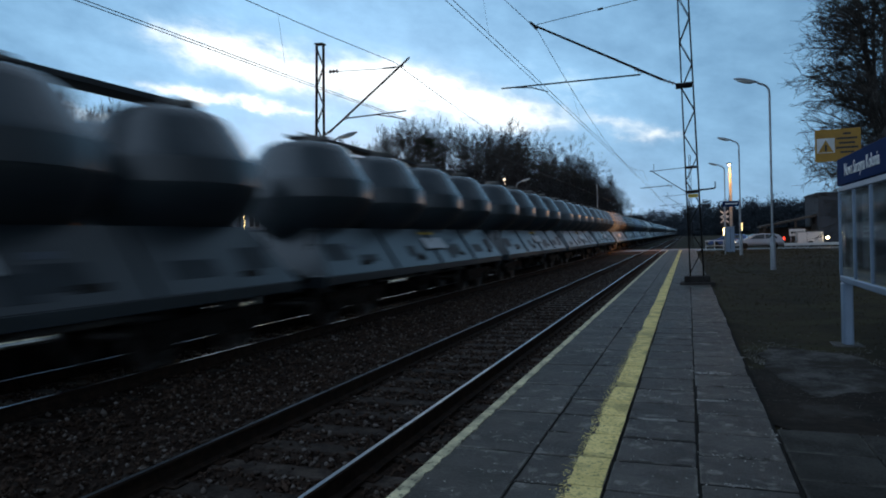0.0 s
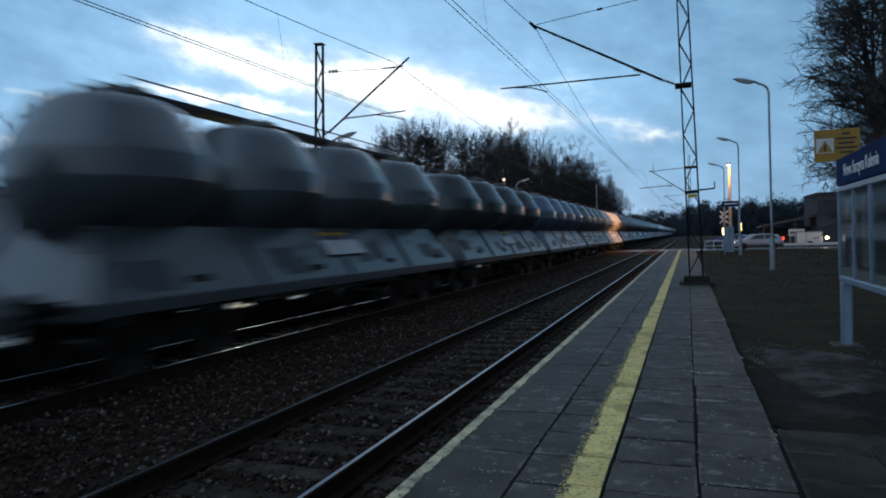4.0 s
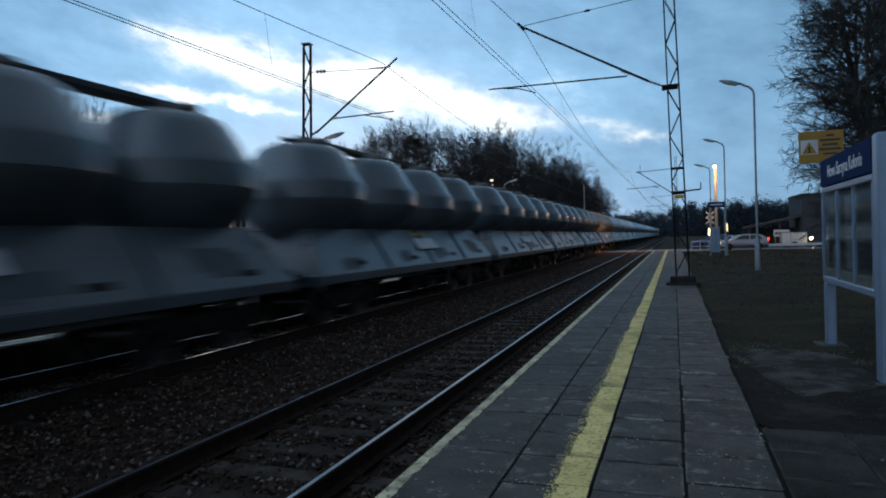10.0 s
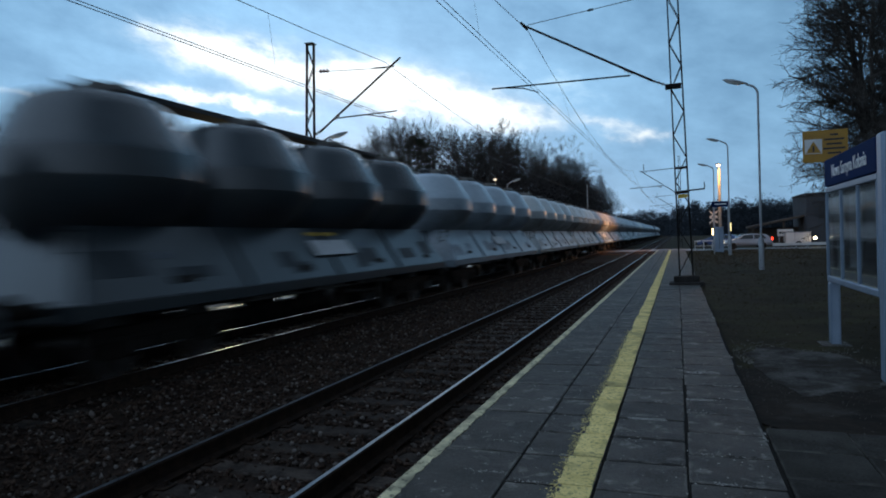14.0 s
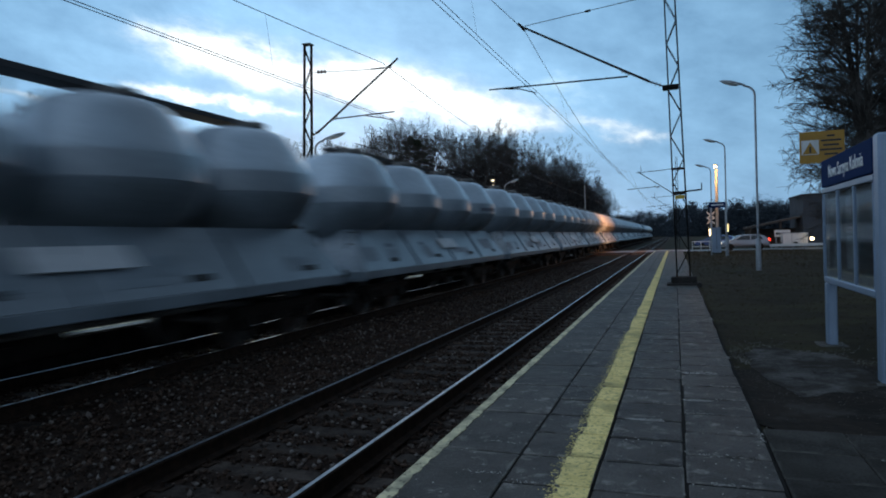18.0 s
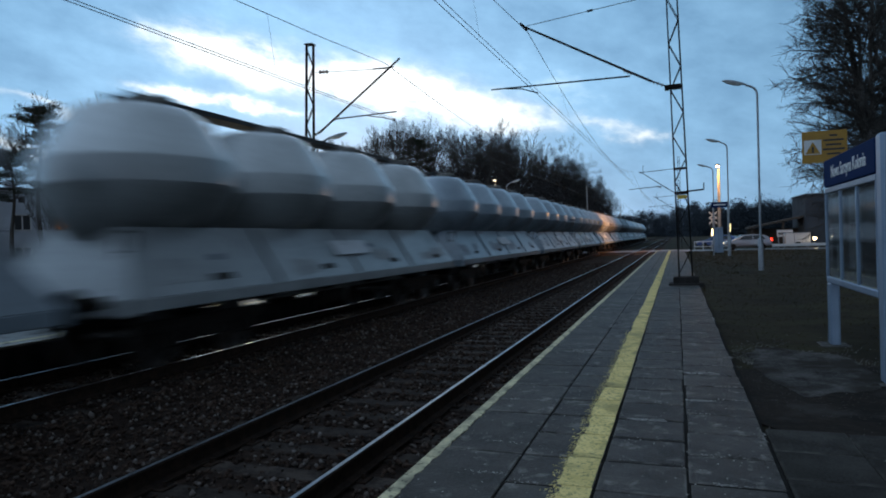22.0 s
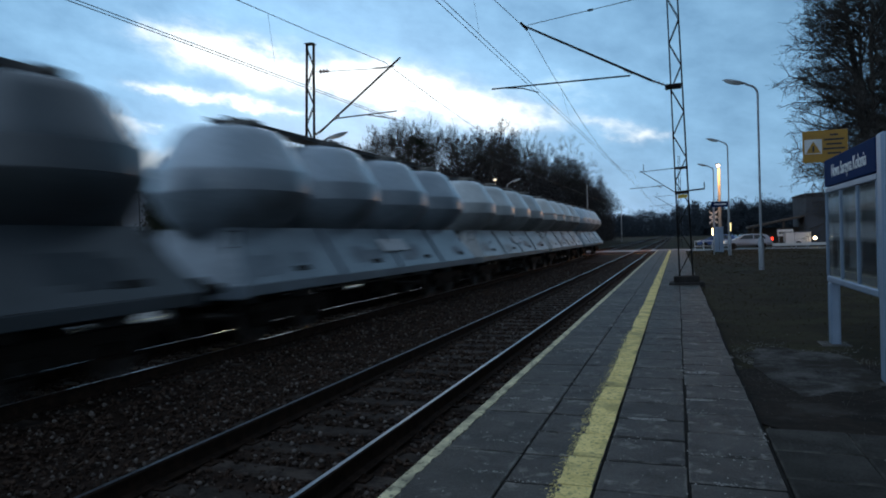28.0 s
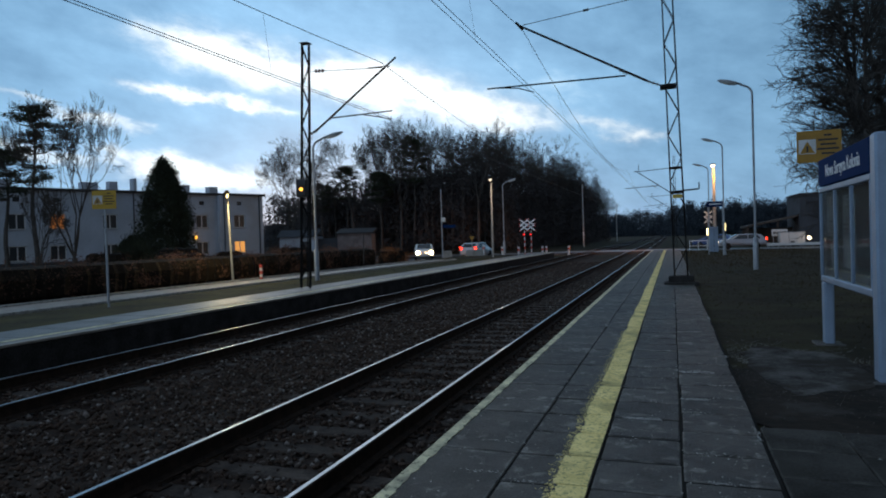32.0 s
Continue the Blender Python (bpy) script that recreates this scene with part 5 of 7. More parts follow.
def build_board():
    b = thing("station_board", "grey station notice board with navy name strip and three glazed cases", "notice board", pose(1.83, 8.28, -0.05))
    for y, w, top in ((-1.15, 0.18, 2.33), (1.12, 0.18, 0.784)):
        part("post", Shape().box(-0.055, 0.055, y - w / 2, y + w / 2, 0, top, 0.02), ALU, b, smooth=False)
        part("foot_plate", Shape().box(-0.17, 0.15, y - 0.20, y + 0.17, -0.1, 0.016, 0.01), SLAB, b, "small concrete footing")
    y0, y1 = -1.055, 1.215
    hd = part("name_strip", Shape().box(-0.06, 0.06, y0, y1, 1.975, 2.31, 0.01), NAVY, b, "navy name strip with white lettering")
    tx = new("lettering", text_mesh("Nowa Sarzyna Kolonia", 0.165, WHITE))
    tx.parent = hd
    tx.matrix_basis = Matrix(((0, 0, -1, -0.0635), (-1, 0, 0, 0.02), (0, 1, 0, 2.135), (0, 0, 0, 1))) @ Matrix.Diagonal((1.02, 1.25, 1, 1))
    fr = Shape()
    fr.box(-0.055, 0.055, y0, y1, 1.90, 1.965, 0.01).box(-0.055, 0.055, y0, y1, 0.785, 0.86, 0.01)
    part("case_frame", fr, ALU, b)
    ys = [y0, y0 + 0.745, y0 + 1.495, y1]
    for k, y in enumerate(ys):
        w = 0.028 if k in (0, 3) else 0.015
        part("mullion", Shape().box(-0.058, -0.022, y - w if k else y, y + w if k < 3 else y, 0.86, 1.90, 0.008), ALU, b)
    part("back_panel", Shape().box(0.02, 0.05, y0 + 0.01, y1 - 0.01, 0.87, 1.89), BOARD_BACK, b, "dark backing of the cases")
    rng = random.Random(4)
    for k in range(3):
        a, c = ys[k] + 0.04, ys[k + 1] - 0.04
        pane = part("pane", Shape().box(-0.040, -0.035, a, c, 0.865, 1.895), GLASS, b, "dusty glass door")
        pane.visible_shadow = False
        if k == 2:
            part("poster", Shape().box(0.010, 0.019, a + 0.06, c - 0.06, 1.35, 1.84), POSTER, b, "faded timetable sheet")
            part("poster", Shape().box(0.010, 0.019, a + 0.12, c - 0.25, 0.95, 1.28), POSTER, b, "faded timetable sheet")
        elif k == 1:
            part("poster", Shape().box(0.010, 0.019, a + 0.05, c - 0.10, 1.0, 1.82), POSTER, b, "faded timetable sheet")
        for r in range(10 if k else 0):
            z = 1.78 - r * 0.05
            part("print_line", Shape().box(0.006, 0.0095, a + 0.12, a + 0.12 + rng.uniform(0.2, 0.4), z, z + 0.018), BLACK, b)


build_board()


def warning_sign(x, y, base, height, turn, label, aside=0.0):
    m = thing("warning_sign", label, "sign", pose(x, y, base, 0, 0, turn), group="yellow warning signs")
    part("post", Shape().lathe([(0.03, 0), (0.03, height - 0.1), (0.01, height - 0.09)], 10, (aside, 0)), STEEL_GREY, m, smooth=True)
    sh = part("sheet", Shape().box(-0.29, 0.29, -0.045, -0.035, height - 0.46, height, 0.004), SIGN_LIT if x < 0 else SIGN_YELLOW, m, "yellow sheet with a pictogram and dark print")
    part("pictogram_field", Shape().box(-0.265, -0.04, -0.049, -0.0455, height - 0.335, height - 0.125), PLATE, sh)
    part("pictogram", Shape().slab([(-0.25, -0.0495, height - 0.325), (-0.055, -0.0495, height - 0.325), (-0.152, -0.0495, height - 0.15)], (0, -0.002, 0)), SIGN_YELLOW, sh, "yellow warning triangle")
    part("pictogram_bolt", Shape().box(-0.165, -0.14, -0.054, -0.052, height - 0.31, height - 0.22), BLACK, sh)
    for k, w in enumerate((0.10, 0.26, 0.20, 0.28, 0.17)):
        z = height - 0.085 - k * 0.066
        part("print_line", Shape().box(0.115 - w / 2, 0.115 + w / 2, -0.049, -0.0455, z, z + 0.026), BLACK, sh)
    return m


warning_sign(2.05, 10.95, -0.05, 2.88, 0, "yellow warning sign on a steel post behind the board", 0.09)
warning_sign(-13.36, 12.80, -0.05, 2.93, 25, "yellow warning sign on a steel post by the footpath")


# ---- the house ----
def build_house():
    o = Vector((-54.6, 41.0, -0.12))
    ang = math.degrees(math.atan2(63.5 - 41.0, -44.4 + 54.6)) - 90   # local y runs along the front, +x towards the railway
    h = thing("apartment_house", "pale two-storey plastered house with flat roof and lit windows", "house", pose(*o, 0, 0, ang))
    D, H = 9.5, 7.0
    # the front: piers between openings, built in bands
    wins = []
    for y in (-14.5, -9.4, -4.2, 1.35, 4.55, 9.1, 18.35, 22.4):
        wins.append((y, 0.70, 2.05, 1.35))
        wins.append((y, 3.50, 4.90, 1.35))
    attic = [(y, 5.95, 6.35, 0.55) for y in (-9.4, -4.2, 1.35, 4.55, 9.1, 18.35, 22.4)]

    def front(x, ya, yb, name="wall"):
        s = Shape()
        zs = [0, 0.70, 2.05, 3.50, 4.90, 5.95, 6.35, H]
        rows = {0.70: [w for w in wins if w[1] == 0.70], 3.50: [w for w in wins if w[1] == 3.50], 5.95: attic}
        for z0, z1 in zip(zs, zs[1:]):
            holes = sorted(w for w in rows.get(z0, []) if ya < w[0] < yb)
            y = ya
            for w in holes:
                s.box(x - 0.4, x, y, w[0] - w[3] / 2, z0, z1)
                y = w[0] + w[3] / 2
            s.box(x - 0.4, x, y, yb, z0, z1)
        return part(name, s, PLASTER, h)
    part("foundation", Shape().box(-9.5, 0.01, -22, 25, -0.7, 0.0), GREY_WALL, h)
    front(0.0, -22.0, 20.4)
    front(0.55, 20.4, 25.0)
    part("side_wall", Shape().box(-D, 0.55, 25.0, 25.3, 0, H), PLASTER, h)
    part("side_wall", Shape().box(-D, 0.0, -22.3, -22.0, 0, H), PLASTER, h)
    part("side_wall", Shape().box(0.0, 0.55, 20.1, 20.4, 0, H), PLASTER, h)
    part("back_wall", Shape().box(-D, -D + 0.3, -22, 25, 0, H), PLASTER, h)
    roof = part("roof", Shape().box(-D - 0.3, 0.35, -22.5, 20.4, H, H + 0.22, 0.03).box(-D - 0.3, 0.9, 20.404, 25.5, H, H + 0.22, 0.03), ROOF, h, "dark flat roof with a thin eave")
    part("plinth_band", Shape().box(0.0, 0.06, -22, 20.1, 0, 0.55, 0.01).box(0.55, 0.61, 20.4, 25, 0, 0.55, 0.01), GREY_WALL, h)
    for y, w, t in ((-8, 1.0, 1.0), (1.2, 0.9, 0.9), (8.2, 1.5, 0.95), (10.4, 0.8, 1.1), (12.5, 0.35, 1.5), (17.3, 1.9, 1.05), (21.0, 1.0, 0.95)):
        ch = part("chimney", Shape().box(-3.4, -2.4, y - w / 2, y + w / 2, H + 0.2, H + 0.2 + t, 0.03), PLASTER, roof, "plastered chimney block")
    for (y, z0, z1, w) in wins + attic:
        x = 0.55 if y > 20.4 else 0.0
        win = new("window")
        win.parent, win.location = h, (x - 0.14, y, z0)
        hh = z1 - z0
        fr = Shape().box(-0.05, 0.03, -w / 2, w / 2, 0, 0.08).box(-0.05, 0.03, -w / 2, w / 2, hh - 0.08, hh)
        fr.box(-0.05, 0.03, -w / 2, -w / 2 + 0.08, 0.08, hh - 0.08).box(-0.05, 0.03, w / 2 - 0.08, w / 2, 0.08, hh - 0.08)
        if w > 1:
            fr.box(-0.05, 0.03, -0.05, 0.05, 0.08, hh - 0.08)
        part("window_frame", fr, FRAME_W if w > 1 else STEEL_DARK, win)
        lit = PANE_LIT2 if (abs(y - 4.55) < 0.1 and z0 == 3.5) else PANE_LIT if (abs(y - 22.4) < 0.1 and z0 == 0.7) else PANE
        part("pane", Shape().box(-0.03, -0.015, -w / 2 + 0.06, w / 2 - 0.06, 0.06, hh - 0.06), lit, win)
        if w > 1:
            part("sill", Shape().box(0.03, 0.24, -w / 2 - 0.05, w / 2 + 0.05, -0.06, 0.0, 0.01), STEEL_GREY, win)
    for y in (11.3, 20.55, 24.8):
        x = 0.6 if y > 20.4 else 0.05
        part("downpipe", Shape().tube((x + 0.04, y, 0), (x + 0.04, y, H), 0.055, 0.055, 8), ROOF, h)
    lamp = part("porch_lamp", Shape().lathe([(0.05, 2.35), (0.20, 2.4), (0.20, 2.6), (0.05, 2.7)], 12, (0.3, 17.4)), AMBER_ON, h, "lit yellow porch lamp", smooth=True)


build_house()


# ---- trees ----
def plant(name, label, meshes, at, group=""):
    t = thing(name, label, "tree", at, group)
    for nm, me in zip(("trunk", "crown"), meshes):
        ob = new(nm, me)
        ob.parent = t
    return t


def tufts(rng, centres, count, spread, size, flat=0.6):
    """Small crooked leaf or needle blades round each centre."""
    c = np.repeat(np.asarray(centres, float), count, axis=0)
    off = rng.normal(0, 1, c.shape) * np.asarray(spread)
    p = c + off
    d1 = rng.normal(0, 1, c.shape)
    d2 = rng.normal(0, 1, c.shape)
    d1 /= np.linalg.norm(d1, axis=1)[:, None]
    d2 /= np.linalg.norm(d2, axis=1)[:, None]
    d1[:, 2] *= flat
    s = rng.uniform(0.5, 1.3, (len(p), 1)) * size
    v = np.stack([p - d1 * s, p + d1 * s, p + d2 * s * 0.7], 1).reshape(-1, 3)
    return v, np.arange(len(v)).reshape(-1, 3)


def limb_rings(vs, fs, pts, r, taper, sides):
    """Adds one tapered limb along pts."""
    base, n = len(vs), len(pts) - 1
    d = (pts[-1] - pts[0]).normalized()
    u = d.orthogonal().normalized()
    w = d.cross(u)
    for k, q in enumerate(pts):
        rr = r * (1 - taper * k / n)
        for i in range(sides):
            a = 2 * math.pi * i / sides
            vs.append(q + rr * (math.cos(a) * u + math.sin(a) * w))
    for k in range(n):
        for i in range(sides):
            j = (i + 1) % sides
            a, b, c, e = base + k * sides + i, base + k * sides + j, base + (k + 1) * sides + j, base + (k + 1) * sides + i
            fs += [(a, b, c), (a, c, e)]


def turned(rng, d, lean):
    """A direction leaning off d by that angle, any way round."""
    side = d.orthogonal().normalized()
    side.rotate(Matrix.Rotation(rng.uniform(0, 6.283), 3, d))
    return (d * math.cos(lean) + side * math.sin(lean)).normalized()


def fan_tree(seed, height, clear, width, stems=4, levels=8, angle=0.56, ratio=0.77, r0=0.20, rmin=0.0125):
    """A bare broadleaf tree: forking limbs that end in a rounded crown of fine twigs."""
    rng = random.Random(seed)
    tv, tf, vs, fs = [], [], [], []
    foot, fork = Vector((0, 0, -0.2)), Vector((rng.uniform(-0.2, 0.2), rng.uniform(-0.2, 0.2), height * clear))
    limb_rings(tv, tf, [foot, foot.lerp(fork, 0.5) + Vector((0.05, 0.03, 0)), fork], r0, 0.30, 7)

    def limb(p, d, length, r, level):
        pts = [p]
        for _ in range(2):
            d = (d + Vector((rng.gauss(0, 0.10), rng.gauss(0, 0.10), rng.gauss(0.05, 0.08)))).normalized()
            pts.append(pts[-1] + d * length / 2)
        limb_rings(vs, fs, pts, r, 0.35, 5 if level < 2 else 3)
        if level >= levels:
            return
        if level > 1:
            limb(pts[1], turned(rng, d, angle * 1.7), length * ratio * 0.62, max(rmin, r * 0.5), max(level + 2, levels - 1))
        for _ in range(3 if rng.random() < 0.30 else 2):
            limb(pts[-1], turned(rng, d, angle * rng.uniform(0.45, 1.25)), length * ratio * rng.uniform(0.75, 1.15), max(rmin, r * 0.66), level + 1)
    first = height * (1 - clear) / 3.0
    for k in range(stems):
        a = 6.283 * (k + rng.uniform(-0.3, 0.3)) / stems
        lean = rng.uniform(0.15, 0.80)
        limb(fork - Vector((0, 0, 0.25 * k * clear)), Vector((math.cos(a) * math.sin(lean), math.sin(a) * math.sin(lean), math.cos(lean))), first * rng.uniform(0.85, 1.1), r0 * 0.52, 0)
    v = np.array([tuple(p) for p in vs])
    # the crown keeps its height and its width
    base = fork.z
    v[:, 2] = np.where(v[:, 2] > base, base + (v[:, 2] - base) * (height - base) / (v[:, 2].max() - base), v[:, 2])
    v[:, :2] *= width / 2 / np.percentile(np.hypot(v[:, 0], v[:, 1]), 98)
    return raw_mesh("trunk", np.array([tuple(p) for p in tv]), np.array(tf), BARK), raw_mesh("crown", v, np.array(fs), BARK)


def twiggy_tree(seed, height, reach):
    """A roadside lime: steep leaders close together, set all round with long side limbs and fine twigs."""
    rng = random.Random(seed)
    tv, tf, vs, fs = [], [], [], []
    limb_rings(tv, tf, [Vector((0, 0, -0.2)), Vector((0.03, 0, 0.9)), Vector((0, 0.05, 2.0))], 0.24, 0.2, 8)
    for k in range(5):
        a, out = 1.2566 * k + rng.uniform(-0.4, 0.4), (0.04 if k == 0 else rng.uniform(0.10, 0.22))
        d = Vector((math.cos(a) * math.sin(out), math.sin(a) * math.sin(out), math.cos(out)))
        lead = [Vector((0, 0, 1.7))]
        top = height * rng.uniform(0.85, 1.0)
        for _ in range(8):
            d = (d + Vector((rng.gauss(0, 0.05), rng.gauss(0, 0.05), 0.03))).normalized()
            lead.append(lead[-1] + d * (top - 1.7) / 8)
        limb_rings(vs, fs, lead, 0.11, 0.85, 6)
        for j in range(58):
            t = ((j + rng.random()) / 58) ** 1.25
            i = min(int(t * 8), 7)
            p = lead[i].lerp(lead[i + 1], t * 8 - i)
            b = a + rng.gauss(0, 1.5) if k else rng.uniform(0, 6.283)
            rise = rng.uniform(-0.12, 0.75) + 0.25 * t
            e = Vector((math.cos(b) * math.cos(rise), math.sin(b) * math.cos(rise), math.sin(rise)))
            ln = reach * rng.uniform(0.55, 1.0) * (1.0 - 0.62 * t ** 1.4) * (0.75 + 0.25 * min(1, t * 6))
            pts = [p]
            for _ in range(4):
                e = (e + Vector((rng.gauss(0, 0.09), rng.gauss(0, 0.09), rng.gauss(-0.04, 0.09)))).normalized()
                pts.append(pts[-1] + e * ln / 4)
            limb_rings(vs, fs, pts, 0.036, 0.66, 4)
            for q in range(12):
                u = 0.18 + 0.82 * (q + rng.random()) / 12
                m = min(int(u * 4), 3)
                o = pts[m].lerp(pts[m + 1], u * 4 - m)
                f = (turned(rng, e, rng.uniform(0.5, 1.05)) + Vector((0, 0, 0.08))).normalized()
                sl = rng.uniform(0.35, 0.95) * (1.1 - 0.45 * u)
                mid, end = o + f * sl * 0.5, o + (f + Vector((rng.gauss(0, 0.15), rng.gauss(0, 0.15), rng.gauss(0, 0.12)))).normalized() * sl
                limb_rings(vs, fs, [o, mid, end], 0.011, 0.40, 3)
                for h in (0.25, 0.42, 0.60, 0.76, 0.9, 1.0):
                    g = turned(rng, f, rng.uniform(0.45, 0.9))
                    c = o.lerp(end, h)
                    limb_rings(vs, fs, [c, c + g * rng.uniform(0.14, 0.40)], 0.0070, 0.3, 3)
    return (raw_mesh("trunk", np.array([tuple(p) for p in tv]), np.array(tf), BARK),
            raw_mesh("crown", np.array([tuple(p) for p in vs]), np.array(fs), BARK))


FANS = [fan_tree(11, 15.0, 0.28, 13.0), fan_tree(12, 15.0, 0.30, 11.5, 3), fan_tree(13, 15.0, 0.24, 12.5, 5), fan_tree(14, 15.0, 0.34, 11.0, 3), fan_tree(15, 15.0, 0.26, 13.5, 4)]
# the big bare trees beside the platform
LIMES = [twiggy_tree(31, 13.0, 3.3), twiggy_tree(32, 13.5, 3.2)]
plant("bare_tree", "large bare roadside tree with dense dark twigs", LIMES[0], pose(6.45, 26.0, -0.05, 0, 0, 75))
plant("bare_tree", "bare tree with dense dark twigs behind the board", LIMES[1], pose(8.0, 27.4, -0.05, 0, 0, 205))
plant("bare_tree", "bare tree with steep dark leaders beside the grass", LIMES[1], pose(9.4, 31.4, -0.05, 0, 0, 320))
# in front of the house
plant("bare_tree", "slender bare tree forking low in the garden of the house", fan_tree(45, 10.8, 0.10, 10.0, 5, 8, 0.50, 0.76, 0.20, 0.016), pose(-32.6, 29.0, -0.1, 0, 0, 0))
plant("bare_tree", "crooked bare tree in the garden of the house", fan_tree(46, 6.2, 0.08, 4.6, 5, 7, 0.52, 0.78, 0.15, 0.017), pose(-36.2, 29.6, -0.1, 0, 0, 40))


def build_pine(at, height, seed, label, layers):
    """A Scots pine: bare leaning trunk, flat plates of needles on crooked limbs."""
    rng = random.Random(seed)
    t = thing("pine_tree", label, "tree", at)
    way = [Vector((0, 0, -0.2))]
    for k in range(1, 9):
        way.append(Vector((math.sin(k * 1.1 + seed) * 0.10, math.cos(k * 0.9 + seed) * 0.10, height * k / 8)))
    tr = Shape()
    for k in range(8):
        tr.tube(way[k], way[k + 1], 0.17 - 0.017 * k, 0.153 - 0.017 * k, 8, False)
    part("trunk", tr, BARK, t)
    limbs, cs = Shape(), []
    for frac, reach, count in layers:
        for k in range(count):
            a = 2 * math.pi * (k + rng.uniform(-0.3, 0.3)) / count
            z = height * frac + rng.uniform(-0.2, 0.2)
            p0 = way[min(int(z / height * 8), 7)].copy()
            p0.z = z
            ln = reach * rng.uniform(0.65, 1.1)
            p1 = p0 + Vector((math.cos(a) * ln * 0.55, math.sin(a) * ln * 0.55, 0.10 * ln))
            p2 = p0 + Vector((math.cos(a) * ln, math.sin(a) * ln, rng.uniform(0.18, 0.38) * ln))
            limbs.tube(p0, p1, 0.05, 0.035, 5, False).tube(p1, p2, 0.035, 0.015, 5, False)
            for j in range(9):
                q = p0.lerp(p2, rng.uniform(0.45, 1.08))
                cs.append((q.x + rng.gauss(0, 0.24), q.y + rng.gauss(0, 0.24), q.z + 0.12 + rng.gauss(0.0, 0.10)))
    part("branching", limbs, BARK, t)
    v, f = tufts(np.random.default_rng(seed), cs, 40, (0.20, 0.20, 0.06), 0.10, 0.5)
    ob = new("crown", raw_mesh("crown", v, f, NEEDLE))
    ob.parent = t
    return t


build_pine(pose(-38.2, 31.1, -0.1), 10.5, 7, "tall Scots pine with flat dark crown layers",
           ((0.56, 1.0, 3), (0.63, 1.5, 3), (0.735, 1.5, 4), (0.81, 1.3, 4), (0.88, 1.4, 5), (0.94, 1.0, 5), (0.985, 0.6, 5)))
build_pine(pose(-41.2, 31.5, -0.1), 8.0, 8, "Scots pine with dark crown beside the house",
           ((0.62, 1.7, 4), (0.76, 2.0, 6), (0.89, 1.6, 7), (0.97, 1.0, 6)))


def build_thuja(at, height, width, seed, label):
    t = thing("thuja_tree", label, "tree", at)
    part("trunk", Shape().lathe([(0.16, -0.2), (0.10, height * 0.8), (0.02, height * 0.82)], 8), BARK, t)
    rng = np.random.default_rng(seed)
    cs = []
    for k in range(800):
        z = height * rng.random() ** 0.9
        top = k % 3 == 0
        z *= 0.93 if top else 1.0
        r = width / 2 * (0.86 if top else 1.0) * (1 - (z / height / (0.93 if top else 1.0)) ** 2.3) ** 0.8 * rng.uniform(0.5, 1.02)
        a = rng.uniform(0, 6.283)
        cs.append((r * math.cos(a) + (0.09 if top else -0.05) * width, r * math.sin(a), 0.2 + z))
    v, f = tufts(rng, cs, 52, (0.18, 0.18, 0.28), 0.11, 1.4)
    ob = new("crown", raw_mesh("crown", v, f, NEEDLE))
    ob.parent = t
    return t


build_thuja(pose(-37.6, 42.0, -0.4), 8.3, 4.6, 3, "dense dark conical thuja in front of the house")
build_thuja(pose(-35.6, 36.6, -0.3), 1.9, 2.8, 4, "low rounded evergreen shrub by the house")


def build_hedge(name, pts, height, width, seed, material, label):
    rng = np.random.default_rng(seed)
    cs = []
    for (x0, y0), (x1, y1) in zip(pts, pts[1:]):
        ln = math.hypot(x1 - x0, y1 - y0)
        for _ in range(int(ln * 22)):
            t = rng.random()
            cs.append((x0 + (x1 - x0) * t + rng.uniform(-1, 1) * width / 2, y0 + (y1 - y0) * t + rng.uniform(-1, 1) * width / 2,
                       height * rng.random() ** 0.7 * (0.8 + 0.2 * math.sin(t * ln * 1.3 + seed))))
    v, f = tufts(rng, cs, 80, (0.16, 0.16, 0.14), 0.048, 1.0)
    # dark solid lumps added inside keep the light from passing through
    core = []
    for (x0, y0), (x1, y1) in zip(pts, pts[1:]):
        n = max(2, int(math.hypot(x1 - x0, y1 - y0) / 0.5))
        for k in range(n):
            t = (k + 0.5) / n
            core.append((x0 + (x1 - x0) * t, y0 + (y1 - y0) * t))
    base = thing(name, label, "hedge", pose(0, 0, ground_height(pts[0][0], sum(p[1] for p in pts) / len(pts))))
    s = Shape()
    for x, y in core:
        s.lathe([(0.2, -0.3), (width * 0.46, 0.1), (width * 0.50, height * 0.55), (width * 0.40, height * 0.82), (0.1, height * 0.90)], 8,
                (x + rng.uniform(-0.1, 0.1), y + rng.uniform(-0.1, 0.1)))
    part("hedge_core", s, HEDGE_FILL, base)
    ob = new("foliage", raw_mesh(name, v, f, material))
    ob.parent = base
    return base


build_hedge("hedge", [(-18.8, 2), (-18.5, 14), (-18.2, 26), (-18.3, 38)], 1.15, 1.4, 5, BUSH, "dense brown winter hedge along the footpath")
build_hedge("clipped_hedge", [(-18.9, 41.0), (-17.3, 41.7)], 1.3, 0.9, 6, RUSTY, "clipped rusty-brown hedge by the station road, coloured as if lamplit")
for k, (x, y) in enumerate(((-40, 46), (-39, 50), (-30, 33), (-27, 30), (-36, 33), (-26, 40), (-30, 47))):
    build_hedge("shrub", [(x, y), (x + 1.2, y + 1.5)], 1.3 + 0.25 * (k % 3), 1.2, 20 + k, BUSH, "leafless dark shrub in the garden")


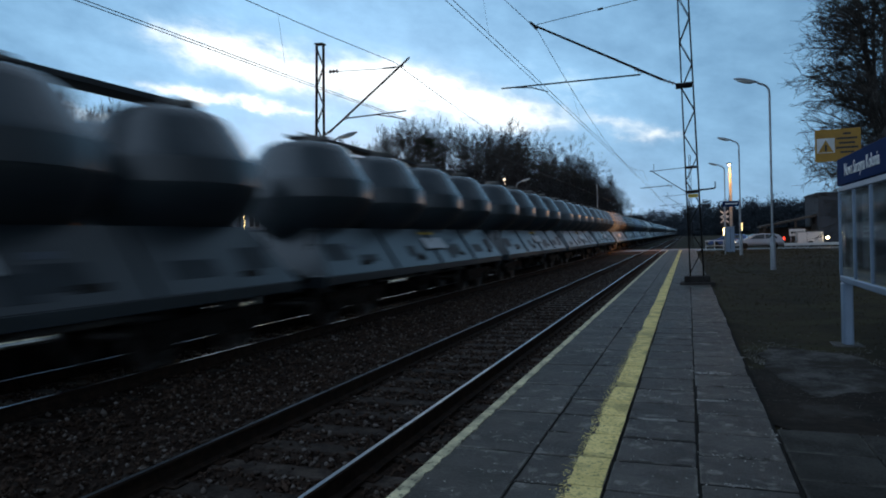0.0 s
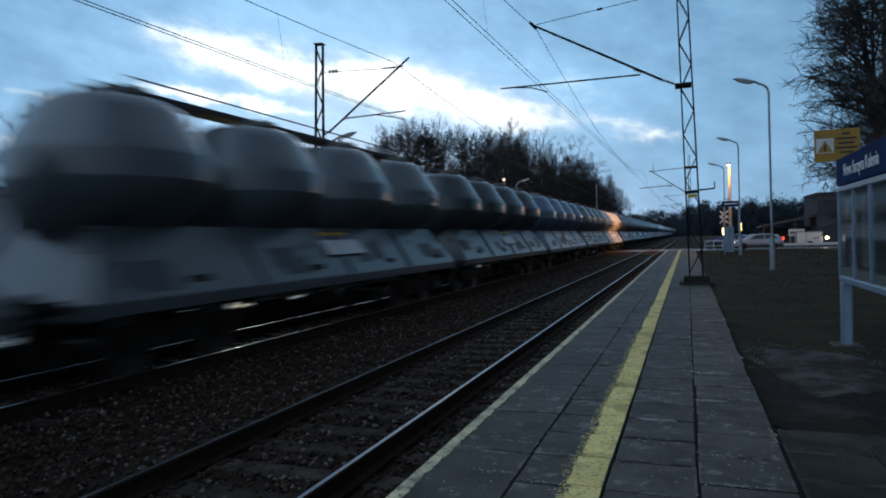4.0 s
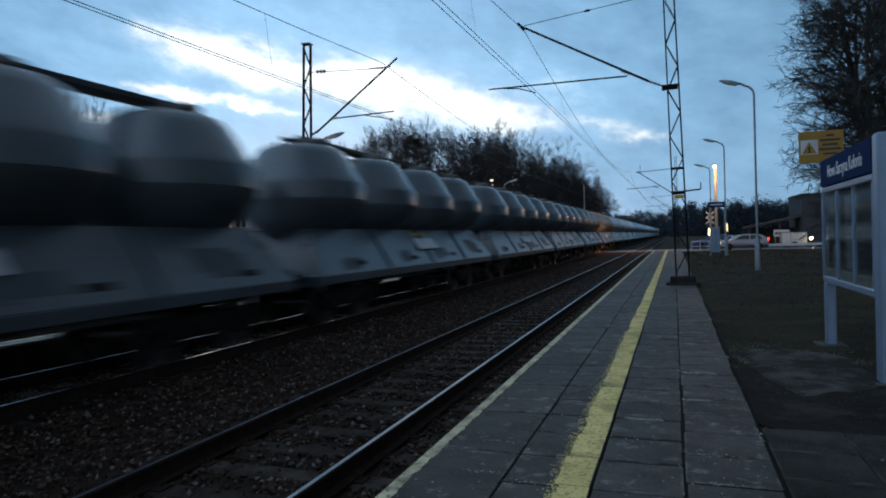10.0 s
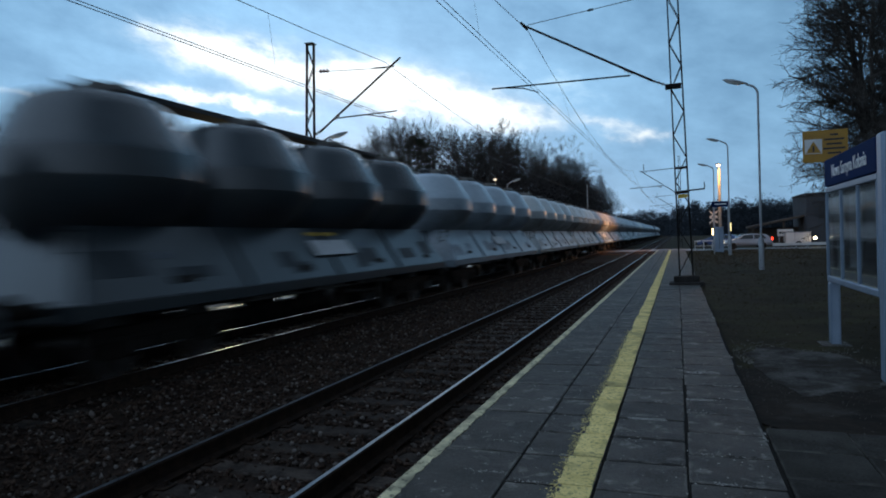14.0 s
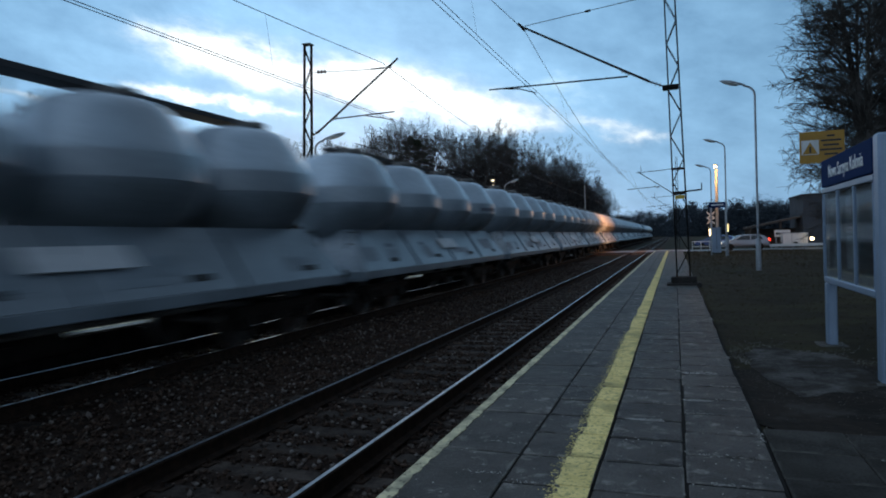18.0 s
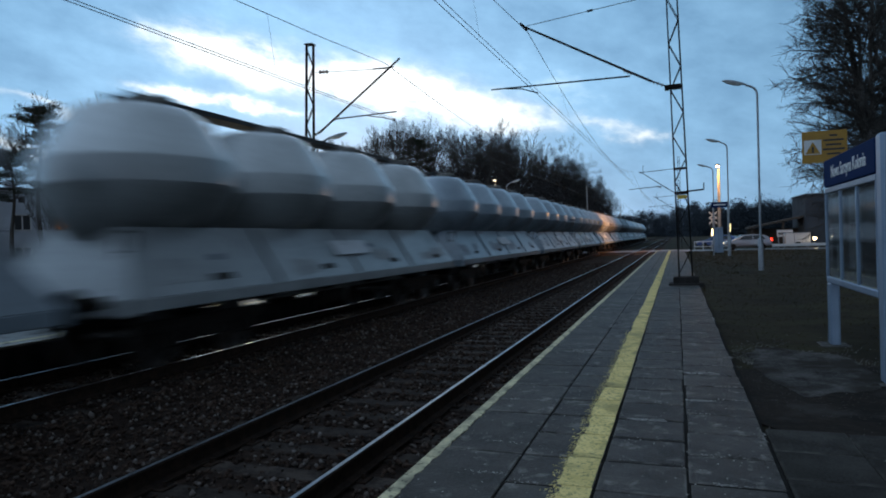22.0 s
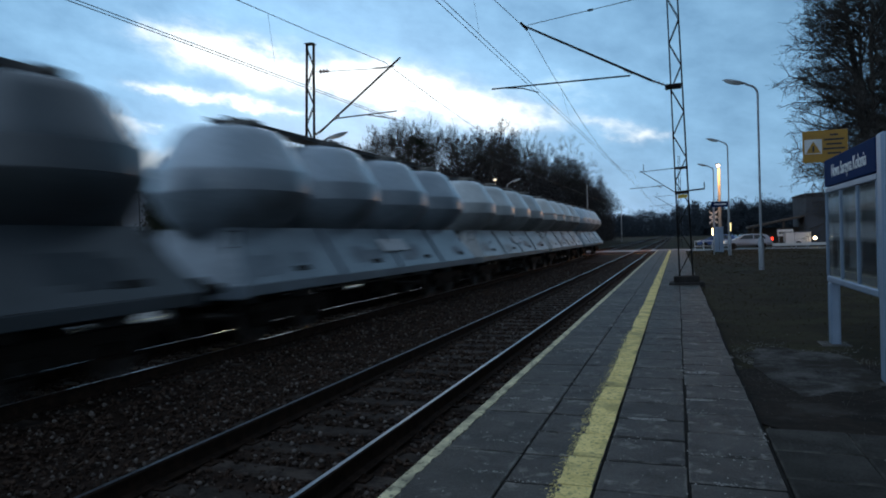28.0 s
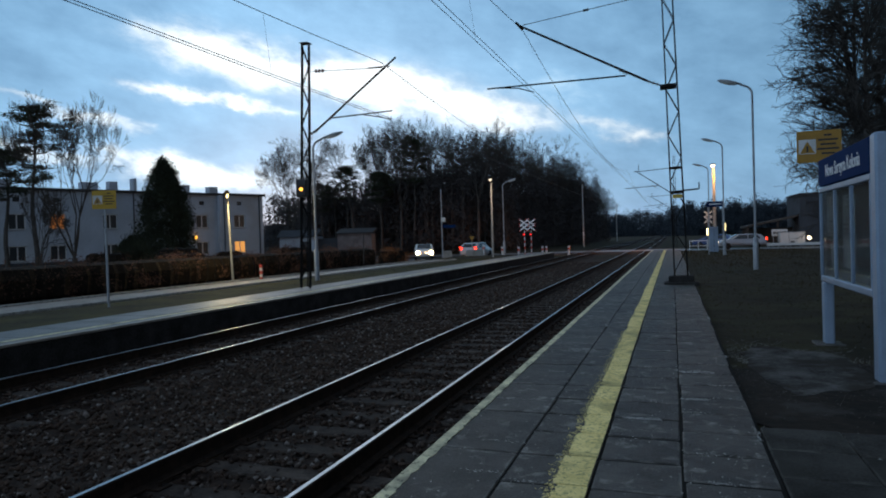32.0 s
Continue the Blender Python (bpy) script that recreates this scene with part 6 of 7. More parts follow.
# ---- a low outbuilding behind the hedge ----
def build_outbuilding():
    b = thing("outbuilding", "low garden building with pale wall, pinkish end and grey roof", "shed", pose(-43.0, 66.0, -0.3, 0, 0, 19.2))
    part("pale_wall", Shape().box(0, 4.2, 0, 4.5, 0, 2.5), PLASTER, b)
    part("end_wall", Shape().box(6.6, 10.6, 0.6, 5.0, 0, 2.7), SHED_WALL, b, "pinkish-grey rendered end wall")
    part("link_wall", Shape().box(4.2, 6.6, 1.2, 4.5, 0, 2.2), GREY_WALL, b)
    part("roof", Shape().slab([(-0.3, -0.4, 2.45), (4.4, -0.4, 2.45), (4.4, 2.4, 3.25), (-0.3, 2.4, 3.25)], (0, 0, 0.1)), GREY_WALL, b, "grey sheet roof")
    part("roof", Shape().slab([(6.4, 0.3, 2.70), (10.8, 0.3, 2.70), (10.8, 5.2, 3.3), (6.4, 5.2, 3.3)], (0, 0, 0.1)), ROOF, b)
    part("door", Shape().box(2.6, 3.5, -0.03, 0.0, 0, 1.95), ROOF, b)
    

build_outbuilding()


# ---- woods ----
def build_woods():
    rng = random.Random(17)
    nrng = np.random.default_rng(17)
    edge = [(-64, 86), (-49, 81), (-38, 80), (-27, 82), (-19, 88), (-15.5, 100), (-14.5, 125), (-14, 160), (-14, 195)]

    def along(spacing, line):
        for (x0, y0), (x1, y1) in zip(line, line[1:]):
            d = Vector((y1 - y0, -(x1 - x0))).normalized() * -1
            for _ in range(int(math.hypot(x1 - x0, y1 - y0) / spacing(x0)) + 1):
                t = rng.random()
                yield x0 + (x1 - x0) * t, y0 + (y1 - y0) * t, d
    for i, (x, y, d) in enumerate(along(lambda x0: 3.4 if x0 > -45 else 9.0, edge[1:])):
        back = rng.uniform(0, 15) + (5.5 if y > 93 else 0)
        t = thing("woodland_tree", "tall bare tree at the edge of the dark woods", "tree", pose(x + d.x * back, y + d.y * back, -0.2, 0, 0, rng.uniform(0, 360)), "woodland trees")
        k = rng.uniform(1.06, 1.24) * (1 + back / 110) * (1.0 if y < 125 else 0.92)
        t.scale = (k, k, k)
        for nm, me in zip(("trunk", "crown"), FANS[rng.randrange(5)]):
            ob = new(nm, me)
            ob.parent = t
    plant("oak_tree", "broad bare oak standing before the woods behind the house", fan_tree(19, 15.0, 0.24, 11.5, 6, 8, 0.60, 0.78, 0.26, 0.021), pose(-43.2, 69.0, -0.2, 0, 0, 20))
    for x, y, h, seed in ((-33.2, 84.0, 15.2, 41), (-43.0, 83.0, 11.9, 42), (-37.4, 82.0, 10.6, 43), (-46.4, 82.0, 9.4, 44)):
        build_pine(pose(x, y, -0.2), h, seed, "dark Scots pine standing among the bare trees", ((0.62, 1.6, 4), (0.71, 2.0, 5), (0.78, 2.1, 6), (0.85, 2.0, 7), (0.91, 1.7, 7), (0.955, 1.3, 6), (0.99, 0.7, 6)))
    # dark undergrowth and pines massed behind the first trees
    cs, trunk = [], Shape()
    for x, y, d in along(lambda x0: 0.30 if x0 > -25 else 0.20, edge):
        back = rng.uniform(3, 24)
        x, y = x + d.x * back, y + d.y * back
        az = math.degrees(math.atan2(-x, y))
        low, top = (6.8, 9.4) if az > 29 else (7.2, 10.8) if az > 25 else (9.4, 12.4) if az > 9.5 else (10.0, 14.2)
        hh = rng.uniform(low, top)
        trunk.tube((x, y, -0.2), (x, y, hh * 0.9), 0.16, 0.07, 4, False)
        for q in range(17):
            z = hh * rng.uniform(0.02, 1.0) ** 1.15
            r = 2.0 * (1.08 - 0.85 * z / hh)
            a = rng.uniform(0, 6.28)
            cs.append((x + r * math.cos(a) * rng.random(), y + r * math.sin(a) * rng.random(), z))
    v, f = tufts(nrng, cs, 44, (0.66, 0.66, 0.55), 0.27, 0.7)
    tagged(new("woods", raw_mesh("woods", v, f, WOODS)), "dark pine and shrub mass of the woods beyond the road", "woods", kind="stuff")
    tagged(new("wood_trunks", trunk.mesh("wood_trunks", BARK)), "dark trunks standing inside the woods", "woods", kind="stuff")
    # far woods on the horizon, both sides of the line
    cs = []
    for _ in range(2600):
        a = rng.uniform(-75, 40)
        D = rng.uniform(330, 420) if a > 0 else rng.uniform(420, 560)
        hh = rng.uniform(11, 16.5)
        x, y = D * math.sin(radians(a)), D * math.cos(radians(a))
        for q in range(12):
            z = hh * rng.random() ** 1.2
            r = 4.2 * (1.05 - 0.8 * z / hh)
            b = rng.uniform(0, 6.28)
            cs.append((x + r * math.cos(b), y + r * math.sin(b), z))
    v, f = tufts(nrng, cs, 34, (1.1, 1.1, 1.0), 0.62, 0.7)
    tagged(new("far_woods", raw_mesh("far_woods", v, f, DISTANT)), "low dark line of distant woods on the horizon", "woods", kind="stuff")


build_woods()


# ---- road crossing furniture ----
def crossbuck(x, y, base, label):
    m = thing("crossing_signal", label, "road signal", pose(x, y, base, 0, 0, -12), group="crossing signals")
    for k in range(8):
        part("post_band", Shape().lathe([(0.055, 0.3 * k), (0.055, 0.3 * k + 0.3)], 10), PLATE if k % 2 else RED_PAINT, m, smooth=True)
    for dz in (0.0, 0.42):
        for s in (1, -1):
            cross = part("cross_arm", Shape().slab([(-0.50, -0.07, 2.72 + dz - s * 0.36 - 0.08), (0.50, -0.07, 2.72 + dz + s * 0.36 - 0.08),
                                                    (0.50, -0.07, 2.72 + dz + s * 0.36 + 0.08), (-0.50, -0.07, 2.72 + dz - s * 0.36 + 0.08)], (0, -0.012 - 0.006 * s, 0)), WHITE, m, "white arm with red ends")
            for e in (-1, 1):
                part("arm_end", Shape().slab([(e * 0.50, -0.092, 2.72 + dz + e * s * 0.36 - 0.08), (e * 0.40, -0.092, 2.72 + dz + e * s * 0.288 - 0.08),
                                              (e * 0.40, -0.092, 2.72 + dz + e * s * 0.288 + 0.08), (e * 0.50, -0.092, 2.72 + dz + e * s * 0.36 + 0.08)], (0, -0.004, 0)), RED_PAINT, cross)
    head = part("lamp_board", Shape().box(-0.18, 0.18, -0.10, -0.03, 1.86, 2.22, 0.03), BLACK, m)
    part("red_light", Shape().lathe([(0.02, -0.105), (0.085, -0.108), (0.07, -0.14), (0.02, -0.15)], 14, (0, 2.04), "y"), RED_ON, head, "red warning light, lit", smooth=True)
    return m


crossbuck(-13.3, 62.0, -0.40, "red-and-white crossing signal with its red light lit")
crossbuck(-12.75, 62.4, -0.40, "second red-and-white crossing signal, red light lit")
for x, y in ((-13.7, 61.0), (-12.0, 64.0), (-11.7, 64.5), (-9.9, 67.0), (-15.7, 56.0), (-14.9, 59.5)):
    p = thing("marker_post", "short white post with red bands at the crossing", "post", pose(x, y, ground_height(x, y)), "crossing marker posts")
    part("shaft", Shape().box(-0.09, 0.09, -0.09, 0.09, -0.1, 0.95, 0.02), WHITE_CAR, p)
    part("red_band", Shape().box(-0.094, 0.094, -0.094, 0.094, 0.55, 0.75), RED_PAINT, p)
y_s = thing("give_way_sign", "yellow give-way triangle on a striped post", "sign", pose(-16.6, 55.5, -0.45))
part("post", Shape().lathe([(0.035, 0), (0.035, 1.7)], 8), PLATE, y_s)
part("triangle", Shape().slab([(-0.25, -0.05, 2.05), (0.25, -0.05, 2.05), (0.0, -0.05, 1.62)], (0, -0.02, 0)), SIGN_YELLOW, y_s)
for x, y in ((-17.6, 51.5), (-16.2, 53.6), (-15.4, 53.2)):
    p = thing("concrete_block", "pale concrete block at the roadside", "block", pose(x, y, -0.40, 0, 0, 20), "roadside blocks")
    part("body", Shape().slab([(-0.45, -0.3, 0), (0.45, -0.3, 0), (0.38, -0.3, 0.85), (-0.38, -0.3, 0.85)], (0, 0.6, 0)), CONCRETE, p)


# ---- vehicles ----
def build_car(name, label, paint, at, van=False, front=None, rear=None):
    """A car whose nose points along local +y."""
    c = thing(name, label, "car", at)
    if van:
        side = [(-2.1, 0.35), (-2.12, 1.0), (-2.05, 1.80), (-1.9, 1.88), (0.9, 1.86), (1.15, 1.72), (1.55, 1.10), (2.05, 0.92), (2.15, 0.70), (2.12, 0.33)]
        glass_ = [((1.2, 1.10), (1.50, 1.10), (1.13, 1.68), (0.85, 1.70)), ((0.1, 1.12), (1.08, 1.12), (0.78, 1.68), (0.1, 1.70))]
    else:
        side = [(-2.1, 0.35), (-2.16, 0.65), (-2.10, 0.98), (-1.75, 1.30), (-1.35, 1.44), (-0.4, 1.48), (0.3, 1.42), (1.1, 1.00), (1.85, 0.84), (2.12, 0.62), (2.14, 0.33)]
        glass_ = [((-1.65, 0.98), (-0.55, 0.98), (-0.55, 1.38), (-1.30, 1.36)), ((-0.48, 0.98), (0.80, 0.98), (0.25, 1.35), (-0.48, 1.39))]
    bm = bmesh.new()
    ring = [bm.verts.new((-0.86, y, z)) for y, z in side]
    face = bm.faces.new(ring)
    ext = bmesh.ops.extrude_face_region(bm, geom=[face])
    moved = [v for v in ext["geom"] if isinstance(v, bmesh.types.BMVert)]
    bmesh.ops.translate(bm, verts=moved, vec=(1.72, 0, 0))
    for v in bm.verts:
        if v.co.z > 1.0:
            v.co.x *= 1 - 0.16 * (v.co.z - 1.0) / 0.5
    bmesh.ops.recalc_face_normals(bm, faces=bm.faces)
    bmesh.ops.bevel(bm, geom=list(bm.edges), offset=0.06, segments=2, profile=0.6, affect="EDGES")
    me = bpy.data.meshes.new("body")
    bm.to_mesh(me)
    bm.free()
    me.materials.append(paint)
    me.shade_smooth()
    body = new("body", me)
    body.parent = c
    k = 0.16 / 0.5
    for sx in (1, -1):
        for q in glass_:
            part("side_window", Shape().slab([(sx * (0.855 - 0.86 * k * max(0, z - 1.0) + 0.006), y, z) for y, z in q], (sx * 0.006, 0, 0)), CAR_GLASS, body)
    if van:
        part("windscreen", Shape().slab([(-0.68, 1.50, 1.20), (0.68, 1.50, 1.20), (0.60, 1.20, 1.68), (-0.60, 1.20, 1.68)], (0, 0.03, 0.02)), CAR_GLASS, body)
        part("rear_window", Shape().box(-0.6, 0.6, -2.14, -2.10, 1.15, 1.65, 0.01), CAR_GLASS, body)
    else:
        part("windscreen", Shape().slab([(-0.66, 1.02, 1.06), (0.66, 1.02, 1.06), (0.58, 0.40, 1.40), (-0.58, 0.40, 1.40)], (0, 0.02, 0.03)), CAR_GLASS, body)
        part("rear_window", Shape().slab([(-0.62, -2.05, 1.04), (0.62, -2.05, 1.04), (0.56, -1.72, 1.34), (-0.56, -1.72, 1.34)], (0, -0.03, 0.02)), CAR_GLASS, body)
    for sx in (1, -1):
        lamp_z = 0.78 if van else 0.68
        part("headlight", Shape().lathe([(0.02, 2.08), (0.16, 2.10), (0.14, 2.18), (0.02, 2.20)], 12, (sx * 0.62, lamp_z), "y"), front or LAMP_GLASS, body, "lit headlight" if front else "unlit headlight", smooth=True)
        part("tail_light", Shape().box(sx * 0.74 - 0.09, sx * 0.74 + 0.09, -2.22, -2.08, 0.82, 1.10, 0.02), rear or RED_PAINT, body, "lit red tail light" if rear else "unlit red tail light")
        for y in (1.30, -1.32):
            wheel = new("wheel")
            wheel.parent, wheel.location = c, (sx * 0.78, y, 0.31)
            part("tyre", Shape().lathe([(0.20, -0.10), (0.31, -0.10), (0.325, 0), (0.31, 0.10), (0.20, 0.10)], 18, axis="x"), TYRE, wheel, smooth=True)
            part("rim", Shape().lathe([(0.03, -0.085), (0.20, -0.08), (0.20, 0.08), (0.03, 0.085)], 14, axis="x"), STEEL_GREY, wheel, smooth=True)
    part("bumper", Shape().box(-0.84, 0.84, 2.08, 2.20, 0.36, 0.56, 0.03), paint, c)
    part("rear_bumper", Shape().box(-0.84, 0.84, -2.22, -2.08, 0.36, 0.60, 0.03), paint, c)
    return c


ONCOMING = build_car("oncoming_car", "pale car with bright headlights on the station road", WHITE_CAR, pose(-30, 58, -0.44, 0, 0, -150), front=HEAD_ON)
HATCH = build_car("hatchback", "pale grey hatchback with lit tail lights turning to the crossing", DIM_CAR, pose(-18, 57, -0.44, 0, 0, -65), rear=TAIL_ON)
build_car("estate_car", "silver estate car waiting at the crossing, its lights on", SILVER, pose(6.35, 70.6, -0.40, 0, 0, 92), front=HEAD_WARM, rear=TAIL_ON)
spot_lamp("headlight_beam", (3.75, 70.5, 0.28), (-14.0, 69.6, -0.6), 3200, (1.0, 0.66, 0.42), 40, 0.15)
build_car("blue_car", "dark blue car standing beyond the crossing", BLUE_CAR, pose(4.4, 82.0, -0.42, 0, 0, 80))
# white vehicle of unclear type, given a trailer's form
kiosk = thing("box_trailer", "small white vehicle by the grey building, built as a box trailer", "trailer", pose(11.65, 76.5, -0.45))
part("body", Shape().box(-1.15, 1.15, -0.9, 0.9, 0.30, 1.50, 0.05), WHITE_CAR, kiosk)
part("roof_edge", Shape().box(-1.18, 1.18, -0.93, 0.93, 1.48, 1.55, 0.02), STEEL_GREY, kiosk)
part("door_seam", Shape().box(-0.35, -0.32, -0.906, -0.901, 0.35, 1.45), STEEL_DARK, kiosk)
part("drawbar", Shape().tube((-1.15, 0, 0.5), (-1.9, 0, 0.45), 0.04, 0.04, 6), STEEL_DARK, kiosk)
for y in (-0.85, 0.85):
    part("wheel", Shape().lathe([(0.02, y - 0.09), (0.30, y - 0.09), (0.32, y), (0.30, y + 0.09), (0.02, y + 0.09)], 16, (0.0, 0.32), "y"), TYRE, kiosk, smooth=True)


# ---- buildings and things beyond the grass ----
def build_right_side():
    b = thing("grey_building", "plain grey flat-roofed block behind the bare trees", "building", pose(16.2, 84, -0.47))
    part("wall", Shape().box(-2.6, 8, -1, 8, 0, 5.7, 0.04), GREY_WALL, b)
    part("roof_edge", Shape().box(-2.7, 8.1, -1.1, 8.1, 5.7, 5.85, 0.02), ROOF, b)
    part("door", Shape().box(0.5, 1.6, -1.06, -1.0, 0, 2.1, 0.02), ROOF, b)
    s = thing("open_shed", "brown timber shelter with a pitched roof across the road", "shed", pose(11.3, 86, -0.47))
    part("roof", Shape().slab([(-3.4, -2, 2.1), (3.6, -2, 3.5), (3.6, 2.5, 3.5), (-3.4, 2.5, 2.1)], (0, 0, 0.22)), BRICK, s)
    for x in (-3.0, 0.2, 3.2):
        part("post", Shape().box(x - 0.12, x + 0.12, -1.8, -1.6, 0, 2.2 + (x + 3) * 0.2, 0.02), BRICK, s)
    part("back_wall", Shape().box(-3.2, 3.4, 2.2, 2.4, 0, 2.1), BRICK, s)
    g = thing("shop_sign", "white sign panel with dark illegible print", "sign", pose(10.7, 77.5, -0.60))
    for x in (-0.6, 0.6):
        part("post", Shape().box(x - 0.04, x + 0.04, -0.04, 0.04, 0, 1.35), STEEL_GREY, g)
    part("panel", Shape().box(-0.75, 0.75, -0.07, -0.04, 1.30, 2.0, 0.01), PLATE, g)
    for k, (a, c) in enumerate(((-0.6, -0.38), (-0.32, -0.12), (-0.06, 0.12), (0.18, 0.36), (0.42, 0.6))):
        part("print_block", Shape().box(a, c, -0.076, -0.071, 1.52, 1.76), BLACK, g)
    # white railing beside the crossing
    f = thing("railing", "low white-painted pipe railing beside the road", "railing", pose(1.5, 65.0, -0.45))
    for x in (0, 0.75, 1.5, 2.25, 3.0):
        part("post", Shape().tube((x, 0, 0), (x, 0, 1.05), 0.035, 0.035, 8), WHITE_CAR, f)
    for z in (0.55, 1.02):
        part("rail", Shape().tube((0, 0, z), (3.0, 0, z), 0.03, 0.03, 8), WHITE_CAR, f)
    # crossing signals seen from the side, lit by the lamp above
    m = thing("crossing_signal", "crossing signal mast with crossed boards lit orange", "road signal", pose(3.25, 67.3, -0.45))
    part("post", Shape().lathe([(0.06, 0), (0.06, 3.6)], 10), PLATE, m, smooth=True)
    for s_ in (1, -1):
        for dz in (0, 0.5):
            part("cross_arm", Shape().slab([(-0.35, -0.1, 2.95 + dz - s_ * 0.3 - 0.08), (0.35, -0.1, 2.95 + dz + s_ * 0.3 - 0.08), (0.35, -0.1, 2.95 + dz + s_ * 0.3 + 0.08), (-0.35, -0.1, 2.95 + dz - s_ * 0.3 + 0.08)], (0, -0.02 - 0.006 * s_, 0)), PLATE, m)
    part("lamp_board", Shape().box(-0.3, 0.3, -0.1, -0.02, 2.2, 2.55, 0.03), BLACK, m)
    # a reflecting plate made to glow, no lamp of its own
    part("signal_lamp", Shape().box(-0.15, 0.15, -0.13, -0.08, 1.50, 2.15, 0.07), SIGNAL_WARM, m, "warm-white signal plate, its reflection made to glow")
    # post and panel made up to carry an unidentified yellowish glow
    lit = thing("lit_bollard", "slim made-up post whose glowing panel stands for a small bright spot", "bollard", pose(4.71, 67.5, -0.45))
    part("shaft", Shape().box(-0.05, 0.05, -0.05, 0.05, 0, 2.5, 0.02), STEEL_DARK, lit)
    part("glowing_panel", Shape().box(-0.08, 0.08, -0.09, -0.052, 1.85, 2.6, 0.05), LANTERN, lit)
    n_ = thing("direction_sign", "small navy station sign between two posts", "sign", pose(3.0, 44.5, -0.1))
    for x in (-0.85, 0.0):
        part("post", Shape().tube((x, 0, 0), (x, 0, 3.38), 0.035, 0.035, 8), STEEL_GREY, n_)
    part("panel", Shape().box(-0.95, 0.1, -0.06, -0.03, 3.02, 3.36, 0.01), NAVY, n_)
    part("print_line", Shape().box(-0.8, -0.1, -0.066, -0.061, 3.16, 3.23), WHITE, n_)
    # made-up box in place of a lamp post's wide grey foot
    cab = thing("relay_cabinet", "pale grey box standing in for a lamp post's wide foot", "cabinet", pose(2.75, 50.0, -0.1))
    part("body", Shape().box(-0.28, 0.28, -0.2, 0.2, 0, 1.75, 0.03), ALU, cab)
    part("lid", Shape().box(-0.31, 0.31, -0.23, 0.23, 1.75, 1.82, 0.02), ALU, cab)
    part("door_seam", Shape().box(-0.01, 0.01, -0.206, -0.201, 0.1, 1.7), BLACK, cab)
    # bulb stands in for a vehicle's headlight; its post is added
    w = thing("yard_lamp", "small bright bulb on a made-up post, for a vehicle headlight", "lamp", pose(13.05, 75.0, -0.45))
    part("post", Shape().tube((0, 0, 0), (0, 0, 0.75), 0.03, 0.03, 6), STEEL_DARK, w)
    part("bulb", Shape().lathe([(0.03, 0.75), (0.17, 0.85), (0.17, 1.00), (0.03, 1.08)], 12), BULB, w, smooth=True)
    lo = thing("low_barrier", "low white crash barrier along the road", "barrier", pose(8.2, 66.3, -0.45))
    for x in range(0, 7):
        part("post", Shape().box(x * 0.9 - 0.04, x * 0.9 + 0.04, -0.04, 0.04, 0, 0.6), STEEL_GREY, lo)
    part("beam", Shape().box(-0.1, 5.5, -0.07, -0.04, 0.38, 0.62, 0.01), WHITE_CAR, lo)


build_right_side()


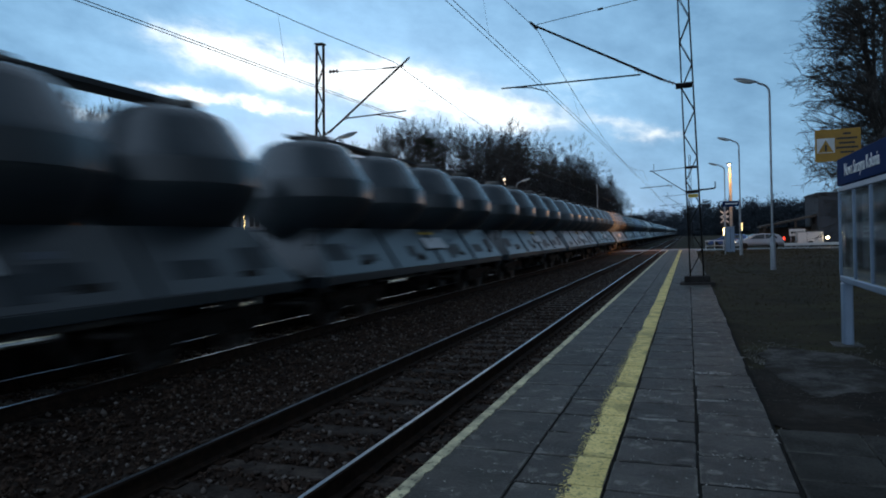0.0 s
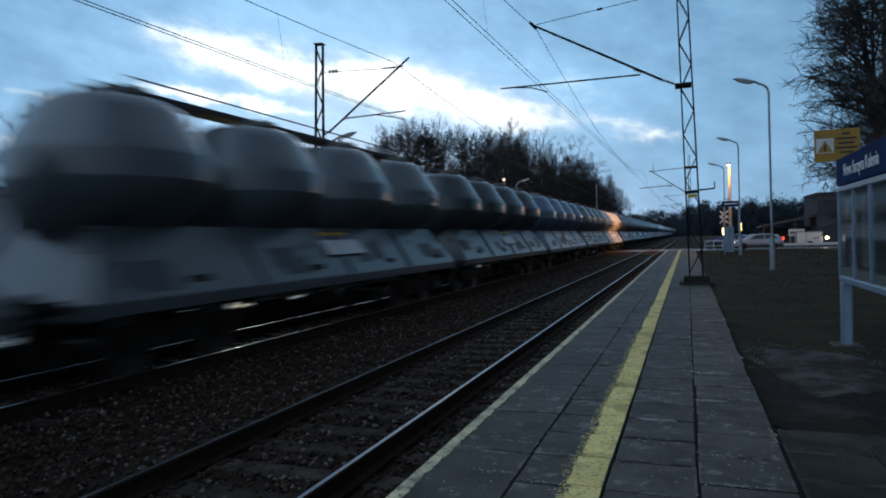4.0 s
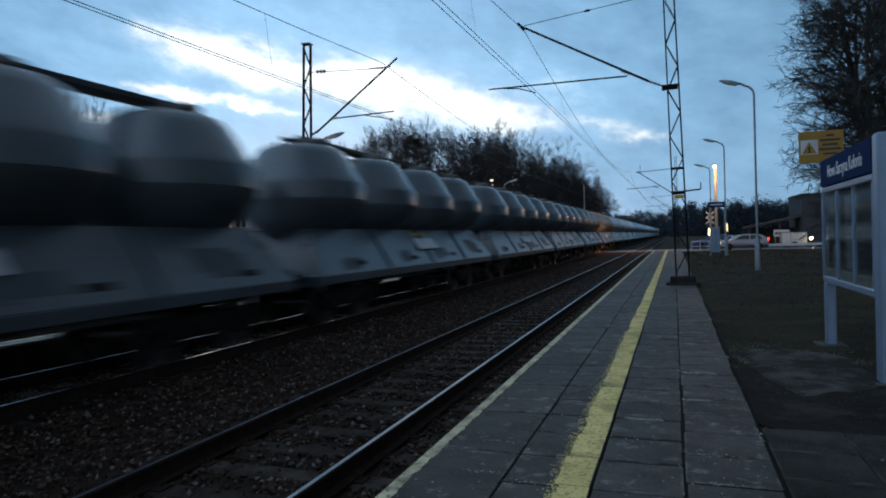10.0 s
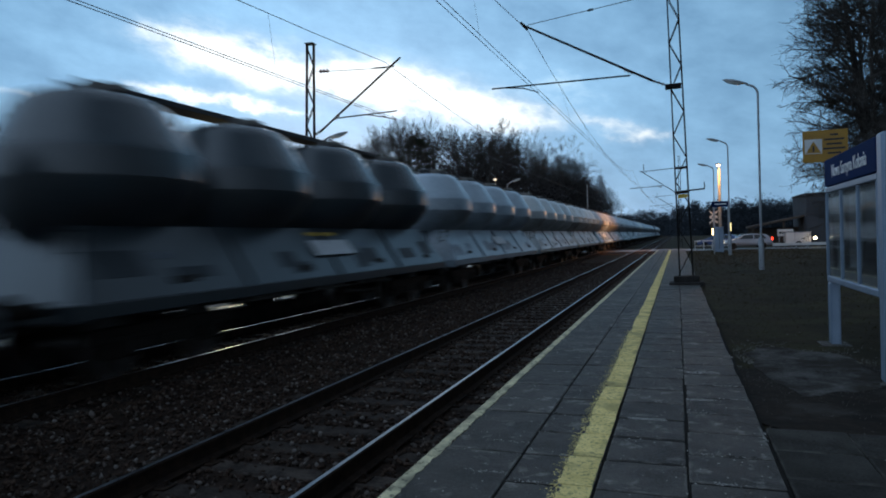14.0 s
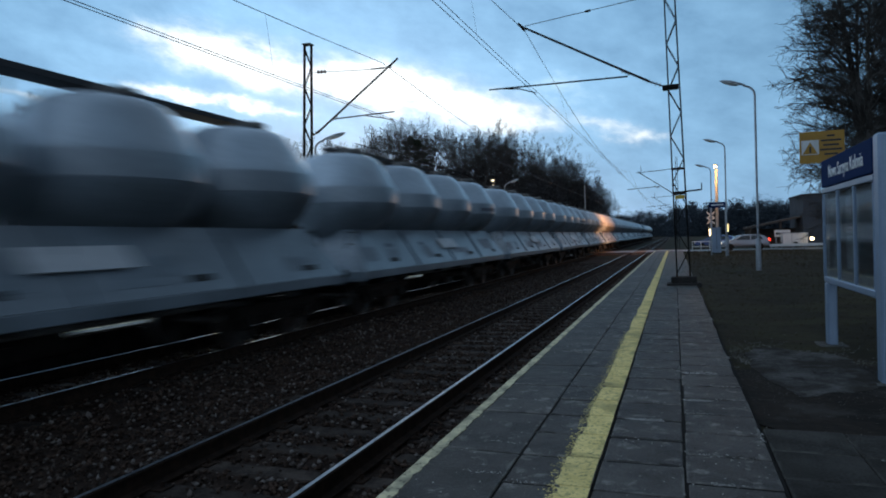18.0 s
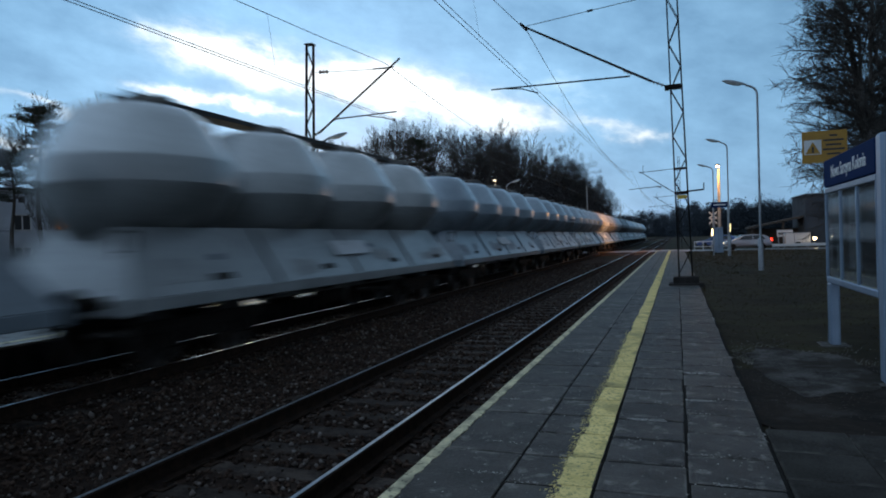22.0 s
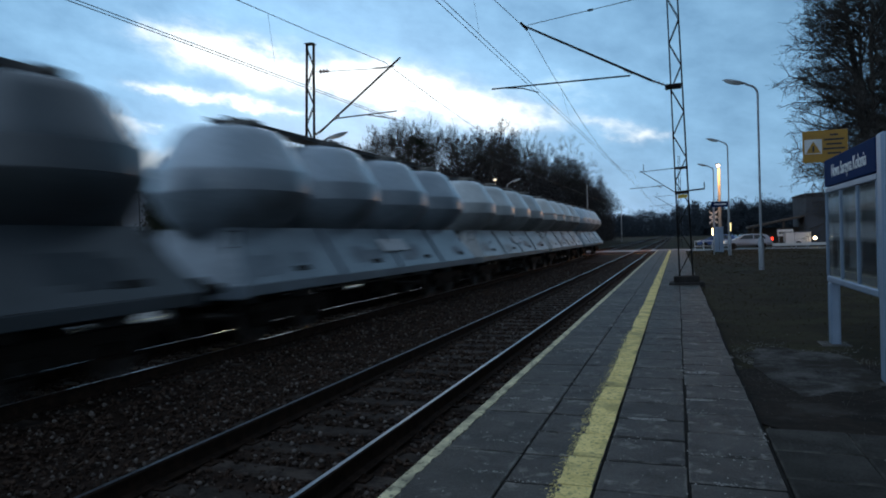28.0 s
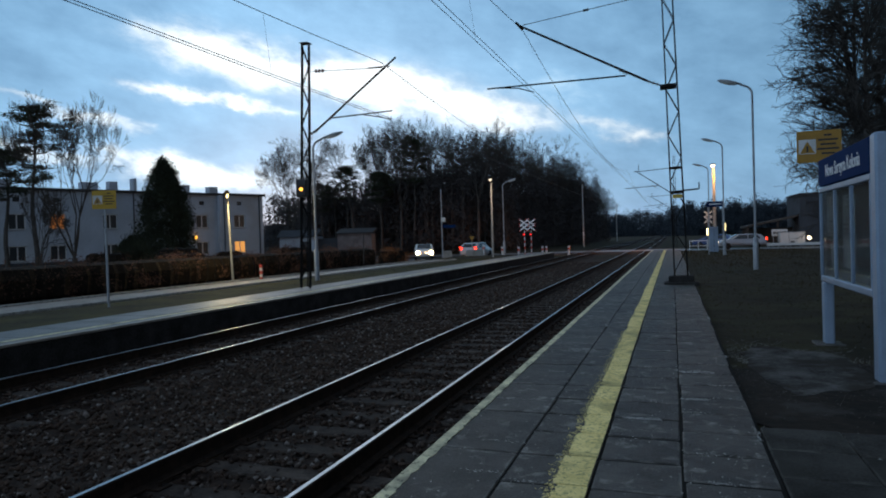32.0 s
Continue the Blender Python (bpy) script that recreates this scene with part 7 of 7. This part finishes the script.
# ---- grass ----
def build_grass():
    rng = np.random.default_rng(8)
    cnt = 30000
    x = np.concatenate([rng.uniform(0.56, 9, cnt), rng.uniform(-14.4, -11.42, 14000)])
    y = np.concatenate([4.9 + 50 * rng.random(cnt) ** 1.6, 3 + 42 * rng.random(14000) ** 1.2])
    bare = (np.hypot((x - 1.5) / 1.5, (y - 6.5) / 1.6) < 1) & (rng.random(len(x)) < 0.9)
    keep = ~bare & ~((np.abs(x - 1.83) < 0.2) & (np.abs(y - 8.28) < 1.4))
    x, y = x[keep], y[keep]
    z = np.array([ground_height(a, b) for a, b in zip(x, y)]) - 0.01
    h = rng.uniform(0.010, 0.030, len(x)) * (1 + y / 50)
    w = 0.006 + y * 0.0005
    a = rng.uniform(0, 6.283, len(x))
    lean = rng.normal(0, 0.035, (len(x), 2))
    v = np.stack([np.stack([x - w * np.cos(a), y - w * np.sin(a), z], 1), np.stack([x + w * np.cos(a), y + w * np.sin(a), z], 1),
                  np.stack([x + lean[:, 0], y + lean[:, 1], z + h], 1)], 1).reshape(-1, 3)
    v = v.reshape(-1, 3, 3)
    for name, pick, material, label in (("grass", x > 0, GRASS, "short dull winter grass beside the platform"),
                                        ("verge_grass", x < 0, MOSS, "mossy green grass verge behind the far platform")):
        w3 = v[pick].reshape(-1, 3)
        tagged(new(name, raw_mesh(name, w3, np.arange(len(w3)).reshape(-1, 3), material)), label, "grass", kind="stuff")
    verge = Shape()
    ys = [-12 + 2 * k for k in range(29)]
    verge.add([(xx, yy, -0.036 + 0.012 * noise.noise((xx, yy, 9))) for yy in ys for xx in (-14.40, -13.4, -12.4, -11.42)],
              [(j * 4 + i, j * 4 + i + 1, j * 4 + i + 5, j * 4 + i + 4) for j in range(28) for i in range(3)])
    setting("verge", verge, MOSS, "mossy green verge between footpath and far platform", "verge")
    # trodden earth round the board
    pts, n = [], 26
    for k in range(n):
        t = 2 * math.pi * k / n
        r = 1 + 0.18 * noise.noise((math.cos(t) * 2, math.sin(t) * 2, 3))
        pts.append((1.55 + 1.25 * r * math.cos(t), 6.45 + 1.5 * r * math.sin(t), -0.035))
    rr = np.random.default_rng(21)
    cnt = 5200
    px = np.concatenate([rr.normal(1.15, 0.45, cnt), rr.uniform(0.6, 2.6, 700), rr.normal(1.5, 0.6, 300)])
    py = np.concatenate([rr.normal(7.8, 0.7, cnt), rr.normal(5.02, 0.07, 700), rr.normal(6.3, 0.7, 300)])
    dense = np.array([noise.noise((a * 1.7, b * 1.2, 6.0)) + 0.5 * noise.noise((a * 5, b * 4, 2.0)) for a, b in zip(px, py)])
    keep = ((dense > -0.12) | (py < 5.4)) & (px > 0.56)
    px, py = px[keep], py[keep]
    q = rr.uniform(0.003, 0.009, len(px))
    lift = np.where(py < 5.2, 0.030, 0.004)
    ang = rr.uniform(0, 6.28, len(px))
    tet = np.stack([np.stack([px + q * np.cos(ang + k), py + q * np.sin(ang + k), lift - 0.045], 1) for k in (0, 2.1, 4.2)]
                   + [np.stack([px, py, lift - 0.036 + q * 0.2], 1)], 1)
    ff = np.array([(0, 1, 3), (1, 2, 3), (2, 0, 3)])[None] + (np.arange(len(px)) * 4)[:, None, None]
    tagged(new("gravel", raw_mesh("gravel", tet.reshape(-1, 3), ff.reshape(-1, 3), GRIT)), "pale gravel strewn on the bare earth", "gravel", kind="stuff")
    pale = []
    for k in range(40):
        t = 2 * math.pi * k / 40
        r = 1 + 0.45 * noise.noise((math.cos(t) * 1.6, math.sin(t) * 1.6, 8)) + 0.15 * noise.noise((math.cos(t) * 6, math.sin(t) * 6, 5))
        pale.append((1.24 + 0.62 * r * math.cos(t), 7.7 + 1.15 * r * math.sin(t), -0.031))
    setting("dusty_earth", Shape().slab(pale, (0, 0, -0.04)), DUST, "dry dusty earth worn pale beside the slabs", "earth")
    setting("bare_earth", Shape().slab(pts, (0, 0, -0.05)), DIRT, "trodden bare earth patch beside the platform", "earth")


build_grass()


# ---- what moves ----
def train_y(t):
    """The rear end of the train along the line."""
    return 500.32 - 15.3478 * t + 0.002003 * t * t - 0.00036968 * t ** 3


def motions():
    for n_, wagon in enumerate(WAGONS):
        walk(wagon, [(t, pose(TRACKS[1], train_y(t) - 6.5 - PITCH * n_, ZR)) for t in (0, 4, 8, 12, 16, 20, 24, 28, 32)])
    # wheels roll; alike wheelsets share one set of keys
    rows = [(k / FPS, (500.32 - train_y(k / FPS)) / 0.46) for k in range(0, 32 * FPS + 1)]
    first = {}
    for wagon in WAGONS:
        for bogie in wagon.children:
            if not bogie.name.startswith("bogie"):
                continue
            for ws in bogie.children:
                if not ws.name.startswith("wheelset"):
                    continue
                y = round(ws.location.y, 2)
                if y not in first:
                    walk(ws, [(t, Matrix.Translation((0, y, 0.46)) @ Matrix.Rotation(a, 4, "X")) for t, a in rows])
                    first[y] = ws
                else:
                    ws.rotation_mode = "QUATERNION"
                    ws.animation_data_create()
                    ws.animation_data.action = first[y].animation_data.action
                    ws.animation_data.action_slot = first[y].animation_data.action_slot
    walk(ONCOMING, [(0, pose(-31.0, 61.6, -0.44, 0, 0, -120)), (28.5, pose(-30.9, 61.5, -0.44, 0, 0, -120)), (30.4, pose(-24.8, 59.2, -0.44, 0, 0, -135)),
               (31.2, pose(-23.5, 58.6, -0.44, 0, 0, -148)), (32.0, pose(-22.1, 58.0, -0.44, 0, 0, -158))])
    walk(HATCH, [(0, pose(-26.0, 57.6, -0.44, 0, 0, -88)), (28.5, pose(-25.8, 57.6, -0.44, 0, 0, -88)), (31.0, pose(-20.3, 56.6, -0.44, 0, 0, -40)),
                 (32.0, pose(-17.6, 60.3, -0.44, 0, 0, -5))])


motions()
